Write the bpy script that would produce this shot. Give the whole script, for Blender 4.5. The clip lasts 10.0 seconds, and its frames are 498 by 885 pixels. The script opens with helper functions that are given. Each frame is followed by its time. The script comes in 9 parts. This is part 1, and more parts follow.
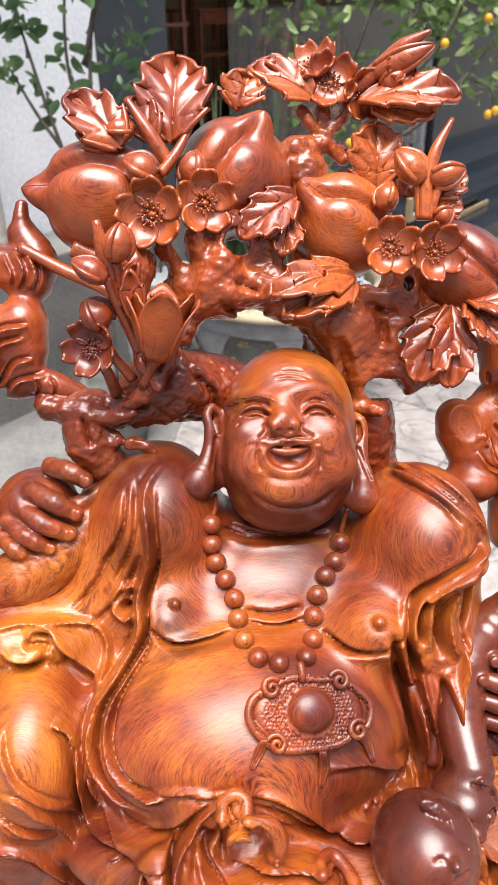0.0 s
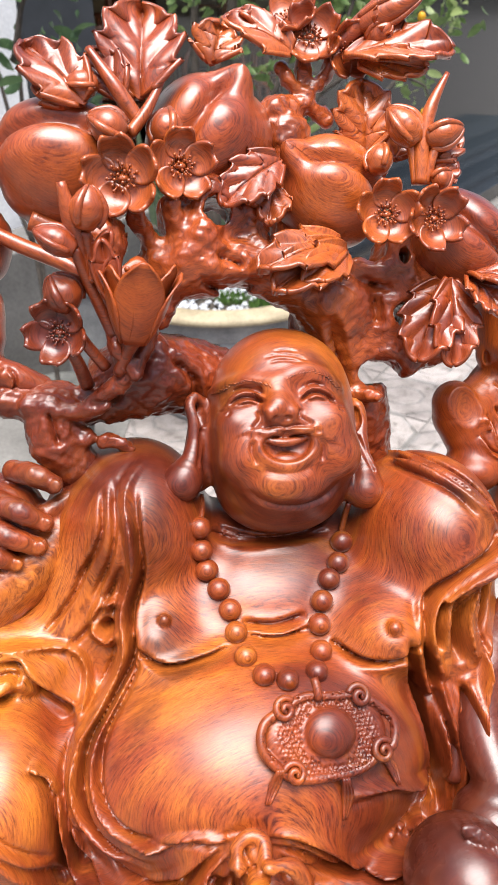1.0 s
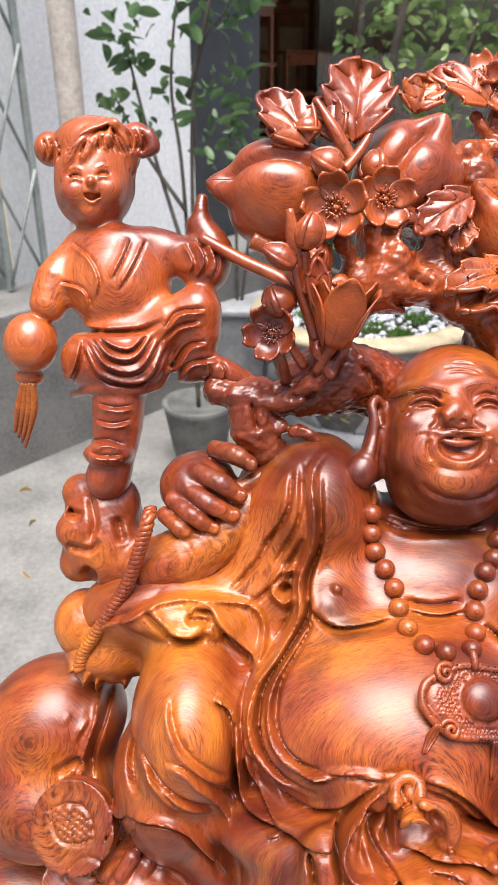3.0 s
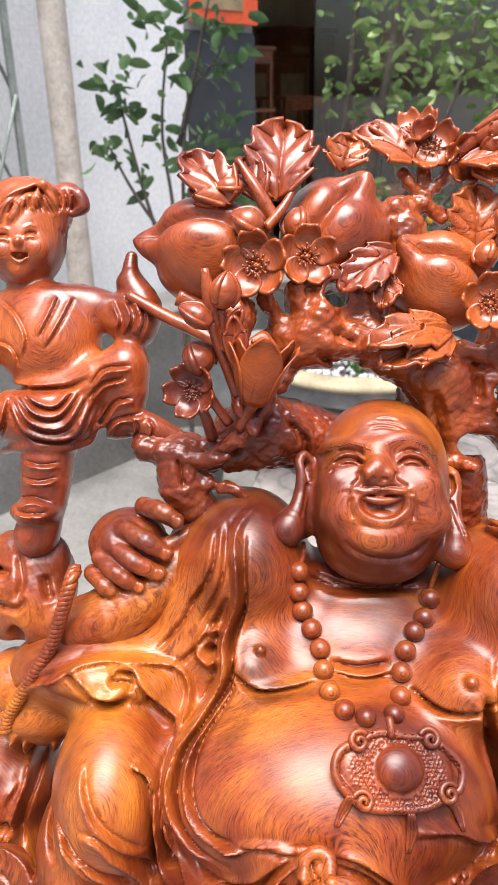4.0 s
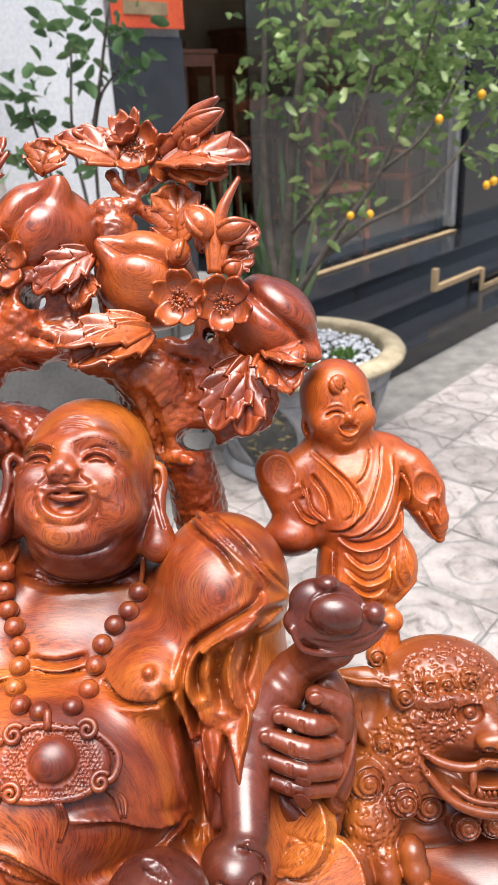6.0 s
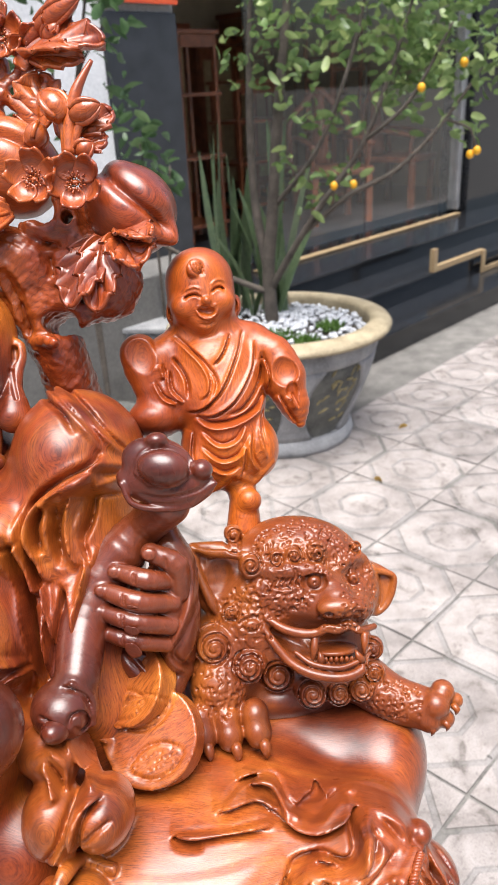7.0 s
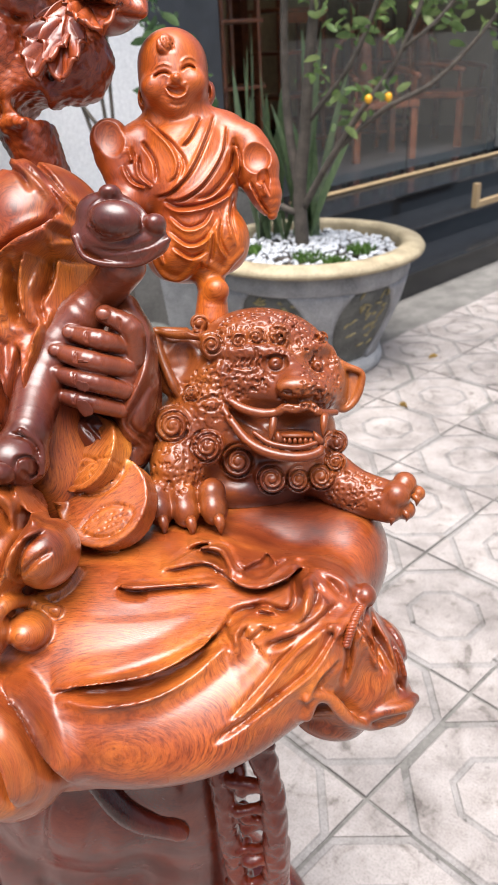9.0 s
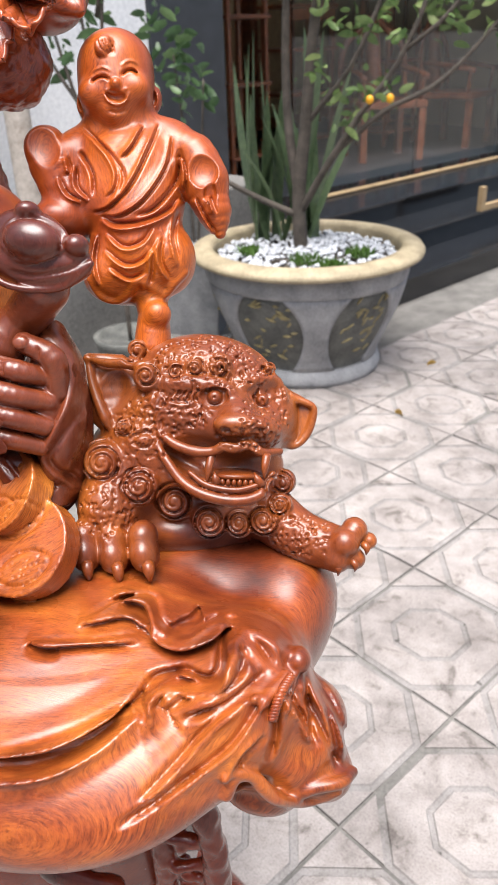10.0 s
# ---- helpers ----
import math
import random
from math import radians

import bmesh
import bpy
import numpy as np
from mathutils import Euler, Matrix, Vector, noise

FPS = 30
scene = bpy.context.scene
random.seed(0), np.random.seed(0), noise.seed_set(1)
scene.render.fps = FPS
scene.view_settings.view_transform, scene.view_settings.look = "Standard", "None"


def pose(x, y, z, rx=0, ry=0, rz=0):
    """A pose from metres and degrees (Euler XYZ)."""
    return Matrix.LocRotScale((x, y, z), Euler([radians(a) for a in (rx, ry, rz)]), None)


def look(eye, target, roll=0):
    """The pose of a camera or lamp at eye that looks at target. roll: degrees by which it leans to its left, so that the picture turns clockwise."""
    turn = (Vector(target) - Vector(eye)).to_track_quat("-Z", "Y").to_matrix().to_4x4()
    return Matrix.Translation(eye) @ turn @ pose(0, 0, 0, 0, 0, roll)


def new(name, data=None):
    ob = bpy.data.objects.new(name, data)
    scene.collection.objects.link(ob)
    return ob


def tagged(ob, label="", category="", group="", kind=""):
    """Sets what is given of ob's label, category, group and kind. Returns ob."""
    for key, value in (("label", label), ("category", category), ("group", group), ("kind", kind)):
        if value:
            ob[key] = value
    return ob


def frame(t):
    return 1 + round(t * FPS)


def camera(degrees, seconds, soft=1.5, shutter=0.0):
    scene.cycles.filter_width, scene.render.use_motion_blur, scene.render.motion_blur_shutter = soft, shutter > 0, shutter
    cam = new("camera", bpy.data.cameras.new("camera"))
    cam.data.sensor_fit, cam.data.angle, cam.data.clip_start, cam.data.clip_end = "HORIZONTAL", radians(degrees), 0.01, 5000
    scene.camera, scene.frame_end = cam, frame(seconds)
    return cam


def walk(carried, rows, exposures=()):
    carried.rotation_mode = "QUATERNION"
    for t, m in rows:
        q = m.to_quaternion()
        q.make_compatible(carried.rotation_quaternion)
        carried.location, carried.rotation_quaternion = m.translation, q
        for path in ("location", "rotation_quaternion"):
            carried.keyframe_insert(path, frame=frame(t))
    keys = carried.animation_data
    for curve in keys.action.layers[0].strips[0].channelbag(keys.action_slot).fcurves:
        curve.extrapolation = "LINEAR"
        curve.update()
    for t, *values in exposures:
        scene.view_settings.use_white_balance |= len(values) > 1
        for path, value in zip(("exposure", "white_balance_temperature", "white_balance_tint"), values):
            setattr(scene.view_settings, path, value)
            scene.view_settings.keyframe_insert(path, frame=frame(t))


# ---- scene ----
cam = camera(36.6, 10.0)
cam.data.dof.use_dof, cam.data.dof.focus_distance, cam.data.dof.aperture_fstop = True, 0.60, 20.0
PATH = [
    (0, (0.154, 0.095, 1.68), (0.037, 1.819, 0.673), -0.9),
    (0.5, (0.124, 0.125, 1.643), (0.097, 1.857, 0.644), -1.4),
    (1, (0.113, 0.145, 1.637), (0.155, 1.882, 0.646), -0.5),
    (1.5, (0.117, 0.144, 1.599), (0.142, 1.869, 0.587), 1.1),
    (2, (0.117, 0.097, 1.613), (0.022, 1.834, 0.626), 1.1),
    (2.5, (0.078, 0.06, 1.633), (-0.092, 1.804, 0.668), 0.9),
    (2.7, (0.064, 0.054, 1.641), (-0.191, 1.799, 0.698), -0.0),
    (3.8, (0.097, 0.072, 1.668), (-0.181, 1.851, 0.797), -0.6),
    (4, (0.134, 0.079, 1.665), (-0.166, 1.87, 0.826), -1.0),
    (4.5, (0.193, 0.095, 1.667), (-0.077, 1.898, 0.843), -1.2),
    (5, (0.23, 0.106, 1.676), (-0.007, 1.904, 0.835), -1.3),
    (5.5, (0.285, 0.11, 1.665), (0.038, 1.909, 0.827), -2.0),
    (6, (0.376, 0.102, 1.659), (0.105, 1.899, 0.823), -3.0),
    (6.2, (0.407, 0.094, 1.648), (0.132, 1.891, 0.814), -3.1),
    (7.3, (0.551, 0.043, 1.524), (0.219, 1.818, 0.663), -3.3),
    (7.5, (0.559, 0.033, 1.494), (0.219, 1.801, 0.623), -3.4),
    (8, (0.577, 0.004, 1.447), (0.218, 1.755, 0.549), -3.4),
    (8.5, (0.579, -0.03, 1.418), (0.192, 1.701, 0.494), -3.4),
    (9, (0.598, 0.006, 1.419), (0.183, 1.721, 0.477), -3.2),
    (9.5, (0.635, 0.093, 1.426), (0.203, 1.8, 0.476), -2.8),
    (10, (0.639, 0.082, 1.423), (0.212, 1.789, 0.473), -2.1),
]
walk(cam, [(t, look(eye, target, roll)) for t, eye, target, roll in PATH], exposures=((0, 1.25), (10, 1.25)))

# ---- light: open shade under a bright, hazy sky ----
world = bpy.data.worlds.new("sky")
scene.world = world
world.use_nodes = True
sky = world.node_tree.nodes.new("ShaderNodeTexSky")
sky.sky_type, sky.sun_disc = "NISHITA", False
sky.sun_elevation, sky.sun_rotation = radians(76), radians(173)
sky.dust_density, sky.air_density = 4.0, 1.0
world.node_tree.links.new(sky.outputs["Color"], world.node_tree.nodes["Background"].inputs["Color"])
world.node_tree.nodes["Background"].inputs["Strength"].default_value = 0.085
sun_data = bpy.data.lights.new("sun", "SUN")
sun_data.energy, sun_data.angle, sun_data.color = 3.3, radians(44), (1.0, 0.975, 0.965)
sun = new("sun", sun_data)
sun.matrix_world = look((0.15, -1.15, 4.5), (0, 0, 0))

# ---- materials ----
def node_material(name):
    m = bpy.data.materials.new(name)
    m.use_nodes = True
    t = m.node_tree
    return m, t, t.nodes["Principled BSDF"]


def add(t, kind, **values):
    n = t.nodes.new(kind)
    for key, value in values.items():
        n.inputs[key.replace("_", " ")].default_value = value
    return n


def ramp(t, source, *stops):
    n = t.nodes.new("ShaderNodeValToRGB")
    while len(n.color_ramp.elements) < len(stops):
        n.color_ramp.elements.new(0.5)
    for e, (at, c) in zip(n.color_ramp.elements, stops):
        e.position, e.color = at, (*c, 1)
    t.links.new(source, n.inputs["Fac"])
    return n.outputs["Color"]


def blend(t, fac, a, b, how="MIX"):
    n = t.nodes.new("ShaderNodeMix")
    n.data_type, n.blend_type = "RGBA", how
    for socket, value in ((n.inputs[0], fac), (n.inputs[6], a), (n.inputs[7], b)):
        if isinstance(value, (int, float)):
            socket.default_value = value
        elif isinstance(value, tuple):
            socket.default_value = (*value, 1)
        else:
            t.links.new(value, socket)
    return n.outputs[2]


def place_of(t, scale=(1, 1, 1), turn=(0, 0, 0), source="Object"):
    c, m = t.nodes.new("ShaderNodeTexCoord"), t.nodes.new("ShaderNodeMapping")
    m.inputs["Scale"].default_value, m.inputs["Rotation"].default_value = scale, [radians(a) for a in turn]
    t.links.new(c.outputs[source], m.inputs["Vector"])
    return m.outputs["Vector"]


def noise_of(t, vector, scale, detail=3.0, rough=0.55, distort=0.0):
    n = add(t, "ShaderNodeTexNoise", Scale=scale, Detail=detail, Roughness=rough, Distortion=distort)
    t.links.new(vector, n.inputs["Vector"])
    return n.outputs["Fac"]


def bump(t, shader, height, strength, distance, before=None):
    n = add(t, "ShaderNodeBump", Strength=strength, Distance=distance)
    t.links.new(height, n.inputs["Height"])
    if before is not None:
        t.links.new(before, n.inputs["Normal"])
    t.links.new(n.outputs["Normal"], shader.inputs["Normal"])
    return n.outputs["Normal"]


def mottled(name, a, b, scale=8.0, rough=0.6, grain=60.0, relief=0.3, depth=0.002, spread=(0.35, 0.65), metal=0.0, random_tint=0.0):
    m, t, s = node_material(name)
    v = place_of(t)
    base = ramp(t, noise_of(t, v, scale, 5), (spread[0], a), (spread[1], b))
    fine = noise_of(t, v, grain, 4, 0.7)
    base = blend(t, 0.35, base, ramp(t, fine, (0.3, tuple(0.55 * c for c in a)), (0.7, tuple(min(1, 1.25 * c) for c in b))))
    if random_tint:
        info = t.nodes.new("ShaderNodeObjectInfo")
        base = blend(t, random_tint, base, ramp(t, info.outputs["Random"], (0, tuple(0.5 * c for c in a)), (1, tuple(min(1, 1.3 * c) for c in b))))
    t.links.new(base, s.inputs["Base Color"])
    s.inputs["Roughness"].default_value, s.inputs["Metallic"].default_value = rough, metal
    bump(t, s, fine, relief, depth)
    return m


def carved_wood(name, dark, mid, light, rough=0.30, coat=0.72, lines=1.0):
    """Polished red hardwood: growth layers that show as contour lines round every swelling, pores, heart streaks, lacquer."""
    m, t, s = node_material(name)
    v = place_of(t)
    warp = add(t, "ShaderNodeTexNoise", Scale=7.0, Detail=2.0, Roughness=0.4)
    t.links.new(v, warp.inputs["Vector"])
    bent = t.nodes.new("ShaderNodeVectorMath")
    bent.operation = "MULTIPLY_ADD"
    t.links.new(warp.outputs["Color"], bent.inputs[0])
    bent.inputs[1].default_value = (0.03, 0.036, 0.03)
    t.links.new(v, bent.inputs[2])

    def layered(across, along):
        """Coordinates that run fast through the layers and slowly along them."""
        join = t.nodes.new("ShaderNodeCombineXYZ")
        for n, (way, much) in enumerate((((0.10, -0.87, 0.48), across), ((1.0, 0.1, 0.05), along), ((0.0, 0.45, 0.89), along * 0.7))):
            d = t.nodes.new("ShaderNodeVectorMath")
            d.operation = "DOT_PRODUCT"
            t.links.new(bent.outputs[0], d.inputs[0])
            d.inputs[1].default_value = [w * much for w in way]
            t.links.new(d.outputs["Value"], join.inputs[n])
        return join.outputs[0]

    fine = noise_of(t, layered(1.0, 0.05), 2000.0, 3, 0.7)
    bands = noise_of(t, layered(1.0, 0.12), 75.0, 4, 0.6)
    fibre = noise_of(t, layered(1.0, 0.20), 1900.0, 2, 0.7)
    zone = noise_of(t, v, 7.0, 3, 0.55, 0.6)
    streak = noise_of(t, layered(1.0, 0.35), 26.0, 4, 0.62)
    base = ramp(t, zone, (0.36, dark), (0.50, mid), (0.72, light))
    base = blend(t, 0.25, base, ramp(t, bands, (0.34, dark), (0.50, mid), (0.66, light)))
    base = blend(t, 0.68, base, ramp(t, streak, (0.30, (0.22, 0.15, 0.22)), (0.41, (0.85, 0.82, 0.86)), (0.52, (1.0, 1.0, 1.0)), (0.72, (1.20, 1.34, 1.1))), "MULTIPLY")
    seen = ramp(t, noise_of(t, v, 10.0, 2), (0.30, (0.45 * lines,) * 3), (0.60, (lines,) * 3))
    base = blend(t, seen, base, ramp(t, fine, (0.36, (0.34, 0.25, 0.21)), (0.48, (0.92, 0.88, 0.86)), (0.64, (1.28, 1.36, 1.2))), "MULTIPLY")
    base = blend(t, 0.5, base, ramp(t, fibre, (0.30, (0.50, 0.42, 0.38)), (0.48, (1.0, 0.98, 0.97)), (0.70, (1.16, 1.16, 1.1))), "MULTIPLY")
    t.links.new(base, s.inputs["Base Color"])
    gloss = ramp(t, noise_of(t, v, 40.0, 3), (0.3, (rough,) * 3), (0.7, (rough + 0.12,) * 3))
    t.links.new(gloss, s.inputs["Roughness"])
    sheen = ramp(t, noise_of(t, v, 22.0, 3), (0.35, (rough,) * 3), (0.7, (rough * 1.4,) * 3))
    t.links.new(sheen, s.inputs["Coat Roughness"])
    s.inputs["Coat Weight"].default_value = coat
    s.inputs["Specular IOR Level"].default_value = 0.25
    first = bump(t, s, fine, 0.35, 0.0007)
    bump(t, s, noise_of(t, v, 70.0, 2, 0.5), 0.13, 0.0016, first)
    return m


WOOD = carved_wood("red_hardwood", (0.085, 0.012, 0.006), (0.26, 0.046, 0.010), (0.54, 0.165, 0.018))
DARK_WOOD = carved_wood("dark_heartwood", (0.05, 0.010, 0.006), (0.11, 0.021, 0.010), (0.20, 0.044, 0.014), 0.24, 0.9, 0.4)
STAND_WOOD = carved_wood("stand_wood", (0.04, 0.005, 0.003), (0.12, 0.014, 0.005), (0.21, 0.030, 0.008), 0.16, 0.6, 0.4)
BEAST_WOOD = carved_wood("brown_heartwood", (0.075, 0.014, 0.006), (0.20, 0.044, 0.010), (0.37, 0.105, 0.018), 0.26, 0.7, 0.4)
RED_WOOD = carved_wood("rose_heartwood", (0.10, 0.013, 0.006), (0.30, 0.052, 0.013), (0.50, 0.120, 0.021), 0.25, 0.95, 0.9)
SACK_WOOD = carved_wood("golden_hardwood", (0.11, 0.018, 0.006), (0.29, 0.060, 0.012), (0.50, 0.160, 0.026), 0.26, 0.85, 0.85)
BRIGHT_WOOD = carved_wood("orange_sapwood", (0.17, 0.024, 0.006), (0.34, 0.062, 0.009), (0.52, 0.130, 0.014), 0.30, 0.6, 0.7)


def pavement_stone(name, a, b, c, spots=0.5):
    """Worn cement tile: pale and warm patches, fine grit, scattered dark dirt that gathers over several tiles."""
    m, t, s = node_material(name)
    v = place_of(t)
    info = t.nodes.new("ShaderNodeObjectInfo")
    where = t.nodes.new("ShaderNodeNewGeometry").outputs["Position"]
    base = ramp(t, noise_of(t, where, 5.0, 5, 0.65), (0.36, a), (0.50, b), (0.66, c))
    base = blend(t, 0.22, base, ramp(t, info.outputs["Random"], (0, tuple(0.7 * x for x in a)), (1, tuple(min(1, 1.15 * x) for x in c))))
    grit = noise_of(t, v, 210.0, 3, 0.7)
    base = blend(t, 0.6, base, ramp(t, grit, (0.34, (0.60, 0.58, 0.57)), (0.50, (1.0, 1.0, 1.0)), (0.68, (1.18, 1.17, 1.16))), "MULTIPLY")
    dirt = noise_of(t, where, 11.0, 6, 0.72, 0.6)
    base = blend(t, 1.0, base, ramp(t, dirt, (0.33, (0.42, 0.40, 0.38)), (0.44, (0.88, 0.87, 0.86)), (0.55, (1.0, 1.0, 1.0))), "MULTIPLY")
    specks = noise_of(t, where, 34.0, 3, 0.6)
    base = blend(t, spots, base, ramp(t, specks, (0.28, (0.22, 0.21, 0.19)), (0.34, (1.0, 1.0, 1.0))), "MULTIPLY")
    t.links.new(base, s.inputs["Base Color"])
    s.inputs["Roughness"].default_value = 0.72
    bump(t, s, grit, 0.5, 0.0015)
    return m


GROOVE = pavement_stone("tile_groove", (0.16, 0.148, 0.14), (0.22, 0.205, 0.196), (0.29, 0.272, 0.26), 0.9)
TILE = pavement_stone("terrazzo_tile", (0.185, 0.164, 0.153), (0.275, 0.248, 0.234), (0.37, 0.337, 0.318))
CEMENT = mottled("worn_cement", (0.10, 0.097, 0.09), (0.21, 0.203, 0.19), 3.0, 0.85, 60.0, 0.4, 0.003)
JOINT = mottled("joint_dirt", (0.075, 0.071, 0.065), (0.19, 0.18, 0.165), 7.0, 0.9, 90.0)
POT_STONE = mottled("pale_stone", (0.16, 0.166, 0.172), (0.36, 0.362, 0.366), 9.0, 0.8, 120.0, 0.5, 0.003)
POT_DARK = mottled("dark_carved_stone", (0.05, 0.052, 0.048), (0.15, 0.15, 0.135), 10.0, 0.8, 90.0, 0.7, 0.004)
POT_RIM = mottled("ochre_rim", (0.22, 0.18, 0.11), (0.42, 0.35, 0.23), 12.0, 0.7, 100.0)
POT_GOLD = mottled("faded_gilding", (0.16, 0.13, 0.06), (0.34, 0.28, 0.13), 20.0, 0.6, 120.0)
PEBBLE = mottled("white_pebble", (0.34, 0.36, 0.39), (0.68, 0.70, 0.73), 30.0, 0.6, 100.0, random_tint=0.2)
GRANITE = mottled("black_granite", (0.006, 0.007, 0.008), (0.022, 0.023, 0.026), 30.0, 0.14, 300.0, 0.03, 0.0005)
GRANITE_MATT = mottled("dark_panel", (0.018, 0.021, 0.025), (0.038, 0.042, 0.05), 8.0, 0.35, 200.0, 0.05, 0.0005)
WALL_WHITE = mottled("white_plaster", (0.68, 0.695, 0.72), (0.80, 0.81, 0.83), 3.0, 0.8, 50.0, 0.2, 0.002)
WALL_CREAM = mottled("cream_plaster", (0.60, 0.50, 0.34), (0.75, 0.64, 0.46), 3.0, 0.8, 50.0, 0.2, 0.002)
WALL_GREY = mottled("grey_plaster", (0.22, 0.22, 0.22), (0.36, 0.36, 0.35), 3.0, 0.85, 50.0, 0.3, 0.002)
TRIM_TAN = mottled("tan_trim", (0.22, 0.15, 0.08), (0.36, 0.26, 0.14), 14.0, 0.5, 90.0)
METAL = mottled("aluminium", (0.45, 0.46, 0.48), (0.65, 0.66, 0.68), 10.0, 0.35, 120.0, 0.05, 0.0005, metal=0.9)
GATE = mottled("gate_paint", (0.16, 0.19, 0.18), (0.32, 0.35, 0.33), 12.0, 0.6, 80.0)
PIPE = mottled("weathered_post", (0.35, 0.30, 0.25), (0.62, 0.56, 0.50), 12.0, 0.7, 60.0, 0.4, 0.003)
CHAIR_WOOD = mottled("furniture_wood", (0.11, 0.030, 0.013), (0.24, 0.075, 0.030), 12.0, 0.3, 60.0, 0.1, 0.001)
BARK = mottled("bark", (0.035, 0.029, 0.023), (0.11, 0.092, 0.075), 14.0, 0.9, 70.0, 0.9, 0.005)
BANNER = mottled("red_banner", (0.55, 0.05, 0.02), (0.75, 0.12, 0.03), 5.0, 0.6, 60.0, 0.1, 0.001)
FRUIT = mottled("kumquat", (0.75, 0.33, 0.01), (0.85, 0.45, 0.02), 30.0, 0.4, 200.0, 0.1, 0.0005)
DRY_LEAF = mottled("dry_leaf", (0.30, 0.17, 0.04), (0.60, 0.40, 0.08), 30.0, 0.7, 90.0)


def leaf_material(name, a, b, c):
    m, t, s = node_material(name)
    g = t.nodes.new("ShaderNodeNewGeometry")
    base = ramp(t, g.outputs["Random Per Island"], (0.0, a), (0.6, b), (1.0, c))
    base = blend(t, 0.3, base, ramp(t, noise_of(t, place_of(t), 40.0, 3), (0.3, tuple(0.5 * x for x in a)), (0.7, c)))
    t.links.new(base, s.inputs["Base Color"])
    s.inputs["Roughness"].default_value = 0.42
    s.inputs["Transmission Weight"].default_value = 0.0
    thin = t.nodes.new("ShaderNodeBsdfTranslucent")
    t.links.new(base, thin.inputs["Color"])
    mix = t.nodes.new("ShaderNodeMixShader")
    mix.inputs[0].default_value = 0.3
    t.links.new(s.outputs[0], mix.inputs[1])
    t.links.new(thin.outputs[0], mix.inputs[2])
    t.links.new(mix.outputs[0], t.nodes["Material Output"].inputs["Surface"])
    return m


FOLIAGE = leaf_material("citrus_leaf", (0.05, 0.11, 0.03), (0.14, 0.25, 0.075), (0.42, 0.52, 0.20))
FOLIAGE_DARK = leaf_material("shrub_leaf", (0.045, 0.095, 0.04), (0.08, 0.16, 0.065), (0.16, 0.25, 0.10))
BLADE = leaf_material("sword_leaf", (0.06, 0.11, 0.065), (0.13, 0.20, 0.11), (0.32, 0.38, 0.18))
MOSS = leaf_material("ground_cover", (0.05, 0.11, 0.02), (0.10, 0.20, 0.04), (0.16, 0.28, 0.06))


def glass_material():
    m, t, s = node_material("shop_glass")
    s.inputs["Base Color"].default_value = (0.92, 0.96, 0.95, 1)
    s.inputs["Roughness"].default_value = 0.02
    s.inputs["Transmission Weight"].default_value = 1.0
    s.inputs["IOR"].default_value = 1.45
    return m


GLASS = glass_material()
# ---- carving tools: a block is a grid of distances that forms are added to and cut from ----
def turned(rx, ry, rz):
    """The rotation of Euler XYZ degrees, as columns."""
    a, b, c = np.radians((rx, ry, rz))
    x = np.array(((1, 0, 0), (0, np.cos(a), -np.sin(a)), (0, np.sin(a), np.cos(a))))
    y = np.array(((np.cos(b), 0, np.sin(b)), (0, 1, 0), (-np.sin(b), 0, np.cos(b))))
    z = np.array(((np.cos(c), -np.sin(c), 0), (np.sin(c), np.cos(c), 0), (0, 0, 1)))
    return z @ y @ x


def curve_through(points, widths, gap):
    """A smooth run of points through those given, with widths, about gap apart."""
    p = np.array(points, float)
    w = np.interp(np.linspace(0, 1, len(p)), np.linspace(0, 1, np.size(widths)), np.atleast_1d(widths))
    q = np.vstack((2 * p[0] - p[1], p, 2 * p[-1] - p[-2]))
    out, wide = [], []
    for n in range(len(p) - 1):
        a, b, c, d = q[n : n + 4]
        count = max(2, int(np.ceil(np.linalg.norm(c - b) / gap)))
        for s in np.arange(count) / count:
            out.append(0.5 * (2 * b + (c - a) * s + (2 * a - 5 * b + 4 * c - d) * s**2 + (3 * b - a - 3 * c + d) * s**3))
            wide.append(w[n] + (w[n + 1] - w[n]) * s)
    return np.vstack((out, p[-1])), np.append(wide, w[-1])


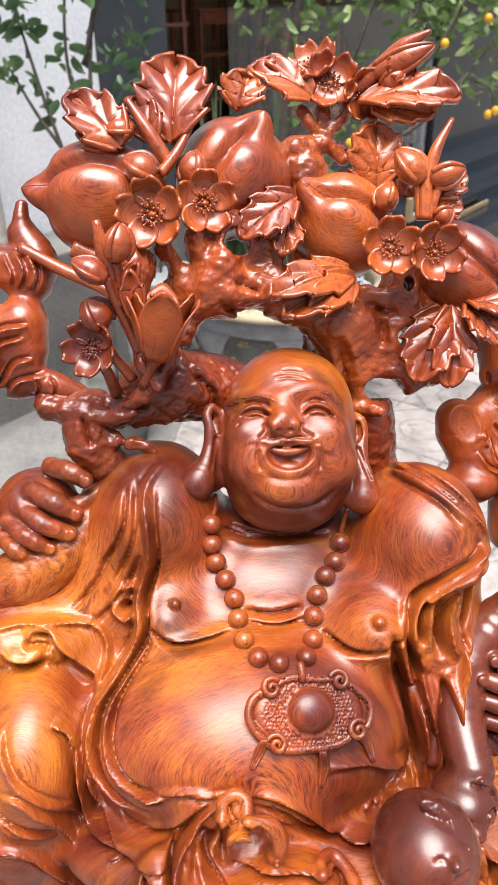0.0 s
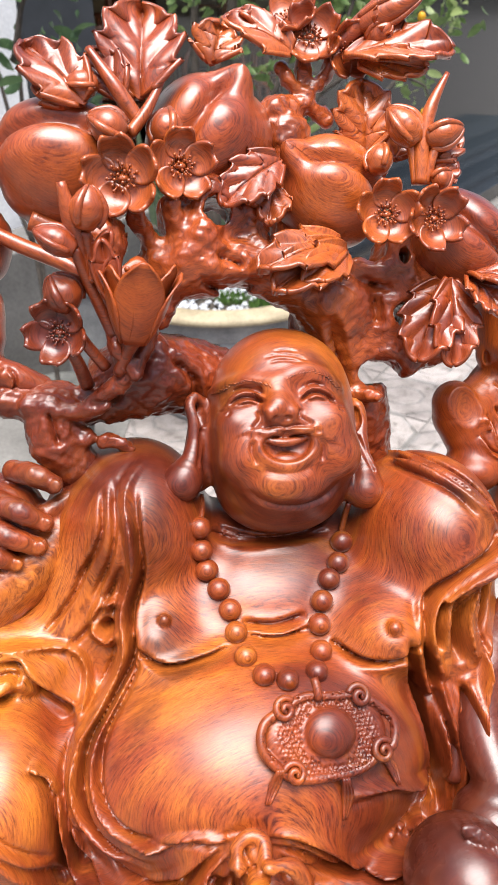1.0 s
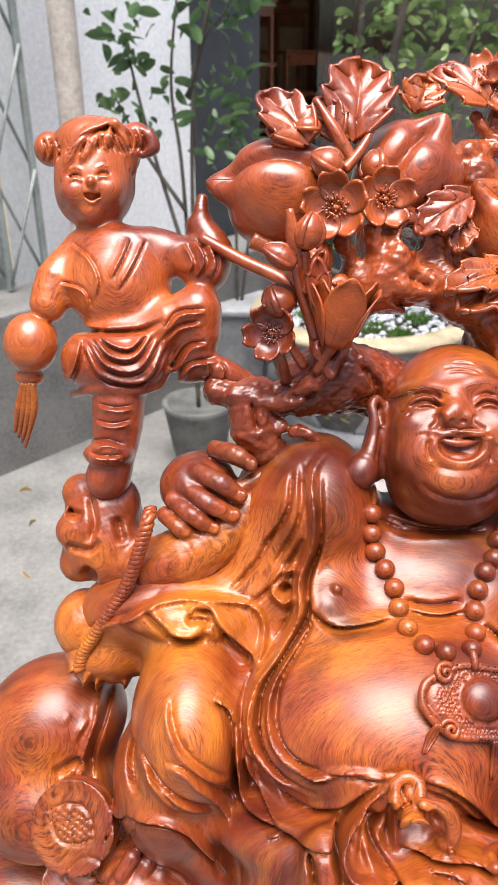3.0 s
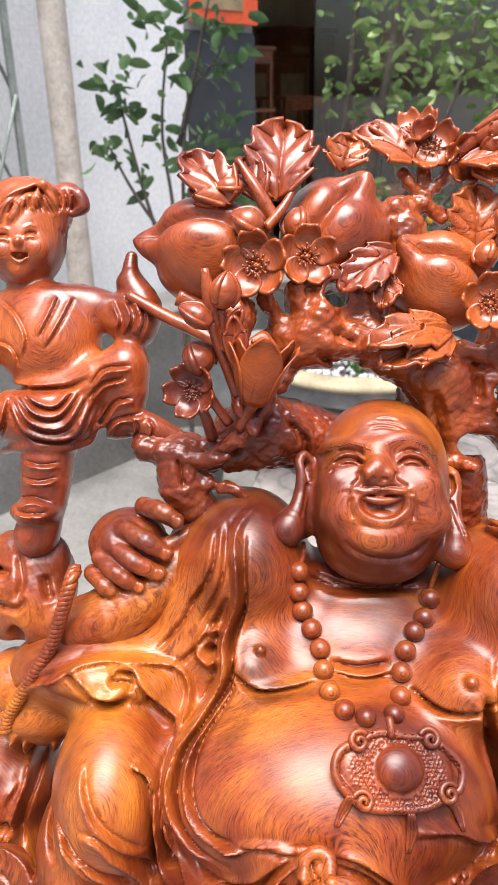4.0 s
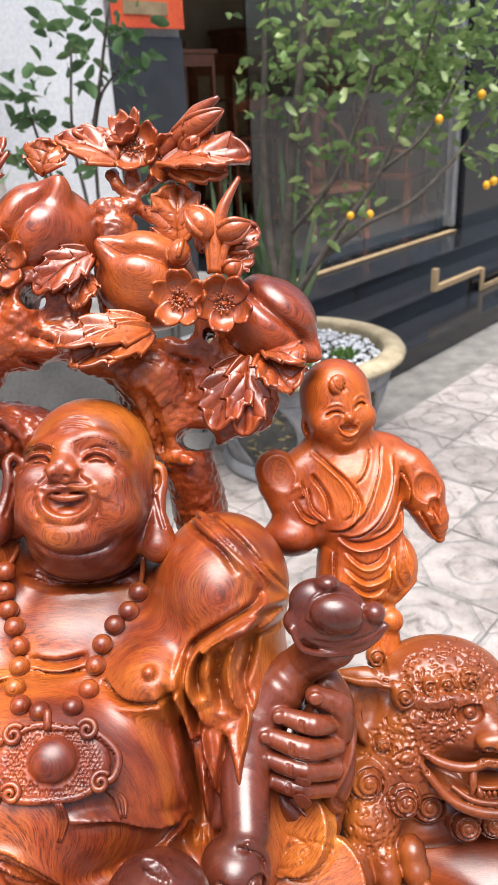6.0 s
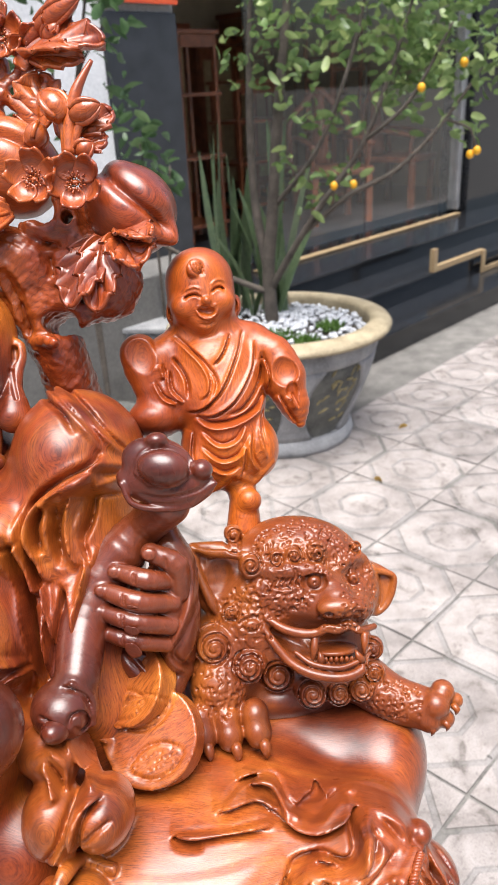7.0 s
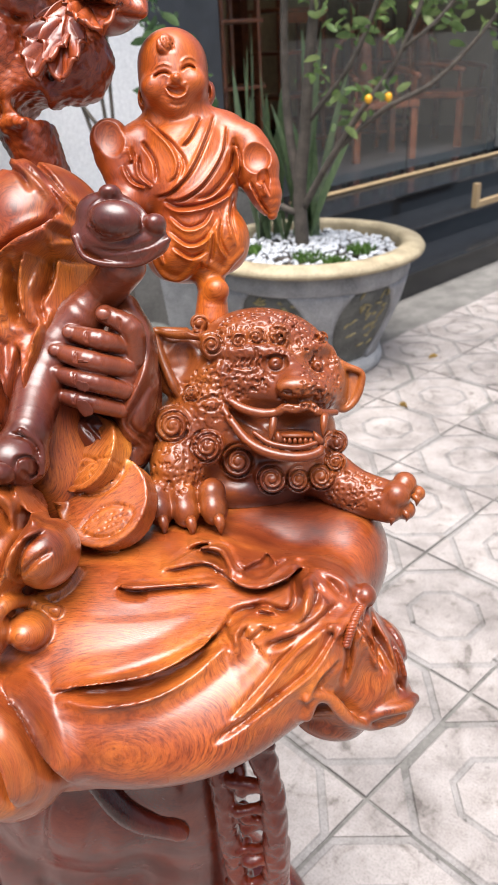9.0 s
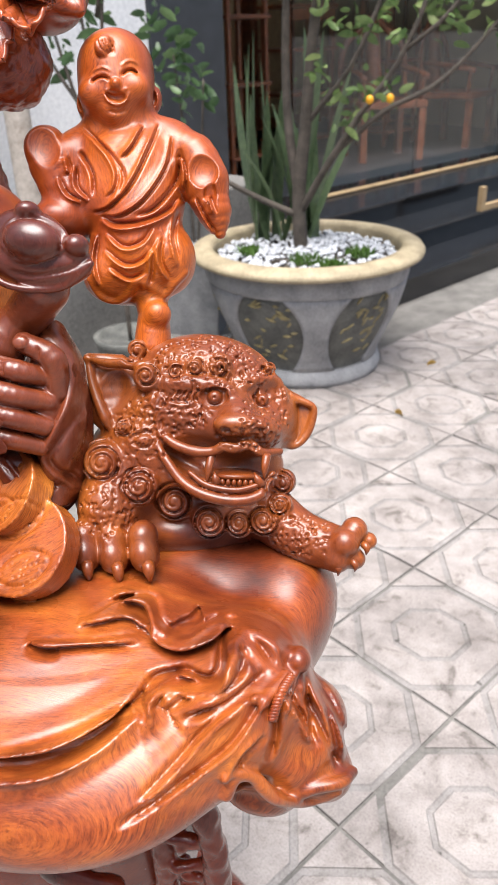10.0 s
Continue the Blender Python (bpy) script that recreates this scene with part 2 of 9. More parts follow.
class Clay:
    def __init__(self, lo, hi, step):
        self.lo, self.step = np.array(lo, float), step
        self.size = np.ceil((np.array(hi) - self.lo) / step).astype(int) + 1
        self.d = np.full(self.size, 0.03, np.float32)

    def window(self, lo, hi):
        a = np.clip(np.floor((np.asarray(lo) - self.lo) / self.step).astype(int), 0, self.size - 1)
        b = np.clip(np.ceil((np.asarray(hi) - self.lo) / self.step).astype(int) + 1, a + 1, self.size)
        return a, b

    def places(self, a, b):
        x, y, z = [(self.lo[n] + self.step * np.arange(a[n], b[n])).astype(np.float32) for n in range(3)]
        return x[:, None, None], y[None, :, None], z[None, None, :]

    def mix(self, a, b, d, k, cut):
        part = self.d[a[0] : b[0], a[1] : b[1], a[2] : b[2]]
        d = -d if cut else d
        h = np.maximum(k - np.abs(part - d), 0)
        part[...] = np.maximum(part, d) + h * h / (4 * k) if cut else np.minimum(part, d) - h * h / (4 * k)

    def ball(self, c, r, turn=(0, 0, 0), k=0.004, cut=False):
        """An ellipsoid."""
        c, r, m = np.array(c, float), np.array(r, float), turned(*turn)
        reach = np.sqrt(((m * r) ** 2).sum(1)) + k + 2 * self.step
        a, b = self.window(c - reach, c + reach)
        x, y, z = self.places(a, b)
        x, y, z = x - c[0], y - c[1], z - c[2]
        q = [(x * m[0, n] + y * m[1, n] + z * m[2, n]) / r[n] for n in range(3)]
        k0 = np.sqrt(q[0] ** 2 + q[1] ** 2 + q[2] ** 2)
        k1 = np.sqrt((q[0] / r[0]) ** 2 + (q[1] / r[1]) ** 2 + (q[2] / r[2]) ** 2) + 1e-6
        self.mix(a, b, k0 * (k0 - 1) / k1, k, cut)

    def tube(self, points, radii, k=0.003, cut=False, flat=None):
        """A round rod through points; flat: a direction and the share of the width that is left along it."""
        p, w = curve_through(points, radii, max(1.5 * self.step, 0.7 * float(np.mean(radii))))
        reach = w.max() + k + 2 * self.step
        a, b = self.window(p.min(0) - reach, p.max(0) + reach)
        d = np.full(b - a, 0.05, np.float32)
        squash = None
        if flat is not None:
            squash = np.array(flat[:3], float) / np.linalg.norm(flat[:3])
        for n in range(len(p) - 1):
            lo, hi = np.minimum(p[n], p[n + 1]) - reach, np.maximum(p[n], p[n + 1]) + reach
            i, j = self.window(lo, hi)
            i, j = np.maximum(i, a), np.minimum(j, b)
            if (j <= i).any():
                continue
            x, y, z = self.places(i, j)
            v, along = (x - p[n][0], y - p[n][1], z - p[n][2]), p[n + 1] - p[n]
            share = np.clip((v[0] * along[0] + v[1] * along[1] + v[2] * along[2]) / max(along @ along, 1e-12), 0, 1)
            v = [v[m] - share * along[m] for m in range(3)]
            far = v[0] ** 2 + v[1] ** 2 + v[2] ** 2
            if squash is None:
                far = np.sqrt(far) - (w[n] + (w[n + 1] - w[n]) * share)
            else:
                off = v[0] * squash[0] + v[1] * squash[1] + v[2] * squash[2]
                far = np.sqrt(far + off * off * (1 / flat[3] ** 2 - 1)) - (w[n] + (w[n + 1] - w[n]) * share)
                far = far * (flat[3] ** 0.5)
            part = d[i[0] - a[0] : j[0] - a[0], i[1] - a[1] : j[1] - a[1], i[2] - a[2] : j[2] - a[2]]
            np.minimum(part, far, out=part)
        self.mix(a, b, d, k, cut)

    def stroke(self, points, ahead, width, height, kind="groove", reach=0.03):
        """A line drawn over the surface, seen along ahead: a groove, a ridge, or an edge whose right-hand side stands higher."""
        p, _ = curve_through(points, (width,), max(1.5 * self.step, 0.5 * width))
        ahead = np.array(ahead, float) / np.linalg.norm(ahead)
        wide = 3.2 * width if kind == "edge" else 1.1 * width
        box = wide + reach * np.abs(ahead)
        a, b = self.window(p.min(0) - box, p.max(0) + box)
        near = np.full(b - a, 1.0, np.float32)
        side, share_of, depth = np.zeros(b - a, np.float32), np.zeros(b - a, np.float32), np.full(b - a, 1.0, np.float32)
        for n in range(len(p) - 1):
            i, j = self.window(np.minimum(p[n], p[n + 1]) - box, np.maximum(p[n], p[n + 1]) + box)
            i, j = np.maximum(i, a), np.minimum(j, b)
            if (j <= i).any():
                continue
            x, y, z = self.places(i, j)
            v = (x - p[n][0], y - p[n][1], z - p[n][2])
            whole = p[n + 1] - p[n]
            along = whole - (whole @ ahead) * ahead
            share = np.clip((v[0] * along[0] + v[1] * along[1] + v[2] * along[2]) / max(along @ along, 1e-12), 0, 1)
            v = [v[m] - share * whole[m] for m in range(3)]
            off = v[0] * ahead[0] + v[1] * ahead[1] + v[2] * ahead[2]
            far = np.sqrt(np.maximum(v[0] ** 2 + v[1] ** 2 + v[2] ** 2 - off**2, 0))
            hand = np.cross(ahead, along)
            cut = tuple(slice(i[m] - a[m], j[m] - a[m]) for m in range(3))
            better = far < near[cut]
            near[cut][better] = far[better]
            side[cut][better] = np.sign(v[0] * hand[0] + v[1] * hand[1] + v[2] * hand[2])[better]
            share_of[cut][better] = ((n + share) / (len(p) - 1))[better]
            depth[cut][better] = np.abs(off)[better]
        taper = np.clip(np.minimum(share_of, 1 - share_of) * 5, 0, 1) ** 0.7
        if kind == "edge":
            s = near * side / width
            shape = np.clip(s / 0.6 + 0.5, 0, 1) * np.exp(-np.maximum(s, 0)) - 0.35 * np.exp(-((s + 0.45) / 0.35) ** 2)
            shape = shape * np.clip(3 - np.abs(s), 0, 1)
        else:
            shape = np.clip(1 - near / width, 0, 1) ** 1.25 * (1 if kind == "ridge" else -1)
        part = self.d[a[0] : b[0], a[1] : b[1], a[2] : b[2]]
        part -= height * taper * shape * np.clip(2 - 2 * depth / reach, 0, 1)

    def drum(self, c, axis, radius, half, k=0.002):
        """A flat disc."""
        axis = np.array(axis, float) / np.linalg.norm(axis)
        a, b = self.window(np.array(c) - radius - 0.01, np.array(c) + radius + 0.01)
        x, y, z = self.places(a, b)
        x, y, z = x - c[0], y - c[1], z - c[2]
        high = x * axis[0] + y * axis[1] + z * axis[2]
        far = np.sqrt(np.maximum(x * x + y * y + z * z - high**2, 0))
        self.mix(a, b, np.maximum(far - radius, np.abs(high) - half), k, False)

    def pits(self, c, right, up, size, gap):
        """A lens-shaped patch of small pits; right and up are its half axes."""
        right, up = np.array(right, float), np.array(up, float)
        nx, ny = int(np.linalg.norm(right) / gap), int(np.linalg.norm(up) / gap)
        for i in range(-nx, nx + 1):
            for j in range(-ny, ny + 1):
                u, v = (i + 0.5 * (j % 2)) / max(nx, 1), j / max(ny, 1)
                if u * u + abs(v) < 0.9:
                    self.ball(np.array(c) + u * right + v * up, (size,) * 3, k=0.0006, cut=True)

    def crisp(self, amount, cells):
        """Deepens hollows and sharpens ridges: adds the difference from a mean over a few cells."""
        soft = self.d
        for axis in range(3):
            wide = np.concatenate((np.repeat(np.take(soft, [0], axis), cells + 1, axis), soft, np.repeat(np.take(soft, [-1], axis), cells, axis)), axis)
            run = np.cumsum(wide, axis, dtype=np.float64 if wide.shape[axis] > 4000 else np.float32)
            size = self.d.shape[axis]
            upper = np.take(run, np.arange(2 * cells + 1, 2 * cells + 1 + size), axis)
            soft = (upper - np.take(run, np.arange(size), axis)) / (2 * cells + 1)
        self.d += amount * (self.d - soft)
        return self

    def skin(self):
        """The surface: points and four-sided faces."""
        s = self.d < 0
        cells = np.zeros(self.size - 1, np.int8)
        corners = [(i, j, k) for i in (0, 1) for j in (0, 1) for k in (0, 1)]
        for i, j, k in corners:
            cells += s[i : i + cells.shape[0], j : j + cells.shape[1], k : k + cells.shape[2]]
        at = np.argwhere((cells > 0) & (cells < 8))
        number = np.full(cells.shape, -1, np.int32)
        number[tuple(at.T)] = np.arange(len(at))
        value = np.stack([self.d[tuple((at + c).T)] for c in corners], 1)
        total, count = np.zeros((len(at), 3)), np.zeros(len(at))
        for m, c in enumerate(corners):
            for axis in range(3):
                if c[axis] == 0:
                    e = list(c)
                    e[axis] = 1
                    o = corners.index(tuple(e))
                    cross = (value[:, m] < 0) != (value[:, o] < 0)
                    share = value[:, m] / np.where(cross, value[:, m] - value[:, o], 1)
                    spot = np.tile(np.array(c, float), (len(at), 1))
                    spot[:, axis] += share
                    total += spot * cross[:, None]
                    count += cross
        points = self.lo + self.step * (at + total / count[:, None])
        faces = []
        for axis in range(3):
            u, v = [n for n in range(3) if n != axis]
            ahead = [slice(1, -1)] * 3
            ahead[axis] = slice(0, -1)
            beyond = list(ahead)
            beyond[axis] = slice(1, None)
            first, second = s[tuple(ahead)], s[tuple(beyond)]
            edge = np.argwhere(first != second)
            inside = first[tuple(edge.T)]
            for n in range(3):
                if n != axis:
                    edge[:, n] += 1
            step_u, step_v = np.eye(3, dtype=int)[u], np.eye(3, dtype=int)[v]
            ring = [edge - step_u - step_v, edge - step_v, edge, edge - step_u]
            quad = np.stack([number[tuple(np.minimum(r, np.array(cells.shape) - 1).T)] for r in ring], 1)
            flip = inside if axis != 1 else ~inside
            quad[~flip] = quad[~flip][:, ::-1]
            faces.append(quad)
        faces = np.vstack(faces)
        return points, faces[(faces >= 0).all(1)]


class Facing:
    """A way to draw on a carved block from in front: a to the right, b up, h out of its surface, in metres."""

    def __init__(self, clay, at, right, up, out, unit, far):
        self.clay, self.at, self.right, self.up, self.out, self.unit, self.far = clay, np.array(at), np.array(right), np.array(up), np.array(out), unit, far

    def free(self, a, b, w):
        """A place w in front of the middle plane."""
        start = self.at + self.unit * (a * self.right + b * self.up)
        way = self.at + self.far * self.out - start
        return start + way / np.linalg.norm(way) * w

    def __call__(self, a, b, h=0.0):
        start = self.free(a, b, 0.0)
        way = self.free(a, b, 1.0) - start
        steps = np.arange(0.16, -0.16, -0.4 * self.clay.step)
        line = start + steps[:, None] * way
        cell = np.clip(np.round((line - self.clay.lo) / self.clay.step).astype(int), 0, self.clay.size - 1)
        inside = self.clay.d[tuple(cell.T)] < 0
        return (line[int(np.argmax(inside))] if inside.any() else start - 0.01 * way) + way * h

    def run(self, spots, h=0.0):
        return [self(a, b, h) for a, b in spots]


def grid_skin(points, closed_u=False, closed_v=False):
    """Faces of a net of points (rows, columns, 3)."""
    r, c = points.shape[:2]
    n = np.arange(r * c).reshape(r, c)
    if closed_u:
        n = np.vstack((n, n[:1]))
    if closed_v:
        n = np.hstack((n, n[:, :1]))
    return points.reshape(-1, 3), np.stack((n[:-1, :-1], n[:-1, 1:], n[1:, 1:], n[1:, :-1]), -1).reshape(-1, 4)


def thick(points, depth):
    """A net of points made a sheet with two sides and a rim; depth may vary over the net."""
    du, dv = np.gradient(points, axis=0), np.gradient(points, axis=1)
    normal = np.cross(du, dv)
    normal /= np.linalg.norm(normal, axis=-1, keepdims=True) + 1e-9
    back = points - normal * (np.ones(points.shape[:2]) * depth)[..., None]
    r, c = points.shape[:2]
    front_points, front = grid_skin(points)
    n = np.arange(r * c).reshape(r, c)
    rim = np.concatenate((n[0], n[1:, -1], n[-1, -2::-1], n[-2:0:-1, 0]))
    nxt = np.roll(rim, -1)
    side = np.stack((nxt, rim, rim + r * c, nxt + r * c), 1)
    return np.vstack((front_points, back.reshape(-1, 3))), np.vstack((front, front[:, ::-1] + r * c, side))


def rod(points, radii, sides=10, gap=0.004):
    """A round rod as a net of faces."""
    p, w = curve_through(points, radii, gap)
    t = np.gradient(p, axis=0)
    t /= np.linalg.norm(t, axis=1, keepdims=True) + 1e-9
    up = np.array((0.31, 0.52, 0.79))
    net = []
    for n in range(len(p)):
        a = np.cross(t[n], up)
        a /= np.linalg.norm(a)
        b = np.cross(t[n], a)
        up = np.cross(a, t[n])
        turn = np.arange(sides) / sides * 2 * np.pi
        net.append(p[n] + w[n] * (np.cos(turn)[:, None] * a + np.sin(turn)[:, None] * b))
    net = np.array([np.repeat(p[:1], sides, 0), *net, np.repeat(p[-1:], sides, 0)])
    return grid_skin(net, closed_v=True)


def globe(c, r, turn=(0, 0, 0), sides=16):
    """An ellipsoid as a net of faces."""
    lat, lon = np.linspace(0.02, np.pi - 0.02, sides // 2 + 2), np.arange(sides) / sides * 2 * np.pi
    net = np.stack(np.broadcast_arrays(np.sin(lat)[:, None] * np.cos(lon), np.sin(lat)[:, None] * np.sin(lon), np.cos(lat)[:, None] + 0 * lon), -1)
    return grid_skin(np.array(c) + (net * np.array(r)) @ turned(*turn).T, closed_v=True)


def frame_of(axis, roll=0.0):
    """Right, up and out for a thing that faces along axis, turned by roll degrees."""
    out = np.array(axis, float) / np.linalg.norm(axis)
    right = np.cross((0, 0, 1), out) * 1.0
    right /= np.linalg.norm(right) + 1e-9
    up = np.cross(out, right)
    a = np.radians(roll)
    return np.cos(a) * right + np.sin(a) * up, np.cos(a) * up - np.sin(a) * right, out


def blossom(c, axis, size, roll=0.0, cup=0.35, open_=1.0):
    """A flower with five cupped petals and a heart of stamens, facing along axis."""
    right, up, out = frame_of(axis, roll)
    parts = []
    u, v = np.meshgrid(np.linspace(0, 1, 12), np.linspace(-1, 1, 11), indexing="ij")
    for n in range(5):
        a = 2 * np.pi * n / 5
        along, across = np.cos(a) * up + np.sin(a) * right, np.cos(a) * right - np.sin(a) * up
        reach = size * (0.16 + 0.84 * u) * open_
        width = size * 0.50 * np.sqrt(np.maximum(1 - ((u - 0.52) / 0.55) ** 2, 0.02)) ** 0.85
        dent = 1 - 0.03 * (1 - np.abs(v)) * u**6
        lift = size * (cup * (1.25 * u**2 + 0.75 * v**2 * u) - 0.10 * np.sin(np.pi * u) + 0.05 * (n % 2))
        lift -= size * 0.10 * np.clip(u - 0.86, 0, 1) * 5 * cup
        net = np.array(c) + (reach * dent * (1 - 0.04 * v**2 * u**2))[..., None] * along + (width * v * 0.92)[..., None] * across + lift[..., None] * out
        parts.append(thick(net, size * 0.09))
    heart = np.array(c) + out * size * 0.04
    parts.append(globe(heart, (size * 0.17, size * 0.17, size * 0.10)))
    for n in range(22):
        a, far = n * 2.4, 0.36 * np.sqrt(n / 22) + 0.02
        foot = heart + size * far * 0.55 * (np.cos(a) * right + np.sin(a) * up)
        top = np.array(c) + size * far * 1.05 * (np.cos(a) * right + np.sin(a) * up) + out * size * (0.16 + 0.03 * (n % 3))
        parts.append(rod((foot, top), (size * 0.022, size * 0.02), 5, size))
        parts.append(globe(top, (size * 0.046,) * 3, sides=6))
    return parts


def leaf(foot, tip, axis, width, curl=0.15, teeth=5, fold=0.2, depth=0.003):
    """A carved leaf: pointed lobes along its edge, ridged veins between deep channels, from foot to tip, its face towards axis."""
    foot, tip = np.array(foot, float), np.array(tip, float)
    along = tip - foot
    length = np.linalg.norm(along)
    along /= length
    across = np.cross(along, axis)
    across /= np.linalg.norm(across)
    out = np.cross(across, along)
    u, v = np.meshgrid(np.linspace(0, 1, 64), np.linspace(-1, 1, 29), indexing="ij")
    wide = np.sin(np.pi * (0.06 + 0.94 * np.clip(u, 0, 1) ** 0.85)) ** 0.62
    wave = (u * 0.8 * teeth) % 1.0
    wide = wide * (0.74 + 0.26 * wave**1.2) + 0.03
    shift = 0.42 * np.abs(v) ** 1.2 * length * u * (1 - 0.85 * u)
    slant = (u * 0.6 * teeth - 1.25 * np.abs(v)) % 1.0
    relief = 0.032 * width * np.cos(2 * np.pi * (slant - 0.1)) * np.clip(4 * np.abs(v), 0, 1) * np.clip(5 * u, 0, 1)
    relief -= 0.10 * width * np.exp(-((v / 0.07) ** 2)) * (1 - u)
    relief += 0.06 * width * np.sin(5 * u + 2 * v) + 0.08 * width * np.sin(4 * u + 1) * v
    lift = curl * length * (np.sin(np.pi * u * 0.9) * 0.6 - u**2 * 0.9) + fold * width * (v**2 - 0.3) + relief
    net = foot + (u * length + shift)[..., None] * along + (width * wide * v)[..., None] * across + lift[..., None] * out
    return thick(net, depth)


def bud(foot, tip, radius):
    """A closed bud: a pointed egg on a stem, with two sepals cut in."""
    foot, tip = np.array(foot, float), np.array(tip, float)
    path = [foot + (tip - foot) * s for s in (0, 0.12, 0.35, 0.6, 0.85, 1)]
    parts = [rod(path, (radius * 0.5, radius * 0.75, radius, radius * 0.95, radius * 0.55, radius * 0.08), 16, radius * 0.3)]
    along = (tip - foot) / np.linalg.norm(tip - foot)
    for n in range(3):
        right, up, out = frame_of(along, 120 * n)
        rib = [foot + (tip - foot) * s + right * radius * w for s, w in ((0.1, 0.72), (0.35, 1.0), (0.6, 0.96), (0.88, 0.5), (1.0, 0.1))]
        parts.append(rod(rib, (radius * 0.22, radius * 0.25, radius * 0.25, radius * 0.16, radius * 0.05), 8, radius * 0.3))
    return parts


def curl_of(c, axis, size, turns=2.2, thickness=0.2, roll=0.0, hand=1):
    """A carved curl: a coil that rises to its middle."""
    right, up, out = frame_of(axis, roll)
    s = np.linspace(0, 1, 9 * int(np.ceil(turns * 1.4)))
    a = s * turns * 2 * np.pi * hand
    rr = size * (1 - 0.93 * s)
    path = np.array(c) + (rr * np.cos(a))[:, None] * right + (rr * np.sin(a))[:, None] * up + (size * 0.45 * s)[:, None] * out
    return rod(path, size * thickness * np.array((0.9, 1.0, 0.95, 0.85, 0.7)), 7, size * 0.3)


def join_skins(name, parts):
    """One mesh of many (points, faces)."""
    points = np.vstack([p for p, _ in parts]).astype(np.float32)
    starts = np.cumsum([0] + [len(p) for p, _ in parts])[:-1]
    faces = np.vstack([f + s for (_, f), s in zip(parts, starts)]).astype(np.int32)
    mesh = bpy.data.meshes.new(name)
    mesh.vertices.add(len(points))
    mesh.vertices.foreach_set("co", points.ravel())
    mesh.loops.add(faces.size)
    mesh.loops.foreach_set("vertex_index", faces.ravel())
    mesh.polygons.add(len(faces))
    mesh.polygons.foreach_set("loop_start", np.arange(len(faces), dtype=np.int32) * 4)
    mesh.update(calc_edges=True)
    mesh.validate()
    mesh.shade_smooth()
    return mesh


def rope(points, radius, pitch):
    """Two strands twisted round each other."""
    p, _ = curve_through(points, (radius,), radius * 0.35)
    far = np.append(0, np.cumsum(np.linalg.norm(np.diff(p, axis=0), axis=1)))
    t = np.gradient(p, axis=0)
    t /= np.linalg.norm(t, axis=1, keepdims=True)
    a = np.cross(t, (0.3, 0.8, 0.5))
    a /= np.linalg.norm(a, axis=1, keepdims=True)
    b = np.cross(t, a)
    out = []
    for n in range(3):
        turn = far / pitch * 2 * np.pi + 2 * np.pi * n / 3
        out.append(rod(p + 0.5 * radius * (np.cos(turn)[:, None] * a + np.sin(turn)[:, None] * b), (radius * 0.62,), 7, radius * 0.6))
    return out


def cup_flower(foot, axis, radius):
    """A half-open flower: petals that stand in a cup round the axis and flare at the tips."""
    height = np.linalg.norm(axis)
    right, up, out = frame_of(axis)
    parts = []
    u, v = np.meshgrid(np.linspace(0, 1, 14), np.linspace(-1, 1, 11), indexing="ij")
    for n in range(7):
        inner = n > 3
        a = 2 * np.pi * (n / 4 if not inner else (n - 4) / 3) + (1.3 if inner else 0.75)
        turn = a + v * 0.92 * np.sin(np.pi * np.clip(0.22 + 0.74 * u, 0, 1)) ** 0.6
        wide = radius * (0.30 + 1.25 * u - 0.75 * u**2 + 0.28 * u**6) * (0.86 if inner else 1.0) + 0.06 * radius * v**2
        rise = height * (u * (0.98 + 0.1 * (n % 2)) - 0.10 * v**2 * u)
        net = np.array(foot) + (wide * np.cos(turn))[..., None] * right + (wide * np.sin(turn))[..., None] * up + rise[..., None] * out
        parts.append(thick(net, radius * 0.07))
    for n in range(9):
        top = np.array(foot) + out * height * (0.8 + 0.06 * (n % 3)) + radius * 0.35 * (np.cos(n * 2.4) * right + np.sin(n * 2.4) * up)
        parts.append(rod((np.array(foot) + out * height * 0.3, top), (radius * 0.04, radius * 0.05), 6, radius))
        parts.append(globe(top, (radius * 0.09,) * 3, sides=8))
    return parts


def roughened(points, faces, amount, size, grain=(1, 1, 1), seed=0):
    """A surface made uneven along its normals, as if worked with a chisel."""
    side = np.cross(points[faces[:, 2]] - points[faces[:, 0]], points[faces[:, 3]] - points[faces[:, 1]])
    normal = np.zeros_like(points)
    for n in range(4):
        np.add.at(normal, faces[:, n], side)
    normal /= np.linalg.norm(normal, axis=1, keepdims=True) + 1e-12
    rng = np.random.RandomState(seed)
    height = np.zeros(len(points))
    for octave in range(3):
        for n in range(5):
            way = rng.normal(size=3)
            way = way / np.linalg.norm(way) * np.array(grain)
            height += np.sin(points @ way * 6.283 * 2**octave / size + rng.uniform(0, 6.283) + 1.5 * np.sin(points @ np.roll(way, 1) * 6.283 / size)) / 2**octave
    return points + normal * (amount * height / 3)[:, None], faces


# ---- building helpers ----
def part(name, bm, material, parent=None, label="", smooth=False):
    """Links a bmesh as one mesh object under a thing or part."""
    me = bpy.data.meshes.new(name)
    bm.to_mesh(me)
    bm.free()
    if smooth:
        me.shade_smooth()
    ob = new(name, me)
    me.materials.append(material)
    if parent is not None:
        ob.parent = parent
    if label:
        ob["label"] = label
    return ob


def part_net(name, nets, material, parent=None, label=""):
    me = join_skins(name, nets)
    me.materials.append(material)
    ob = new(name, me)
    if parent is not None:
        ob.parent = parent
    if label:
        ob["label"] = label
    return ob


def thing(name, label, category, group="", at=(0, 0, 0)):
    ob = new(name)
    ob.location = at
    ob.empty_display_size = 0.05
    return tagged(ob, label, category, group)


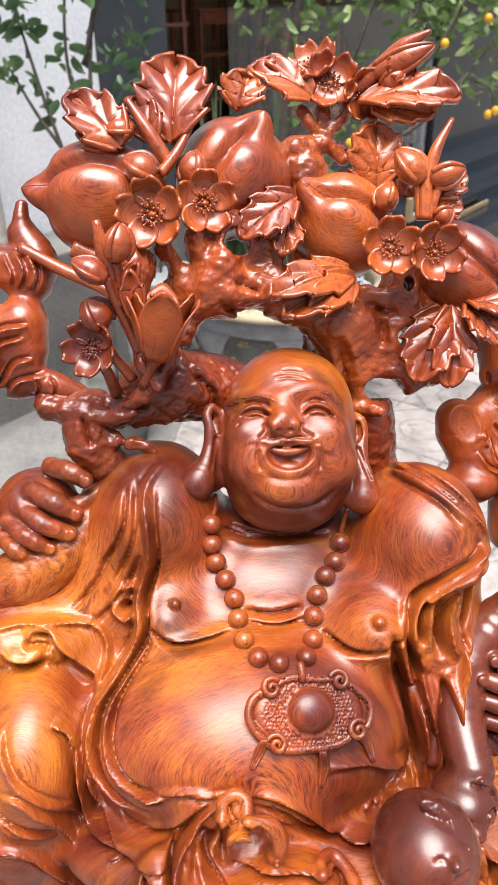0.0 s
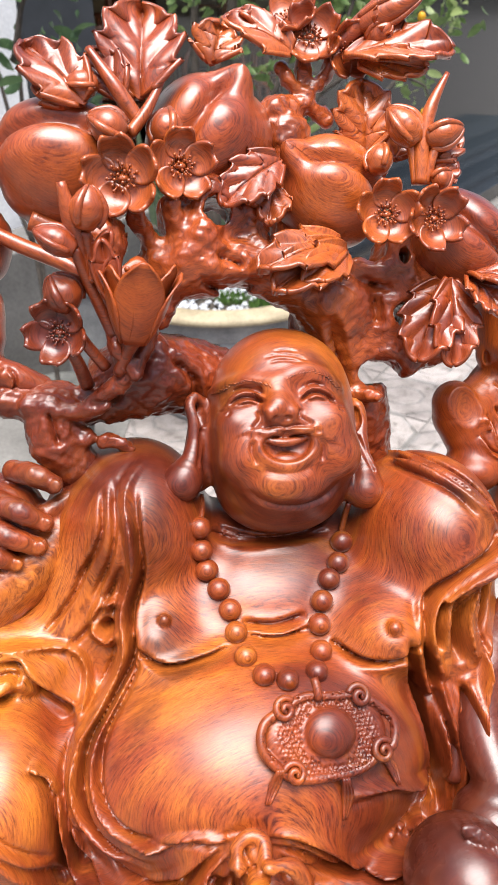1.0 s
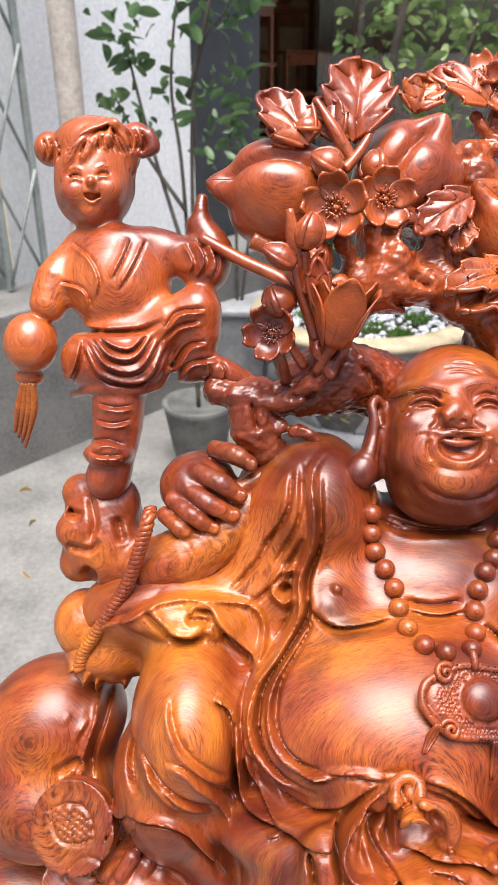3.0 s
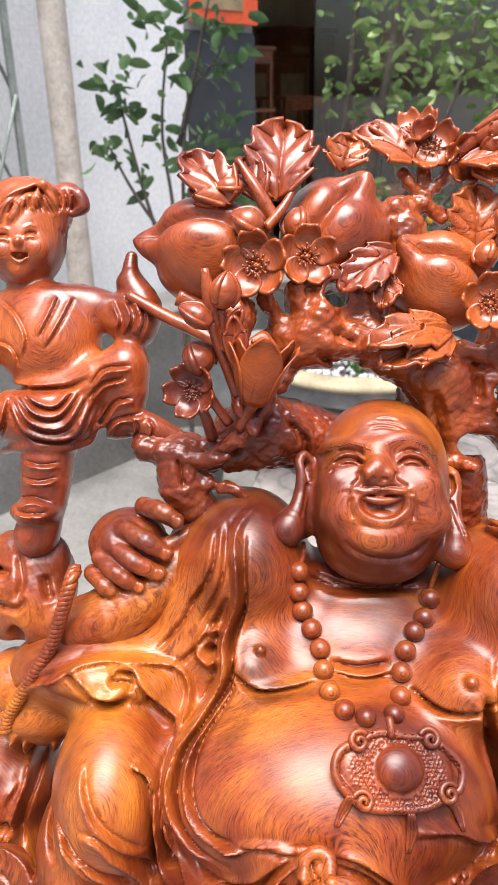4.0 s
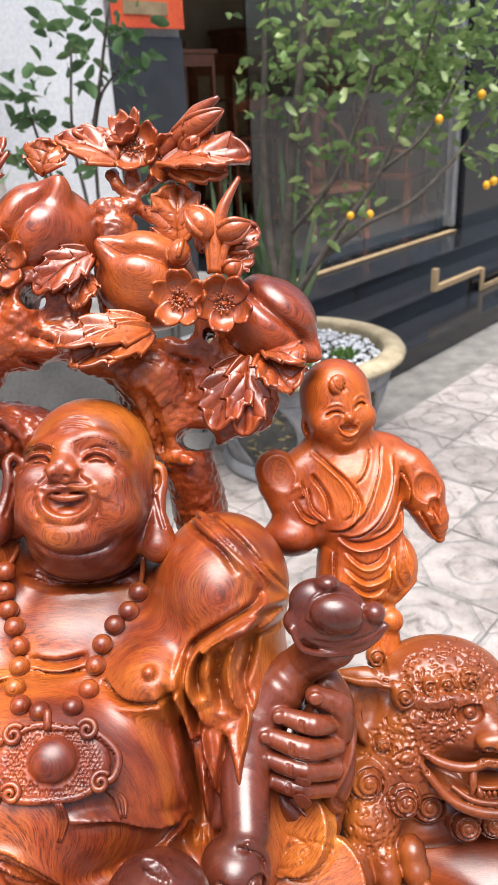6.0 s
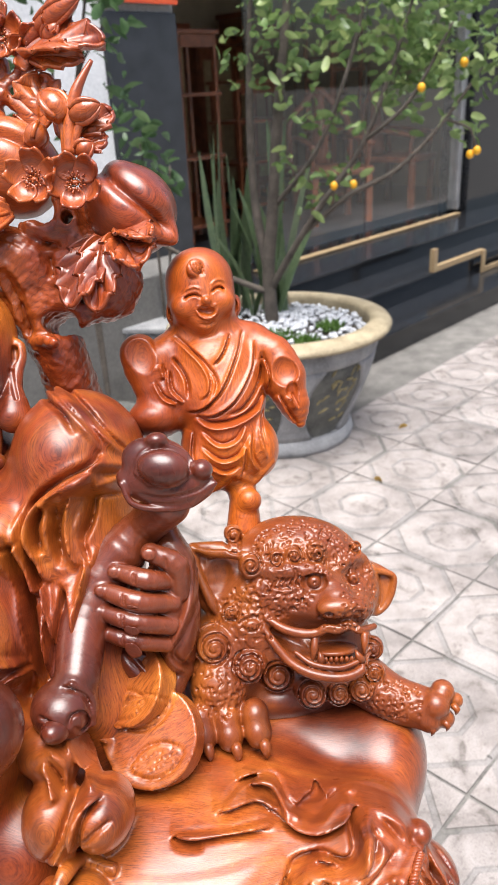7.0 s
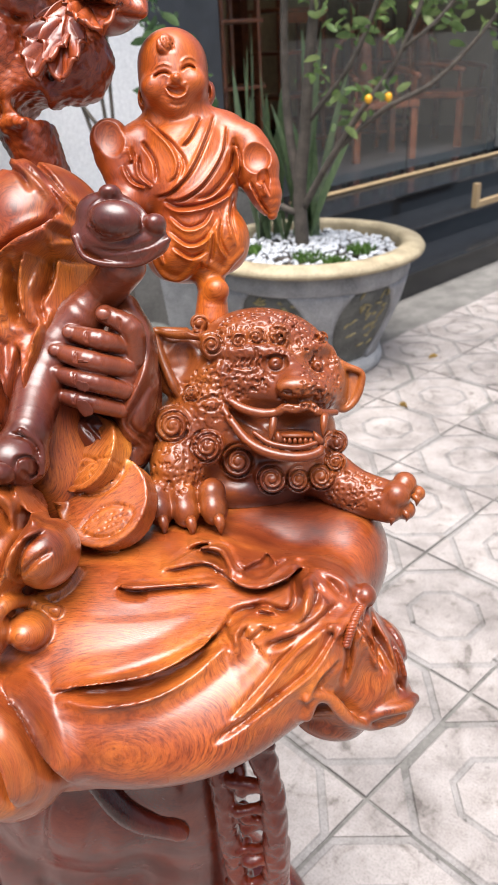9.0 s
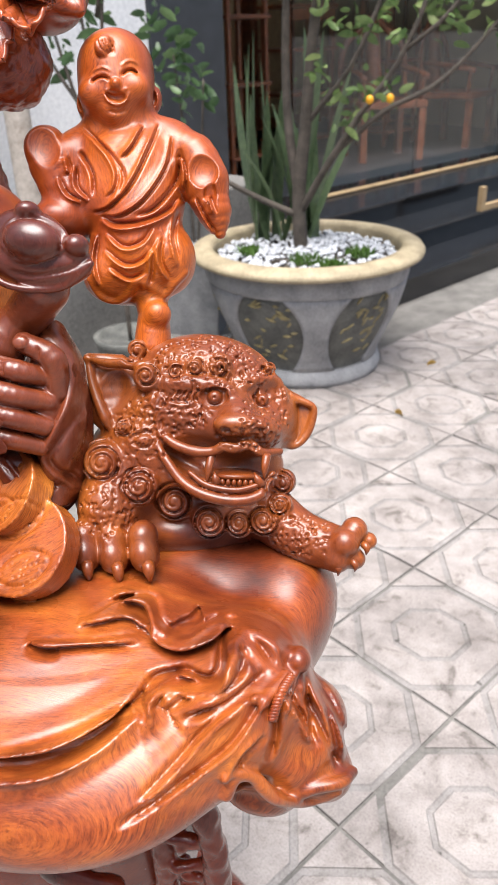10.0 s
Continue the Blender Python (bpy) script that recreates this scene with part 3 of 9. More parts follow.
def box(lo, hi, edge=0.0, bm=None):
    bm = bm or bmesh.new()
    made = bmesh.ops.create_cube(bm, size=1.0)["verts"]
    for v in made:
        v.co = [lo[n] + (v.co[n] + 0.5) * (hi[n] - lo[n]) for n in range(3)]
    if edge:
        edges = list({e for v in made for e in v.link_edges})
        bmesh.ops.bevel(bm, geom=edges, offset=edge, segments=2, affect="EDGES", profile=0.6)
    return bm


def lathe(profile, sides=64, wobble=0.0):
    """A turned form from (radius, height) pairs."""
    a = np.arange(sides) / sides * 2 * np.pi
    net = np.array([[(r * np.cos(x), r * np.sin(x), z) for x in a] for r, z in profile])
    return grid_skin(net, closed_v=True)


def moved(nets, m):
    m = np.array(m)
    return [(p @ m[:3, :3].T + m[:3, 3], f) for p, f in nets]


# the shop front stands at a slant; in its own frame x runs along it, y goes in, z up
FRONT = pose(0.62, 4.65, 0, 0, 0, 56)


def front_box(name, lo, hi, material, parent=None, edge=0.004, label=""):
    ob = part(name, box(lo, hi, edge), material, parent, label)
    if parent is None:
        ob.matrix_world = FRONT
    return ob


# ---- ground ----
bm = bmesh.new()
bmesh.ops.create_grid(bm, x_segments=40, y_segments=40, size=400)
ground = tagged(part("ground", bm, JOINT), "dark dirty bedding under the pavement tiles", "ground", kind="structure")
ground.location.z = -0.005


# ---- the carving ----
pieces, bright, brown, red = [], [], [], []
# torso, robe and lap
body = Clay((-0.36, 0.34, 0.84), (0.52, 0.8, 1.47), 0.0018)
body.ball((0.131, 0.64, 1.195), (0.125, 0.0859, 0.1), (65.1, 1.2, 7), 0.03)
body.ball((0.116, 0.54, 1.147), (0.1409, 0.094, 0.128), (65.1, 1.2, 7), 0.02)
body.ball((0.036, 0.645, 1.283), (0.0555, 0.0656, 0.08), (65.1, 1.2, 7), 0.03)
body.ball((0.264, 0.645, 1.268), (0.0587, 0.0636, 0.085), (65.1, 1.2, 7), 0.03)
body.ball((0.145, 0.662, 1.25), (0.0517, 0.0388, 0.05), (65.1, 1.2, 7), 0.03)
body.ball((0.047, 0.588, 1.227), (0.0309, 0.0271, 0.058), (65.1, 1.2, 7), 0.03)
body.ball((0.218, 0.585, 1.223), (0.0360, 0.0345, 0.066), (65.1, 1.2, 7), 0.03)
body.ball((0.0611, 0.5491, 1.2618), (0.0042, 0.0042, 0.004), (65.1, 1.2, 7), 0.002)
body.ball((0.2236, 0.5375, 1.2602), (0.0052, 0.0052, 0.006), (65.1, 1.2, 7), 0.002)
body.ball((-0.003, 0.62, 1.232), (0.0521, 0.1147, 0.06), (61.5, 8.8, 3.6), 0.02)
body.ball((-0.072, 0.585, 1.2), (0.0981, 0.0439, 0.06), (61.9, 0, 8.3), 0.02)
body.ball((-0.055, 0.515, 1.137), (0.0531, 0.0761, 0.09), (61.9, 0, 8.3), 0.02)
body.ball((-0.073, 0.5, 1.069), (0.0507, 0.0659, 0.08), (60.4, -17.6, 18.1), 0.02)
body.ball((-0.038, 0.475, 1.032), (0.03, 0.0476, 0.05), (56.9, -30.4, 26.6), 0.01)
body.ball((-0.08, 0.45, 1.005), (0.0548, 0.0299, 0.05), (59.5, 21.9, -4.1), 0.01)
body.ball((0.111, 0.473, 1.09), (0.1409, 0.0409, 0.1), (60.9, -0.9, 5.1), 0.02)
body.ball((0.208, 0.455, 1.094), (0.0567, 0.0393, 0.09), (60.9, -0.9, 5.1), 0.02)
body.ball((0.13, 0.415, 1.081), (0.1215, 0.0503, 0.09), (60.9, -0.9, 5.1), 0.02)
body.ball((0.256, 0.465, 1.013), (0.0564, 0.0564, 0.08), (60.9, -0.9, 5.1), 0.02)
body.ball((0.029, 0.425, 1.049), (0.0292, 0.0553, 0.05), (60.9, -0.9, 5.1), 0.008)
body.ball((0.005, 0.53, 1.039), (0.0464, 0.0464, 0.07), (60.9, -0.9, 5.1), 0.03)
body.ball((-0.148, 0.575, 1.151), (0.0428, 0.0321, 0.05), (61.9, 0, 8.3), 0.02)
body.ball((-0.005, 0.52, 1.018), (0.0425, 0.0585, 0.07), (61.9, 0, 8.3), 0.03)
body.ball((-0.209, 0.56, 1.061), (0.0731, 0.0619, 0.07), (59.5, -21.9, 20.7), 0.02)
body.ball((-0.207, 0.52, 1.004), (0.0723, 0.0612, 0.07), (61.9, 0, 8.3), 0.02)
body.ball((-0.231, 0.5, 0.856), (0.0896, 0.0777, 0.08), (61.9, 0, 8.3), 0.02)
body.ball((0.269, 0.62, 1.216), (0.0511, 0.0827, 0.07), (64.1, -16.3, 15.6), 0.02)
body.ball((0.278, 0.58, 1.148), (0.0408, 0.096, 0.07), (65.2, 1.8, 7), 0.02)
body.ball((0.289, 0.56, 1.07), (0.0588, 0.0784, 0.07), (65.2, 1.8, 7), 0.02)
body.ball((0.188, 0.56, 1.012), (0.0777, 0.0725, 0.07), (65.2, 1.8, 7), 0.02)
body.stroke(((0.0387, 0.5374, 1.2493), (0.0606, 0.5229, 1.2425), (0.0919, 0.5227, 1.2458), (0.1109, 0.5363, 1.2458)), (-0.12, 0.9, -0.42), 0.0039, 0.0041, "groove")
body.stroke(((0.1797, 0.5491, 1.2401), (0.203, 0.5316, 1.2368), (0.2327, 0.5319, 1.2396), (0.2452, 0.5446, 1.2423)), (-0.12, 0.9, -0.42), 0.0039, 0.0041, "groove")
body.stroke(((0.1162, 0.5556, 1.2511), (0.1414, 0.5538, 1.2494), (0.165, 0.5626, 1.2509)), (-0.12, 0.9, -0.42), 0.0048, 0.0049, "groove")
body.stroke(((0.1177, 0.5474, 1.2474), (0.1429, 0.5438, 1.2457), (0.1679, 0.5562, 1.2438)), (-0.12, 0.9, -0.42), 0.0033, 0.0035, "groove")
body.stroke(((0.0926, 0.6128, 1.2918), (0.1167, 0.6107, 1.2834), (0.1502, 0.611, 1.2845), (0.1868, 0.6257, 1.28)), (-0.12, 0.9, -0.42), 0.0043, 0.0045, "groove")
body.stroke(((0.0522, 0.6189, 1.3626), (0.0366, 0.5969, 1.343), (0.0396, 0.5734, 1.3165), (0.0399, 0.5678, 1.2923), (0.0308, 0.5609, 1.2606), (0.0325, 0.5398, 1.2403), (0.0191, 0.5167, 1.2205), (0.0035, 0.4958, 1.2026), (0.0004, 0.4752, 1.1861), (0.0084, 0.4581, 1.1693), (0.0271, 0.4418, 1.164), (0.0522, 0.4293, 1.1686)), (0.01, 0.86, -0.51), 0.0054, 0.0042, "ridge")
body.stroke(((0.0423, 0.5969, 1.3412), (0.0452, 0.5733, 1.3148), (0.0456, 0.5681, 1.2902), (0.0374, 0.5569, 1.2618), (0.0394, 0.5338, 1.2438), (0.0258, 0.5123, 1.223), (0.0109, 0.4893, 1.2079), (0.0073, 0.4704, 1.1898), (0.0154, 0.4528, 1.1743), (0.0336, 0.4372, 1.1684), (0.0576, 0.4276, 1.1689)), (0.01, 0.86, -0.51), 0.0036, 0.0063, "groove")
body.stroke(((0.0469, 0.4316, 1.1667), (0.0211, 0.4454, 1.1603), (0.0015, 0.4634, 1.1636), (-0.0055, 0.4778, 1.1844), (-0.0037, 0.5021, 1.1972), (0.012, 0.5234, 1.2152), (0.0254, 0.5474, 1.235), (0.0249, 0.5632, 1.2602), (0.0346, 0.5678, 1.2937), (0.0343, 0.5733, 1.3179), (0.0308, 0.5992, 1.3429), (0.0464, 0.6214, 1.3626)), (0.01, 0.86, -0.51), 0.0044, 0.0027, "edge")
body.stroke(((0.0406, 0.5381, 1.242), (0.0306, 0.5187, 1.2239), (0.0196, 0.4906, 1.2166), (0.0158, 0.4706, 1.2027), (0.022, 0.4526, 1.1879), (0.0381, 0.4383, 1.1831), (0.0605, 0.4274, 1.188), (0.088, 0.4238, 1.1973), (0.1146, 0.4257, 1.2027)), (0.01, 0.86, -0.51), 0.0044, 0.004, "ridge")
body.stroke(((0.0467, 0.5335, 1.2492), (0.0364, 0.5158, 1.23), (0.0249, 0.4899, 1.2205), (0.0213, 0.4689, 1.2079), (0.0275, 0.4508, 1.1936), (0.0433, 0.4365, 1.189), (0.0651, 0.4271, 1.1916), (0.0924, 0.4237, 1.2006), (0.1189, 0.4258, 1.2057)), (0.01, 0.86, -0.51), 0.0034, 0.004, "groove")
body.stroke(((0.0908, 0.4186, 1.1599), (0.0628, 0.4185, 1.1482), (0.0279, 0.4333, 1.1358), (0.0045, 0.4484, 1.1483), (-0.004, 0.4671, 1.174)), (0.01, 0.86, -0.51), 0.0054, 0.0045, "edge")
body.stroke(((0.0175, 0.4455, 1.1642), (0.0395, 0.4346, 1.1488), (0.0734, 0.4221, 1.1627), (0.1014, 0.4196, 1.1864)), (0.01, 0.86, -0.51), 0.0043, 0.0034, "groove")
body.stroke(((0.032, 0.5588, 1.2723), (0.0141, 0.5662, 1.2612), (0.0079, 0.5606, 1.2477), (0.0181, 0.5553, 1.2394), (0.0286, 0.5467, 1.2546)), (0.01, 0.86, -0.51), 0.0065, 0.0056, "ridge")
body.stroke(((0.0223, 0.5607, 1.253), (0.0153, 0.5591, 1.2465)), (0.01, 0.86, -0.51), 0.0062, 0.0064, "groove")
body.stroke(((0.0258, 0.6097, 1.3447), (0.0269, 0.5736, 1.3117), (0.0079, 0.5698, 1.2658)), (0.01, 0.86, -0.51), 0.0036, 0.0037, "groove")
body.stroke(((0.0185, 0.6031, 1.3392), (0.0164, 0.5791, 1.3125), (-0.0041, 0.5755, 1.2764)), (0.01, 0.86, -0.51), 0.0036, 0.0037, "groove")
body.stroke(((0.0321, 0.5695, 1.2957), (0.0092, 0.5573, 1.2556), (-0.0152, 0.5483, 1.232)), (0.01, 0.86, -0.51), 0.0036, 0.0037, "groove")
body.stroke(((0.0084, 0.5823, 1.296), (-0.0087, 0.5717, 1.2641), (-0.0281, 0.5585, 1.2439)), (0.01, 0.86, -0.51), 0.0036, 0.0038, "groove")
body.ball((-0.0644, 0.5356, 1.225), (0.0498, 0.0171, 0.014), (61.8, 2.6, 6.9), 0.006)
body.ball((-0.015, 0.5416, 1.2014), (0.0174, 0.0241, 0.012), (59.5, -21.9, 20.7), 0.006)
body.stroke(((-0.0432, 0.5248, 1.2269), (-0.0552, 0.5211, 1.2218), (-0.0692, 0.521, 1.2228), (-0.078, 0.5213, 1.2311), (-0.0954, 0.5353, 1.2384)), (-0.08, 0.87, -0.48), 0.0096, 0.009, "edge")
body.stroke(((-0.0432, 0.5248, 1.2269), (-0.0428, 0.5283, 1.2317), (-0.0497, 0.5266, 1.2348), (-0.0559, 0.5235, 1.235), (-0.0584, 0.5289, 1.2385)), (-0.08, 0.87, -0.48), 0.0039, 0.0058, "groove")
body.stroke(((-0.0049, 0.5143, 1.1972), (-0.0032, 0.5272, 1.2008), (-0.0179, 0.5318, 1.2116), (-0.0334, 0.532, 1.2296), (-0.0409, 0.5383, 1.2384), (-0.0525, 0.5361, 1.2403), (-0.0585, 0.5293, 1.2381)), (-0.08, 0.87, -0.48), 0.0088, 0.0084, "edge")
body.stroke(((-0.1176, 0.5318, 1.2213), (-0.0918, 0.5319, 1.2415), (-0.0666, 0.5444, 1.2428), (-0.0347, 0.5501, 1.2403), (-0.0065, 0.5515, 1.2342), (0.0027, 0.5458, 1.2188), (0.0029, 0.5193, 1.2116), (-0.0009, 0.4905, 1.2023)), (-0.08, 0.87, -0.48), 0.0053, 0.0039, "ridge")
body.stroke(((-0.1563, 0.5238, 1.1997), (-0.1342, 0.5354, 1.2135), (-0.1044, 0.5245, 1.2345), (-0.083, 0.5351, 1.2456)), (-0.08, 0.87, -0.48), 0.0062, 0.0039, "edge")
body.stroke(((-0.0621, 0.4687, 1.206), (-0.0584, 0.4526, 1.1984), (-0.0478, 0.4395, 1.1845), (-0.0318, 0.4364, 1.1691), (-0.0126, 0.4335, 1.1524)), (-0.08, 0.87, -0.48), 0.0056, 0.0047, "edge")
body.stroke(((-0.059, 0.4346, 1.1718), (-0.0432, 0.4311, 1.1708), (-0.0226, 0.4386, 1.1447), (-0.008, 0.438, 1.1195)), (-0.08, 0.87, -0.48), 0.0053, 0.0048, "edge")
body.stroke(((-0.0831, 0.4507, 1.1639), (-0.067, 0.4348, 1.1538), (-0.0491, 0.4294, 1.1408), (-0.0243, 0.4413, 1.1174)), (-0.08, 0.87, -0.48), 0.0058, 0.0049, "edge")
body.stroke(((-0.0746, 0.4369, 1.1594), (-0.062, 0.4276, 1.1476), (-0.0476, 0.4293, 1.1296)), (-0.08, 0.87, -0.48), 0.0045, 0.0036, "edge")
body.stroke(((-0.0385, 0.4279, 1.1663), (-0.0236, 0.433, 1.1452), (-0.0073, 0.4295, 1.1177)), (-0.08, 0.87, -0.48), 0.004, 0.003, "edge")
body.stroke(((-0.0115, 0.4719, 1.1808), (-0.0168, 0.4781, 1.1918), (-0.028, 0.4743, 1.2033)), (-0.08, 0.87, -0.48), 0.005, 0.0043, "edge")
body.stroke(((-0.0137, 0.4365, 1.0467), (-0.0267, 0.4418, 1.0661), (-0.044, 0.4346, 1.1003), (-0.065, 0.4311, 1.1113), (-0.0963, 0.4402, 1.0983)), (-0.08, 0.87, -0.48), 0.0069, 0.0089, "edge")
body.stroke(((-0.094, 0.4672, 1.1597), (-0.0963, 0.458, 1.1311), (-0.0848, 0.4403, 1.1216)), (-0.08, 0.87, -0.48), 0.0068, 0.0063, "groove")
body.stroke(((0.0719, 0.4105, 1.1466), (0.0469, 0.4211, 1.1396), (0.0215, 0.4333, 1.1322), (-0.0025, 0.4578, 1.1215), (-0.0075, 0.4602, 1.1538), (-0.0111, 0.4708, 1.188)), (-0.08, 0.87, -0.48), 0.0057, 0.0072, "edge")
body.stroke(((0.2333, 0.4599, 1.1359), (0.2105, 0.4344, 1.1483), (0.1896, 0.433, 1.152), (0.1674, 0.4275, 1.1802), (0.1479, 0.4256, 1.1956), (0.128, 0.4254, 1.2005)), (-0.08, 0.87, -0.48), 0.0054, 0.0068, "edge")
body.stroke(((0.1285, 0.4223, 1.194), (0.1512, 0.424, 1.1822), (0.1744, 0.4291, 1.1573), (0.2039, 0.4244, 1.1559)), (-0.08, 0.87, -0.48), 0.0046, 0.0056, "groove")
body.stroke(((0.1328, 0.4204, 1.1883), (0.1589, 0.4241, 1.1666), (0.1899, 0.4311, 1.1483)), (-0.08, 0.87, -0.48), 0.0034, 0.0034, "groove")
body.stroke(((0.1087, 0.4219, 1.1974), (0.0936, 0.4204, 1.1884), (0.0705, 0.4221, 1.165), (0.0459, 0.4287, 1.1483)), (-0.08, 0.87, -0.48), 0.0054, 0.0045, "edge")
body.stroke(((0.0452, 0.4311, 1.1832), (0.077, 0.4273, 1.1969), (0.1044, 0.4238, 1.2026)), (-0.08, 0.87, -0.48), 0.0045, 0.0039, "ridge")
body.stroke(((0.0452, 0.4329, 1.1739), (0.0774, 0.424, 1.1933), (0.1048, 0.422, 1.1979)), (-0.08, 0.87, -0.48), 0.0034, 0.0039, "groove")
body.ball((0.1198, 0.4191, 1.1938), (0.0109, 0.0133, 0.014), (61.2, -0.8, 6), 0.003)
body.tube(((0.1132, 0.4077, 1.1985), (0.1105, 0.4145, 1.2038), (0.1175, 0.4194, 1.2085), (0.1253, 0.4172, 1.2066), (0.1266, 0.4064, 1.201), (0.1201, 0.4042, 1.1971)), (0.0042, 0.0042, 0.0042, 0.0042, 0.0042, 0.0042), 0.0022)
body.tube(((0.1287, 0.4018, 1.2054), (0.1425, 0.405, 1.1994), (0.1495, 0.4022, 1.1881), (0.1476, 0.3992, 1.1755), (0.1426, 0.4144, 1.1574)), (0.0034, 0.005, 0.0054, 0.005, 0.0038), 0.0022)
body.stroke(((0.1333, 0.3989, 1.2059), (0.1394, 0.3984, 1.1962), (0.143, 0.4056, 1.172)), (-0.08, 0.87, -0.48), 0.004, 0.0053, "groove")
body.stroke(((0.1165, 0.4147, 1.2061), (0.1151, 0.4096, 1.2033), (0.1191, 0.4067, 1.2006)), (-0.08, 0.87, -0.48), 0.0022, 0.0037, "groove")
body.ball((0.0905, 0.4071, 1.1418), (0.017, 0.0303, 0.018), (59.5, -18.2, 16), 0.01)
body.ball((0.128, 0.4213, 1.1531), (0.0183, 0.0163, 0.018), (61.2, -0.8, 6), 0.01)
body.ball((0.1322, 0.3846, 1.138), (0.0155, 0.014, 0.018), (61.2, -0.8, 6), 0.01)
body.ball((0.1597, 0.3922, 1.1374), (0.0313, 0.0235, 0.018), (60.9, 8, 1.1), 0.01)
body.ball((0.0659, 0.39, 1.1309), (0.0159, 0.0358, 0.018), (61.2, -0.8, 6), 0.01)
body.stroke(((0.1037, 0.3589, 1.1376), (0.1059, 0.3736, 1.1411), (0.0994, 0.3839, 1.1446), (0.0853, 0.3862, 1.145), (0.0768, 0.3927, 1.1538), (0.0774, 0.4041, 1.1612), (0.0921, 0.4039, 1.1887), (0.1105, 0.4095, 1.2044)), (-0.08, 0.87, -0.48), 0.0066, 0.0119, "edge")
body.stroke(((0.1095, 0.4042, 1.2024), (0.0963, 0.3961, 1.1852), (0.0902, 0.3938, 1.1576), (0.0967, 0.3803, 1.1522)), (-0.08, 0.87, -0.48), 0.0055, 0.0064, "groove")
body.stroke(((0.1065, 0.4167, 1.173), (0.0961, 0.4081, 1.163), (0.1008, 0.3968, 1.155), (0.1141, 0.386, 1.1484), (0.1272, 0.3831, 1.1519)), (-0.08, 0.87, -0.48), 0.0056, 0.0071, "groove")
body.stroke(((0.1005, 0.4167, 1.1734), (0.0855, 0.3986, 1.1713), (0.0838, 0.3898, 1.1562)), (-0.08, 0.87, -0.48), 0.0045, 0.0044, "groove")
body.stroke(((0.1127, 0.4023, 1.1522), (0.1112, 0.4132, 1.1615), (0.1138, 0.4025, 1.1904), (0.1243, 0.4006, 1.2001), (0.1362, 0.4024, 1.1927)), (-0.08, 0.87, -0.48), 0.0051, 0.0054, "edge")
body.stroke(((0.1905, 0.4043, 1.1484), (0.1761, 0.4034, 1.1536), (0.1665, 0.4059, 1.1558), (0.1465, 0.4029, 1.1593), (0.1162, 0.4041, 1.1582)), (-0.08, 0.87, -0.48), 0.0052, 0.0071, "edge")
body.stroke(((0.1628, 0.3844, 1.1549), (0.1498, 0.3911, 1.1573), (0.1333, 0.4, 1.154)), (-0.08, 0.87, -0.48), 0.0044, 0.0049, "edge")
body.stroke(((0.1468, 0.3672, 1.1433), (0.1443, 0.3778, 1.1519), (0.1355, 0.3868, 1.1539), (0.1237, 0.3883, 1.1485), (0.1114, 0.3776, 1.1484)), (-0.08, 0.87, -0.48), 0.0058, 0.0107, "edge")
body.stroke(((0.1238, 0.3821, 1.1466), (0.1345, 0.3778, 1.1521), (0.1404, 0.3692, 1.1451)), (-0.08, 0.87, -0.48), 0.005, 0.0064, "groove")
body.tube(((0.1797, 0.394, 1.1618), (0.1785, 0.4057, 1.1581), (0.1872, 0.4141, 1.1525), (0.1972, 0.4053, 1.1507), (0.2028, 0.3917, 1.1508), (0.2004, 0.3817, 1.1472), (0.1947, 0.3707, 1.1402)), (0.0031, 0.0042, 0.0046, 0.0046, 0.0046, 0.0042, 0.0039), 0.0033)
body.stroke(((0.1884, 0.4057, 1.1505), (0.1952, 0.3945, 1.1464), (0.1928, 0.3807, 1.1425)), (-0.08, 0.87, -0.48), 0.0044, 0.0054, "groove")
body.stroke(((0.0554, 0.3902, 1.154), (0.06, 0.3772, 1.143), (0.0637, 0.3607, 1.127)), (-0.08, 0.87, -0.48), 0.0051, 0.0065, "groove")
body.stroke(((0.0726, 0.3967, 1.1536), (0.0799, 0.3806, 1.1413), (0.0833, 0.3588, 1.134)), (-0.08, 0.87, -0.48), 0.0051, 0.0065, "groove")
body.stroke(((0.0912, 0.3752, 1.1516), (0.0947, 0.3674, 1.1396), (0.0945, 0.359, 1.1358)), (-0.08, 0.87, -0.48), 0.005, 0.0063, "groove")
body.stroke(((0.1201, 0.383, 1.1447), (0.1229, 0.3674, 1.1448), (0.1208, 0.3586, 1.1414)), (-0.08, 0.87, -0.48), 0.005, 0.0063, "groove")
body.stroke(((0.0743, 0.3997, 1.1558), (0.0476, 0.4131, 1.1442), (0.0221, 0.4148, 1.1328)), (-0.08, 0.87, -0.48), 0.0046, 0.0046, "edge")
body.stroke(((0.2271, 0.4611, 1.1414), (0.2454, 0.4799, 1.1517), (0.2562, 0.4871, 1.1507)), (-0.07, 0.87, -0.49), 0.0049, 0.0048, "ridge")
body.tube(((-0.093, 0.435, 1.054), (-0.1, 0.425, 1.044)), (0.0071, 0.0061), 0.004)
body.tube(((-0.082, 0.435, 1.045), (-0.09, 0.425, 1.035)), (0.0071, 0.0061), 0.004)
body.tube(((-0.071, 0.435, 1.034), (-0.079, 0.425, 1.025)), (0.0071, 0.0062), 0.004)
body.tube(((-0.061, 0.435, 1.023), (-0.068, 0.425, 1.013)), (0.0072, 0.0062), 0.004)
body.tube(((-0.05, 0.435, 1.01), (-0.058, 0.425, 1)), (0.0072, 0.0063), 0.004)
body.stroke(((-0.1505, 0.5282, 1.1612), (-0.1605, 0.514, 1.1408), (-0.1751, 0.4907, 1.1162)), (-0.08, 0.87, -0.48), 0.0074, 0.0068, "edge")
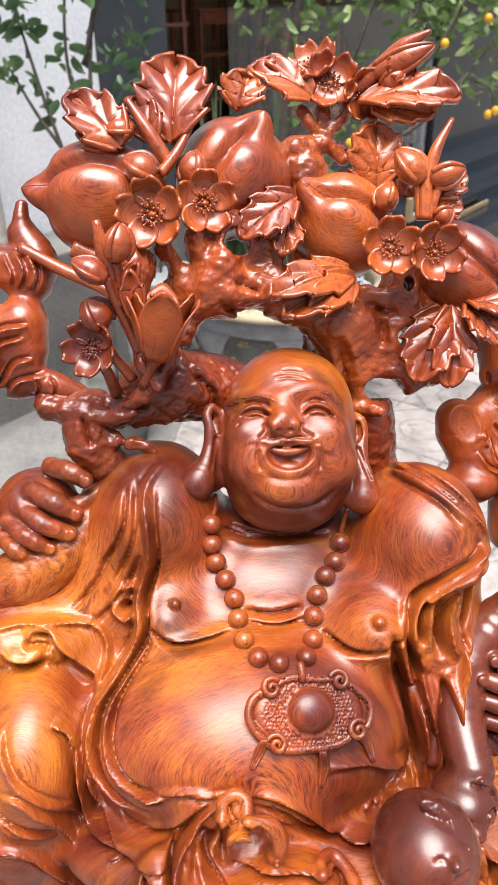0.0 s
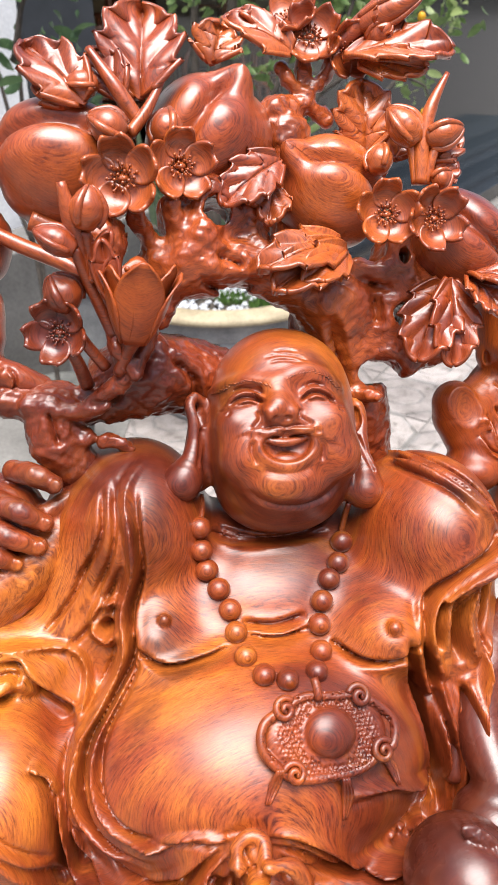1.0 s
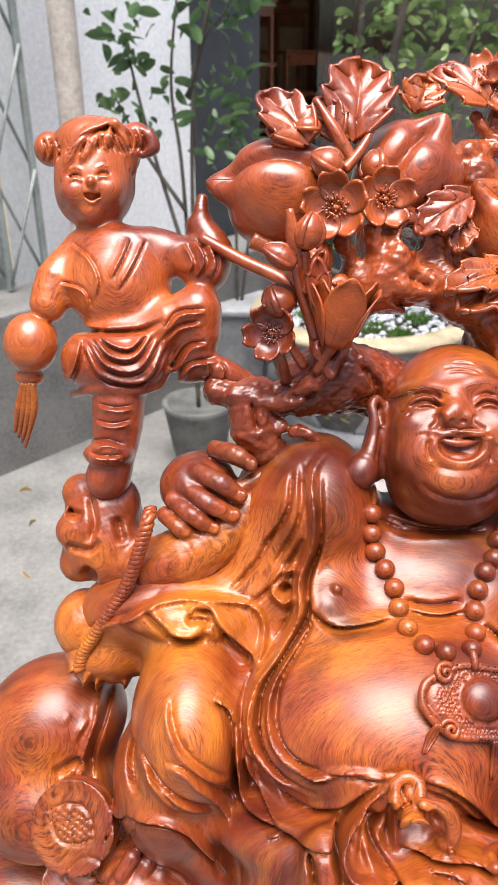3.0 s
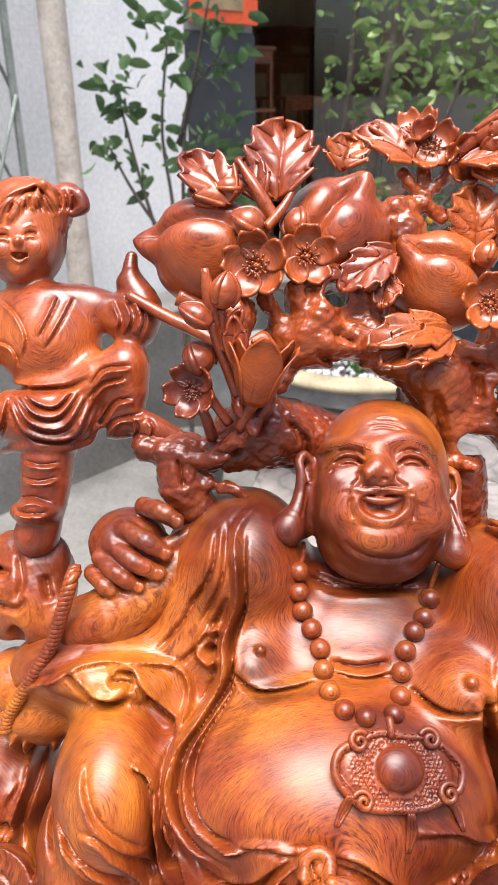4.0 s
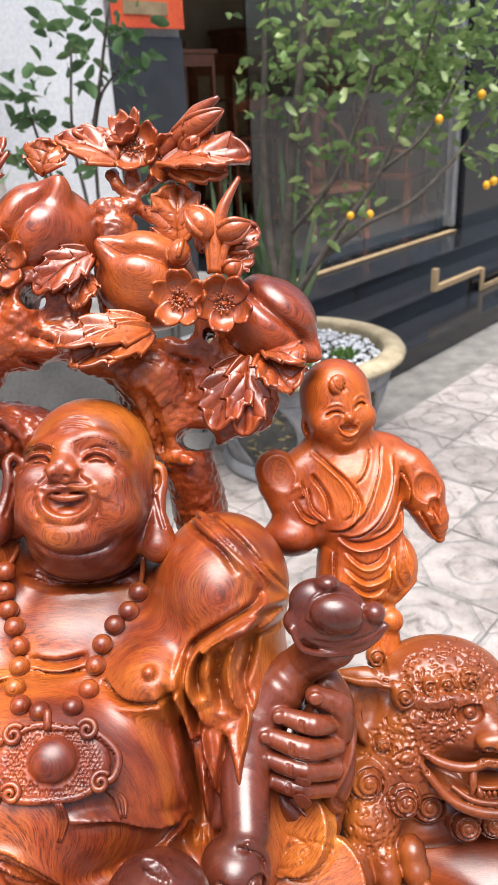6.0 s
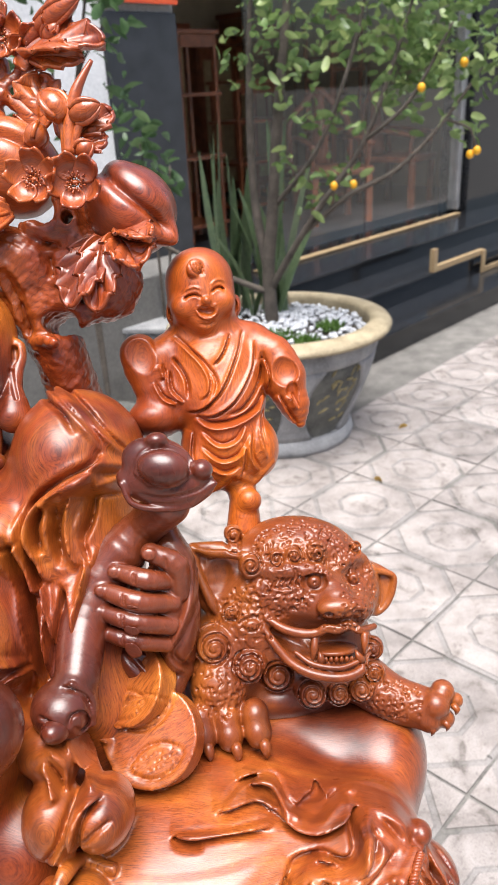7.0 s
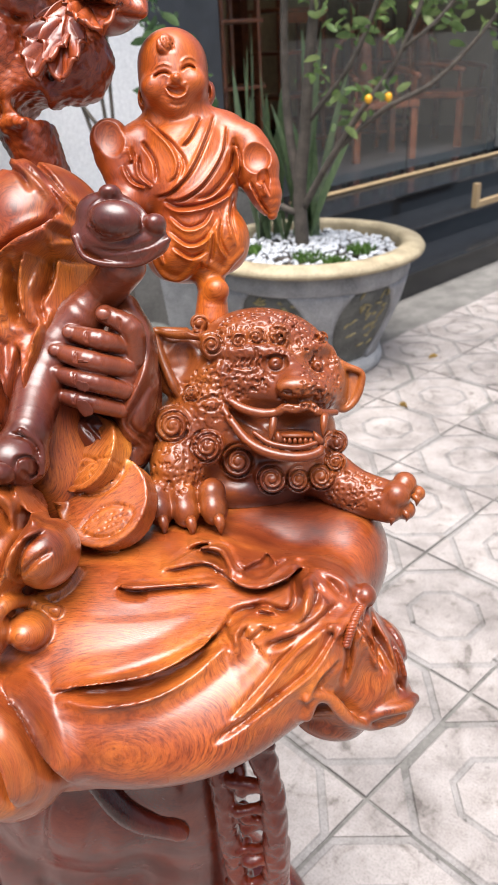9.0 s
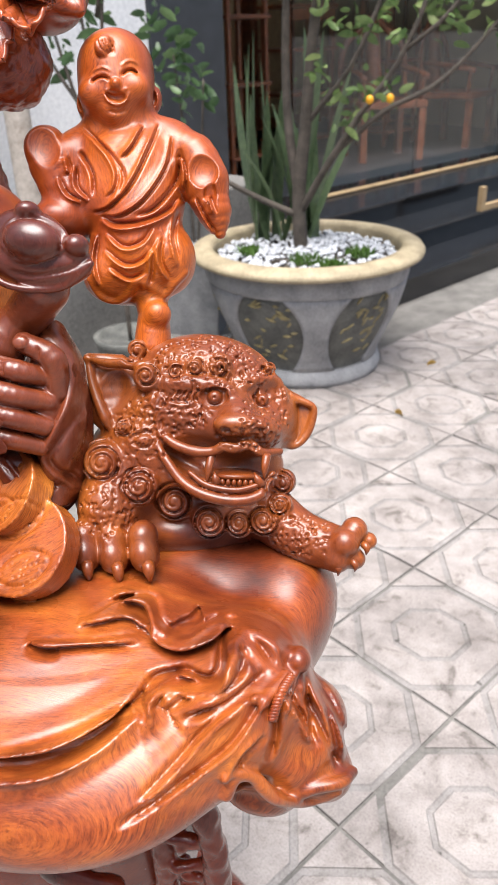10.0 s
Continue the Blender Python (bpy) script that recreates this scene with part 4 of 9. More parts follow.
body.stroke(((-0.1445, 0.5302, 1.1533), (-0.15, 0.5102, 1.1256), (-0.1655, 0.4864, 1.1015)), (-0.08, 0.87, -0.48), 0.0065, 0.0069, "edge")
body.stroke(((-0.154, 0.566, 1.1105), (-0.1512, 0.5374, 1.0966), (-0.1593, 0.5118, 1.0653), (-0.1557, 0.4978, 1.0451)), (-0.08, 0.87, -0.48), 0.0069, 0.0073, "edge")
body.stroke(((-0.1643, 0.5318, 1.1628), (-0.1781, 0.5232, 1.1496)), (-0.08, 0.87, -0.48), 0.0056, 0.0055, "edge")
body.stroke(((-0.1216, 0.543, 1.1436), (-0.1274, 0.5297, 1.1218), (-0.1415, 0.5209, 1.1083)), (-0.08, 0.87, -0.48), 0.0067, 0.0057, "edge")
body.stroke(((-0.1831, 0.4922, 1.0669), (-0.1662, 0.5046, 1.0729), (-0.1592, 0.5097, 1.0603)), (-0.08, 0.87, -0.48), 0.0068, 0.0064, "groove")
body.stroke(((-0.1009, 0.4438, 1.0872), (-0.1226, 0.4441, 1.0848), (-0.1453, 0.4563, 1.0921), (-0.1658, 0.4592, 1.0925)), (-0.08, 0.87, -0.48), 0.0071, 0.0065, "edge")
body.drum((-0.147, 0.45, 1.063), (-0.098, -0.782, 0.616), 0.0371, 0.008, 0.002)
body.drum((-0.137, 0.435, 1.004), (0.284, -0.547, 0.788), 0.0389, 0.008, 0.002)
body.pits((-0.148, 0.4451, 1.0695), (0.021, -0.0073, -0.0067), (-0.008, -0.0077, -0.0109), 0.0015, 0.0042)
body.stroke(((-0.1737, 0.4523, 1.073), (-0.1548, 0.4543, 1.0818), (-0.139, 0.4528, 1.0821), (-0.1299, 0.446, 1.073), (-0.1268, 0.4352, 1.0601)), (-0.08, 0.87, -0.48), 0.0022, 0.002, "groove")
body.stroke(((-0.1699, 0.4556, 1.0783), (-0.1663, 0.4442, 1.0657), (-0.1565, 0.4366, 1.058), (-0.1408, 0.4351, 1.0585), (-0.1231, 0.4384, 1.0654)), (-0.08, 0.87, -0.48), 0.0022, 0.002, "groove")
body.pits((-0.109, 0.4496, 1.0599), (0.0141, 0.0011, 0.0225), (-0.0009, 0.0143, -0.0288), 0.0013, 0.0038)
body.stroke(((-0.1151, 0.4311, 1.0586), (-0.1168, 0.439, 1.0659), (-0.1131, 0.445, 1.0747), (-0.1013, 0.4438, 1.0881), (-0.0833, 0.431, 1.1113)), (-0.08, 0.87, -0.48), 0.0022, 0.0019, "groove")
body.stroke(((-0.1186, 0.4328, 1.0594), (-0.1137, 0.4488, 1.0406), (-0.093, 0.429, 1.0825), (-0.0885, 0.4329, 1.0938), (-0.087, 0.4338, 1.1106)), (-0.08, 0.87, -0.48), 0.0022, 0.0019, "groove")
body.pits((-0.1378, 0.4379, 1.0153), (0.0234, -0.0016, 0.0124), (-0.0035, 0.0055, -0.0303), 0.0015, 0.0039)
body.stroke(((-0.1567, 0.4274, 1.0166), (-0.1438, 0.4257, 1.0439), (-0.1325, 0.4294, 1.0517), (-0.1185, 0.4275, 1.0523), (-0.1049, 0.4222, 1.0467)), (-0.08, 0.87, -0.48), 0.0022, 0.002, "groove")
body.stroke(((-0.1593, 0.432, 1.0189), (-0.1456, 0.4273, 1.0117), (-0.1324, 0.428, 1.0082), (-0.1157, 0.422, 1.0325), (-0.1094, 0.431, 1.0419)), (-0.08, 0.87, -0.48), 0.0023, 0.002, "groove")
body.stroke(((0.2343, 0.5373, 1.2512), (0.2393, 0.5274, 1.2309), (0.2477, 0.5151, 1.2101), (0.255, 0.5023, 1.1899), (0.2614, 0.4908, 1.1716), (0.267, 0.4806, 1.1549)), (-0.06, 0.86, -0.5), 0.0063, 0.0106, "groove")
body.stroke(((0.2774, 0.5013, 1.1124), (0.2767, 0.5085, 1.1496), (0.2697, 0.5203, 1.1757), (0.2621, 0.5355, 1.1945), (0.2571, 0.5483, 1.2163)), (-0.06, 0.86, -0.5), 0.0062, 0.0065, "edge")
body.stroke(((0.2616, 0.5085, 1.116), (0.2563, 0.5141, 1.1551), (0.2521, 0.5254, 1.1754)), (-0.06, 0.86, -0.5), 0.004, 0.0039, "groove")
body.stroke(((0.2955, 0.4903, 1.1365), (0.294, 0.5139, 1.1646), (0.2857, 0.5271, 1.1953), (0.2767, 0.5373, 1.2096)), (-0.06, 0.86, -0.5), 0.0078, 0.0077, "edge")
body.stroke(((0.2105, 0.4509, 1.1542), (0.2347, 0.4739, 1.1447), (0.2577, 0.4824, 1.1448)), (-0.06, 0.86, -0.5), 0.005, 0.0037, "ridge")
body.stroke(((0.2165, 0.4432, 1.1505), (0.2214, 0.4549, 1.1539), (0.2334, 0.4652, 1.1502)), (-0.06, 0.86, -0.5), 0.0041, 0.0042, "groove")
body.stroke(((0.225, 0.6706, 1.3339), (0.252, 0.6279, 1.3443), (0.2795, 0.6128, 1.3341), (0.2996, 0.5967, 1.3172), (0.3065, 0.5913, 1.303)), (-0.12, 0.9, -0.42), 0.0069, 0.0051, "edge")
body.stroke(((0.2263, 0.6559, 1.3315), (0.2473, 0.6292, 1.3326), (0.2733, 0.5998, 1.332), (0.2888, 0.5853, 1.3196)), (-0.12, 0.9, -0.42), 0.0041, 0.0043, "groove")
body.stroke(((0.2649, 0.5369, 1.2059), (0.2564, 0.548, 1.217), (0.2498, 0.5512, 1.2421), (0.2558, 0.5618, 1.2637), (0.277, 0.5644, 1.2822), (0.3023, 0.5808, 1.2921), (0.3088, 0.5961, 1.2995)), (-0.12, 0.9, -0.42), 0.0091, 0.0134, "edge")
body.stroke(((0.2649, 0.5369, 1.2059), (0.2522, 0.5445, 1.1965), (0.2465, 0.5518, 1.2181), (0.2448, 0.5607, 1.2499), (0.2532, 0.568, 1.2637)), (-0.12, 0.9, -0.42), 0.0072, 0.0061, "ridge")
body.stroke(((0.2629, 0.5497, 1.2723), (0.2567, 0.5463, 1.2529), (0.2592, 0.5393, 1.2318)), (-0.12, 0.9, -0.42), 0.0073, 0.0074, "groove")
body.stroke(((0.3087, 0.5789, 1.294), (0.2899, 0.5627, 1.2792), (0.2819, 0.559, 1.2488), (0.2868, 0.5481, 1.2255), (0.2934, 0.548, 1.2204)), (-0.12, 0.9, -0.42), 0.0078, 0.0066, "ridge")
body.stroke(((0.3024, 0.5696, 1.285), (0.2969, 0.5695, 1.2516), (0.2908, 0.5552, 1.2361)), (-0.12, 0.9, -0.42), 0.0067, 0.0069, "groove")
body.stroke(((0.2752, 0.5572, 1.272), (0.2713, 0.5552, 1.2458), (0.2763, 0.5427, 1.2185)), (-0.12, 0.9, -0.42), 0.0067, 0.0068, "groove")
body.stroke(((0.2454, 0.5451, 1.1952), (0.2511, 0.526, 1.1745), (0.2577, 0.5228, 1.1352), (0.2562, 0.5085, 1.1081)), (-0.12, 0.9, -0.42), 0.0054, 0.0056, "groove")
body.stroke(((0.2616, 0.5337, 1.2031), (0.2644, 0.521, 1.1697), (0.2672, 0.5102, 1.1334)), (-0.12, 0.9, -0.42), 0.0071, 0.0061, "ridge")
body.stroke(((0.304, 0.5625, 1.2302), (0.2959, 0.539, 1.2067), (0.2903, 0.5192, 1.1748), (0.2934, 0.5051, 1.1309)), (-0.12, 0.9, -0.42), 0.0071, 0.0061, "ridge")
body.stroke(((0.283, 0.5351, 1.2096), (0.2775, 0.5158, 1.1774), (0.2765, 0.4909, 1.1478)), (-0.12, 0.9, -0.42), 0.0059, 0.0061, "groove")
body.stroke(((0.1792, 0.4453, 1.2078), (0.2108, 0.4618, 1.1957), (0.2359, 0.4797, 1.1697), (0.2646, 0.4785, 1.1569)), (-0.12, 0.9, -0.42), 0.0058, 0.005, "ridge")
cloak = Facing(body, (0.2669, 0.6098, 1.2433), (0.9921, 0.1215, -0.0317), (-0.0224, 0.4196, 0.9074), (0.0277, -0.7640, 0.6446), 0.000471, 0.6541)
for line, width, height, kind in ((((-105, 257), (-40, 225), (40, 165), (90, 110), (125, 65)), 0.0056, 0.0060, "edge"), (((-100, 240), (-36, 208), (40, 148), (88, 96)), 0.0030, 0.0030, "groove"),
                                  (((130, 60), (80, 30), (10, -10), (-25, -40), (-40, -90), (-25, -140)), 0.0056, 0.0056, "edge"), (((120, 50), (100, 10), (40, -20), (0, -80), (15, -150)), 0.0050, 0.0050, "edge"),
                                  (((-62, -150), (-42, -250), (-20, -350), (-15, -410)), 0.0050, 0.0070, "groove"), (((60, -30), (50, -90), (70, -160), (60, -230)), 0.0044, 0.0046, "edge")):
    body.stroke(cloak.run(line), tuple(-cloak.out), width, height, kind)
child = Clay((0.17, 0.33, 1.07), (0.335, 0.51, 1.26), 0.0014)
child.ball((0.251, 0.412, 1.169), (0.0374, 0.0386, 0.044), (59.8, 0.8, 3.4), 0.003)
child.ball((0.2555, 0.4136, 1.2083), (0.0144, 0.0061, 0.004), (54.3, 30.4, -16.1), 0.001)
child.stroke(((0.2446, 0.4142, 1.2133), (0.2516, 0.4083, 1.2093), (0.2642, 0.4017, 1.2063)), (-0.06, 0.86, -0.5), 0.0015, 0.0019, "groove")
child.stroke(((0.2451, 0.4141, 1.2149), (0.2538, 0.4107, 1.2091), (0.2642, 0.4017, 1.2063)), (-0.06, 0.86, -0.5), 0.0015, 0.0019, "groove")
child.stroke(((0.2459, 0.4149, 1.2155), (0.2557, 0.4116, 1.2117), (0.2642, 0.4017, 1.2063)), (-0.06, 0.86, -0.5), 0.0015, 0.0019, "groove")
child.stroke(((0.2466, 0.4155, 1.2161), (0.2577, 0.4133, 1.2125), (0.2642, 0.4017, 1.2063)), (-0.06, 0.86, -0.5), 0.0015, 0.0019, "groove")
child.stroke(((0.2491, 0.383, 1.2007), (0.2543, 0.385, 1.2023), (0.2588, 0.3829, 1.2005)), (-0.06, 0.86, -0.5), 0.0018, 0.0022, "groove")
child.stroke(((0.2665, 0.3937, 1.2032), (0.2724, 0.3954, 1.1991), (0.2742, 0.3927, 1.198)), (-0.06, 0.86, -0.5), 0.0018, 0.0022, "groove")
child.stroke(((0.2613, 0.3888, 1.2033), (0.2657, 0.3855, 1.198), (0.2628, 0.3812, 1.1976)), (-0.06, 0.86, -0.5), 0.0029, 0.0022, "groove")
child.ball((0.2631, 0.3844, 1.1997), (0.0044, 0.0044, 0.008), (59.8, 0.8, 3.4), 0.004)
child.stroke(((0.2605, 0.3771, 1.1932), (0.2682, 0.3798, 1.1923), (0.2751, 0.3865, 1.1908)), (-0.06, 0.86, -0.5), 0.0025, 0.0025, "groove")
child.ball((0.295, 0.45, 1.136), (0.0107, 0.0094, 0.015), (59.8, 0.8, 3.4), 0.004)
# head: drawn from in front, in units of a third of a millimetre about the middle of the face
head = Clay((0.055, 0.535, 1.27), (0.265, 0.74, 1.51), 0.0009)
head.ball((0.15, 0.672, 1.376), (0.0542, 0.0537, 0.054), (65.1, 1.2, 7), 0.01)
head.ball((0.15, 0.648, 1.34), (0.0555, 0.0479, 0.056), (65.1, 1.2, 7), 0.03)
head.ball((0.149, 0.636, 1.311), (0.0413, 0.0269, 0.044), (65.1, 1.2, 7), 0.03)
AHEAD = (-0.2105, 0.85, -0.4835)
face = Facing(head, (0.1431, 0.6554, 1.3582), (0.992, 0.1215, -0.032), (-0.0224, 0.4196, 0.9074), (0.2105, -0.85, 0.4835), 0.00031, 0.64)
MM = 0.001
for a, b, r in ((-116, 6, 16), (106, 4, 16), (-105, -80, 18), (125, -75, 19)):
    head.ball(face(a, b, -0.52 * r * MM), (r * MM,) * 3, k=0.012)
# brows, sockets, lids
head.tube(face.run(((-150, 92), (-125, 112), (-90, 120), (-58, 114), (-42, 106)), -0.0025), (0.0022, 0.0034, 0.0036, 0.003, 0.002), 0.007)
head.tube(face.run(((-4, 118), (25, 132), (65, 137), (105, 122), (138, 90)), -0.0025), (0.002, 0.003, 0.0036, 0.0034, 0.0022), 0.007)
head.ball(face(-98, 84, 0.0022), (0.0135, 0.0050, 0.0030), (65, -5, 9), 0.006, True)
head.ball(face(70, 90, 0.0022), (0.0145, 0.0052, 0.0030), (65, 8, 5), 0.006, True)
head.ball(face(-97, 68, -0.0030), (0.0125, 0.0068, 0.0062), (65, -5, 9), 0.003)
head.ball(face(70, 72, -0.0030), (0.0135, 0.007, 0.0062), (65, 8, 5), 0.003)
for line in (((-138, 58), (-120, 72), (-97, 78), (-74, 72), (-54, 56)), ((28, 60), (46, 76), (70, 82), (95, 74), (120, 52))):
    head.stroke(face.run(line), AHEAD, 0.0019, 0.0030, "groove")
    head.stroke(face.run([(a, b + 12) for a, b in line[:]]), AHEAD, 0.0026, 0.0020, "ridge")
    head.stroke(face.run([(a, b + 24) for a, b in line[1:-1]]), AHEAD, 0.0022, 0.0018, "groove")
    head.stroke(face.run([(a * 1.0, b - 10) for a, b in line[1:-1]]), AHEAD, 0.0022, 0.0014, "ridge")
# nose
bridge = face.run(((-22, 108), (-25, 80), (-28, 56)))
head.tube([p + h * MM * face.out for p, h in zip(bridge, (-4, -2.0, 0.0))], (0.0042, 0.0050, 0.0068), 0.010)
tip = face.free(-29, 44, 0.0) + (np.dot(bridge[2] - face.free(-29, 44, 0), face.out) + 0.0010) * face.out
head.ball(tip, (0.0084, 0.0084, 0.0080), k=0.006)
for a in (-55, 0):
    head.ball(face(a, 34, -0.0004), (0.0054, 0.0054, 0.0056), k=0.004)
for a in (-44, -12):
    head.ball(face(a, 20, 0.001), (0.0028, 0.0018, 0.0022), k=0.0015, cut=True)
head.stroke(face.run(((-78, 42), (-72, 22), (-92, -2), (-104, -28))), AHEAD, 0.0036, 0.0020, "groove")
head.stroke(face.run(((26, 44), (22, 22), (50, 0), (68, -22))), AHEAD, 0.0036, 0.0020, "groove")
# laughing mouth with teeth
head.ball(face(-14, -46, -0.0082), (0.028, 0.016, 0.010), (65, 1, 7), 0.012)
head.ball(face(-14, -50, 0.0015), (0.0205, 0.0120, 0.0120), (65, 1, 7), 0.0018, True)
row = [face.free(a, b, 0.0) for a, b in ((-62, -26), (-40, -33), (-14, -36), (12, -33), (38, -26))]
depth = [np.dot(face(a, 2 - 0.0 * a, 0.0) - p, face.out) for (a, p) in zip((-62, -40, -14, 12, 38), row)]
teeth = [p + (d - 0.0045) * face.out for p, d in zip(row, depth)]
head.tube(teeth, (0.0020, 0.0026, 0.0028, 0.0026, 0.0020), 0.001)
for n in range(9):
    a = -50 + 9.2 * n
    p = np.array([np.interp(a, (-62, -40, -14, 12, 38), [q[m] for q in teeth]) for m in range(3)]) + 0.0034 * face.out
    head.tube((p + 0.003 * face.up, p - 0.004 * face.up), (0.0005, 0.0005), 0.0006, True)
head.tube(face.run(((-88, -8), (-64, -14), (-38, -14), (-16, -20), (4, -14), (32, -12), (62, -4)), 0.0), (0.0008, 0.0013, 0.0017, 0.0015, 0.0017, 0.0013, 0.0008), 0.004)
head.stroke(face.run(((-76, -4), (-40, 2), (-16, -2), (10, 2), (48, -2))), AHEAD, 0.0022, 0.0016, "groove")
lip = [face.free(a, b, 0.0) + (d + w) * face.out for (a, b), d, w in zip(((-88, -12), (-74, -54), (-48, -84), (-14, -96), (20, -84), (48, -52), (64, -8)), np.interp(range(7), (0, 6), (depth[0], depth[-1])) + 0.006 * np.sin(np.linspace(0, np.pi, 7)), (-0.003, -0.0035, -0.0042, -0.005, -0.0042, -0.0035, -0.003))]
head.tube(lip, (0.0010, 0.0015, 0.0020, 0.0023, 0.0020, 0.0015, 0.0010), 0.005)
head.ball(face.free(-14, -74, 0) + (depth[2] - 0.009) * face.out, (0.011, 0.004, 0.005), (65, 1, 7), 0.002)
# chin and jowls
head.ball(face(-17, -146, -0.0115), (0.024, 0.0150, 0.0170), (65, 1, 7), 0.012)
head.stroke(face.run(((-78, -102), (-50, -112), (-16, -116), (20, -112), (50, -100))), AHEAD, 0.0060, 0.0012, "groove")
head.stroke(face.run(((-112, -150), (-80, -178), (-30, -196), (30, -196), (90, -176), (130, -140))), AHEAD, 0.0048, 0.0024, "groove")
head.stroke(face.run(((-96, -30), (-104, -58), (-92, -92))), AHEAD, 0.0036, 0.0016, "groove")
head.stroke(face.run(((66, -28), (78, -56), (70, -92))), AHEAD, 0.0036, 0.0016, "groove")
for line in (((-45, 172), (-10, 178), (35, 172), (62, 160)), ((-38, 160), (0, 165), (45, 158)), ((-20, 186), (10, 190), (40, 184))):
    head.stroke(face.run(line), AHEAD, 0.0018, 0.0009, "groove")
for a, b, c, d in ((-142, 50, -158, 44), (-140, 44, -152, 32), (124, 46, 142, 42), (122, 40, 138, 28)):
    head.stroke(face.run(((a, b), ((a + c) / 2, (b + d) / 2), (c, d))), AHEAD, 0.0014, 0.0009, "groove")
# long-lobed ears that lie against the head
E = face.free
head.tube((E(-162, 40, -0.004), E(-166, 0, -0.004), E(-176, -60, -0.004), E(-190, -110, -0.004)), (0.009, 0.013, 0.014, 0.012), 0.006)
head.tube((E(-168, 70, 0.0), E(-190, 84, 0.002), E(-205, 66, 0.005), E(-200, 30, 0.008), E(-202, -20, 0.010), E(-214, -64, 0.013), E(-228, -96, 0.015)), (0.0036, 0.0042, 0.0046, 0.0048, 0.0056, 0.0075, 0.0105), 0.004)
head.ball(E(-243, -124, 0.015), (0.0152, 0.0150, 0.0140), k=0.008)
head.tube((E(-184, 58, 0.006), E(-184, 40, 0.007), E(-180, 20, 0.008)), (0.0034, 0.0040, 0.0022), 0.002, True)
head.tube((E(-184, 0, 0.012), E(-192, -50, 0.017), E(-204, -82, 0.022)), (0.0022, 0.0026, 0.0016), 0.002, True)
head.tube((E(188, 20, -0.010), E(194, -40, -0.006), E(200, -100, 0.0)), (0.009, 0.010, 0.010), 0.006)
head.tube((E(186, 40, -0.006), E(204, 54, -0.004), E(224, 44, -0.002), E(230, 10, 0.0), E(224, -30, 0.004), E(220, -80, 0.009), E(222, -120, 0.012)), (0.0036, 0.0042, 0.0045, 0.0046, 0.0052, 0.0068, 0.0105), 0.004)
head.ball(E(222, -168, 0.012), (0.0158, 0.0158, 0.0150), k=0.008)
head.tube((E(212, 30, 0.001), E(214, 6, 0.003), E(208, -12, 0.004)), (0.0036, 0.0042, 0.0026), 0.002, True)
head.tube((E(212, -36, 0.010), E(226, -80, 0.017), E(240, -122, 0.021)), (0.0018, 0.0024, 0.0016), 0.002, True)
for side, roots in ((-1, ((-44, 102), (-62, 112), (-90, 121), (-118, 114), (-140, 98))), (1, ((-2, 118), (25, 130), (65, 136), (105, 122), (134, 92)))):
    for s_ in np.linspace(0, 4, 19):
        a, b = [np.interp(s_, range(5), [q[n] for q in roots]) for n in (0, 1)]
        lean, rise = side * (7 + 2.5 * s_), 13 - 4.5 * s_
        pieces.append(rod([face(a + lean * g, b + rise * g - 3, 0.0002) for g in (0.0, 0.5, 1.0)], (0.0005, 0.0006, 0.0002), 6))
head.crisp(0.35, 3)
body.stroke(((0.0989, 0.6237, 1.2889), (0.1156, 0.6174, 1.2853), (0.1448, 0.6153, 1.2832), (0.1726, 0.6239, 1.2845), (0.1902, 0.6452, 1.2836)), (-0.12, 0.9, -0.42), 0.0032, 0.0034, "groove")
# beads and pendant
pieces.append(globe((0.0867, 0.6025, 1.3035), (0.0088, 0.0084, 0.0085), (65, 1, 7), 20))
pieces.append(globe((0.0878, 0.5934, 1.2894), (0.0088, 0.0083, 0.0085), (65, 1, 7), 20))
pieces.append(globe((0.0916, 0.5854, 1.2771), (0.0088, 0.0083, 0.0085), (65, 1, 7), 20))
pieces.append(globe((0.1001, 0.5741, 1.2686), (0.0087, 0.0082, 0.0085), (65, 1, 7), 20))
pieces.append(globe((0.1082, 0.5616, 1.2595), (0.0085, 0.0081, 0.0085), (65, 1, 7), 20))
pieces.append(globe((0.1123, 0.5481, 1.2502), (0.0084, 0.008, 0.0085), (65, 1, 7), 20))
pieces.append(globe((0.1184, 0.5249, 1.2503), (0.0081, 0.0077, 0.0085), (65, 1, 7), 20))
pieces.append(globe((0.1305, 0.5071, 1.2505), (0.0079, 0.0074, 0.0085), (65, 1, 7), 20))
pieces.append(globe((0.1464, 0.5042, 1.2485), (0.0078, 0.0074, 0.0085), (65, 1, 7), 20))
pieces.append(globe((0.1961, 0.6167, 1.277), (0.009, 0.0085, 0.0085), (65, 1, 7), 20))
pieces.append(globe((0.1913, 0.5989, 1.2705), (0.0088, 0.0083, 0.0085), (65, 1, 7), 20))
pieces.append(globe((0.1828, 0.5846, 1.2666), (0.0087, 0.0082, 0.0085), (65, 1, 7), 20))
pieces.append(globe((0.1761, 0.5693, 1.2591), (0.0085, 0.0081, 0.0085), (65, 1, 7), 20))
pieces.append(globe((0.1733, 0.556, 1.2486), (0.0084, 0.008, 0.0085), (65, 1, 7), 20))
pieces.append(globe((0.1727, 0.5368, 1.2411), (0.0082, 0.0078, 0.0085), (65, 1, 7), 20))
pieces.append(globe((0.1672, 0.5157, 1.2432), (0.008, 0.0075, 0.0085), (65, 1, 7), 20))
pieces.append(rod(((0.0874, 0.6335, 1.3115), (0.0884, 0.6196, 1.3085), (0.0872, 0.6065, 1.3046)), (0.0024,), 10))
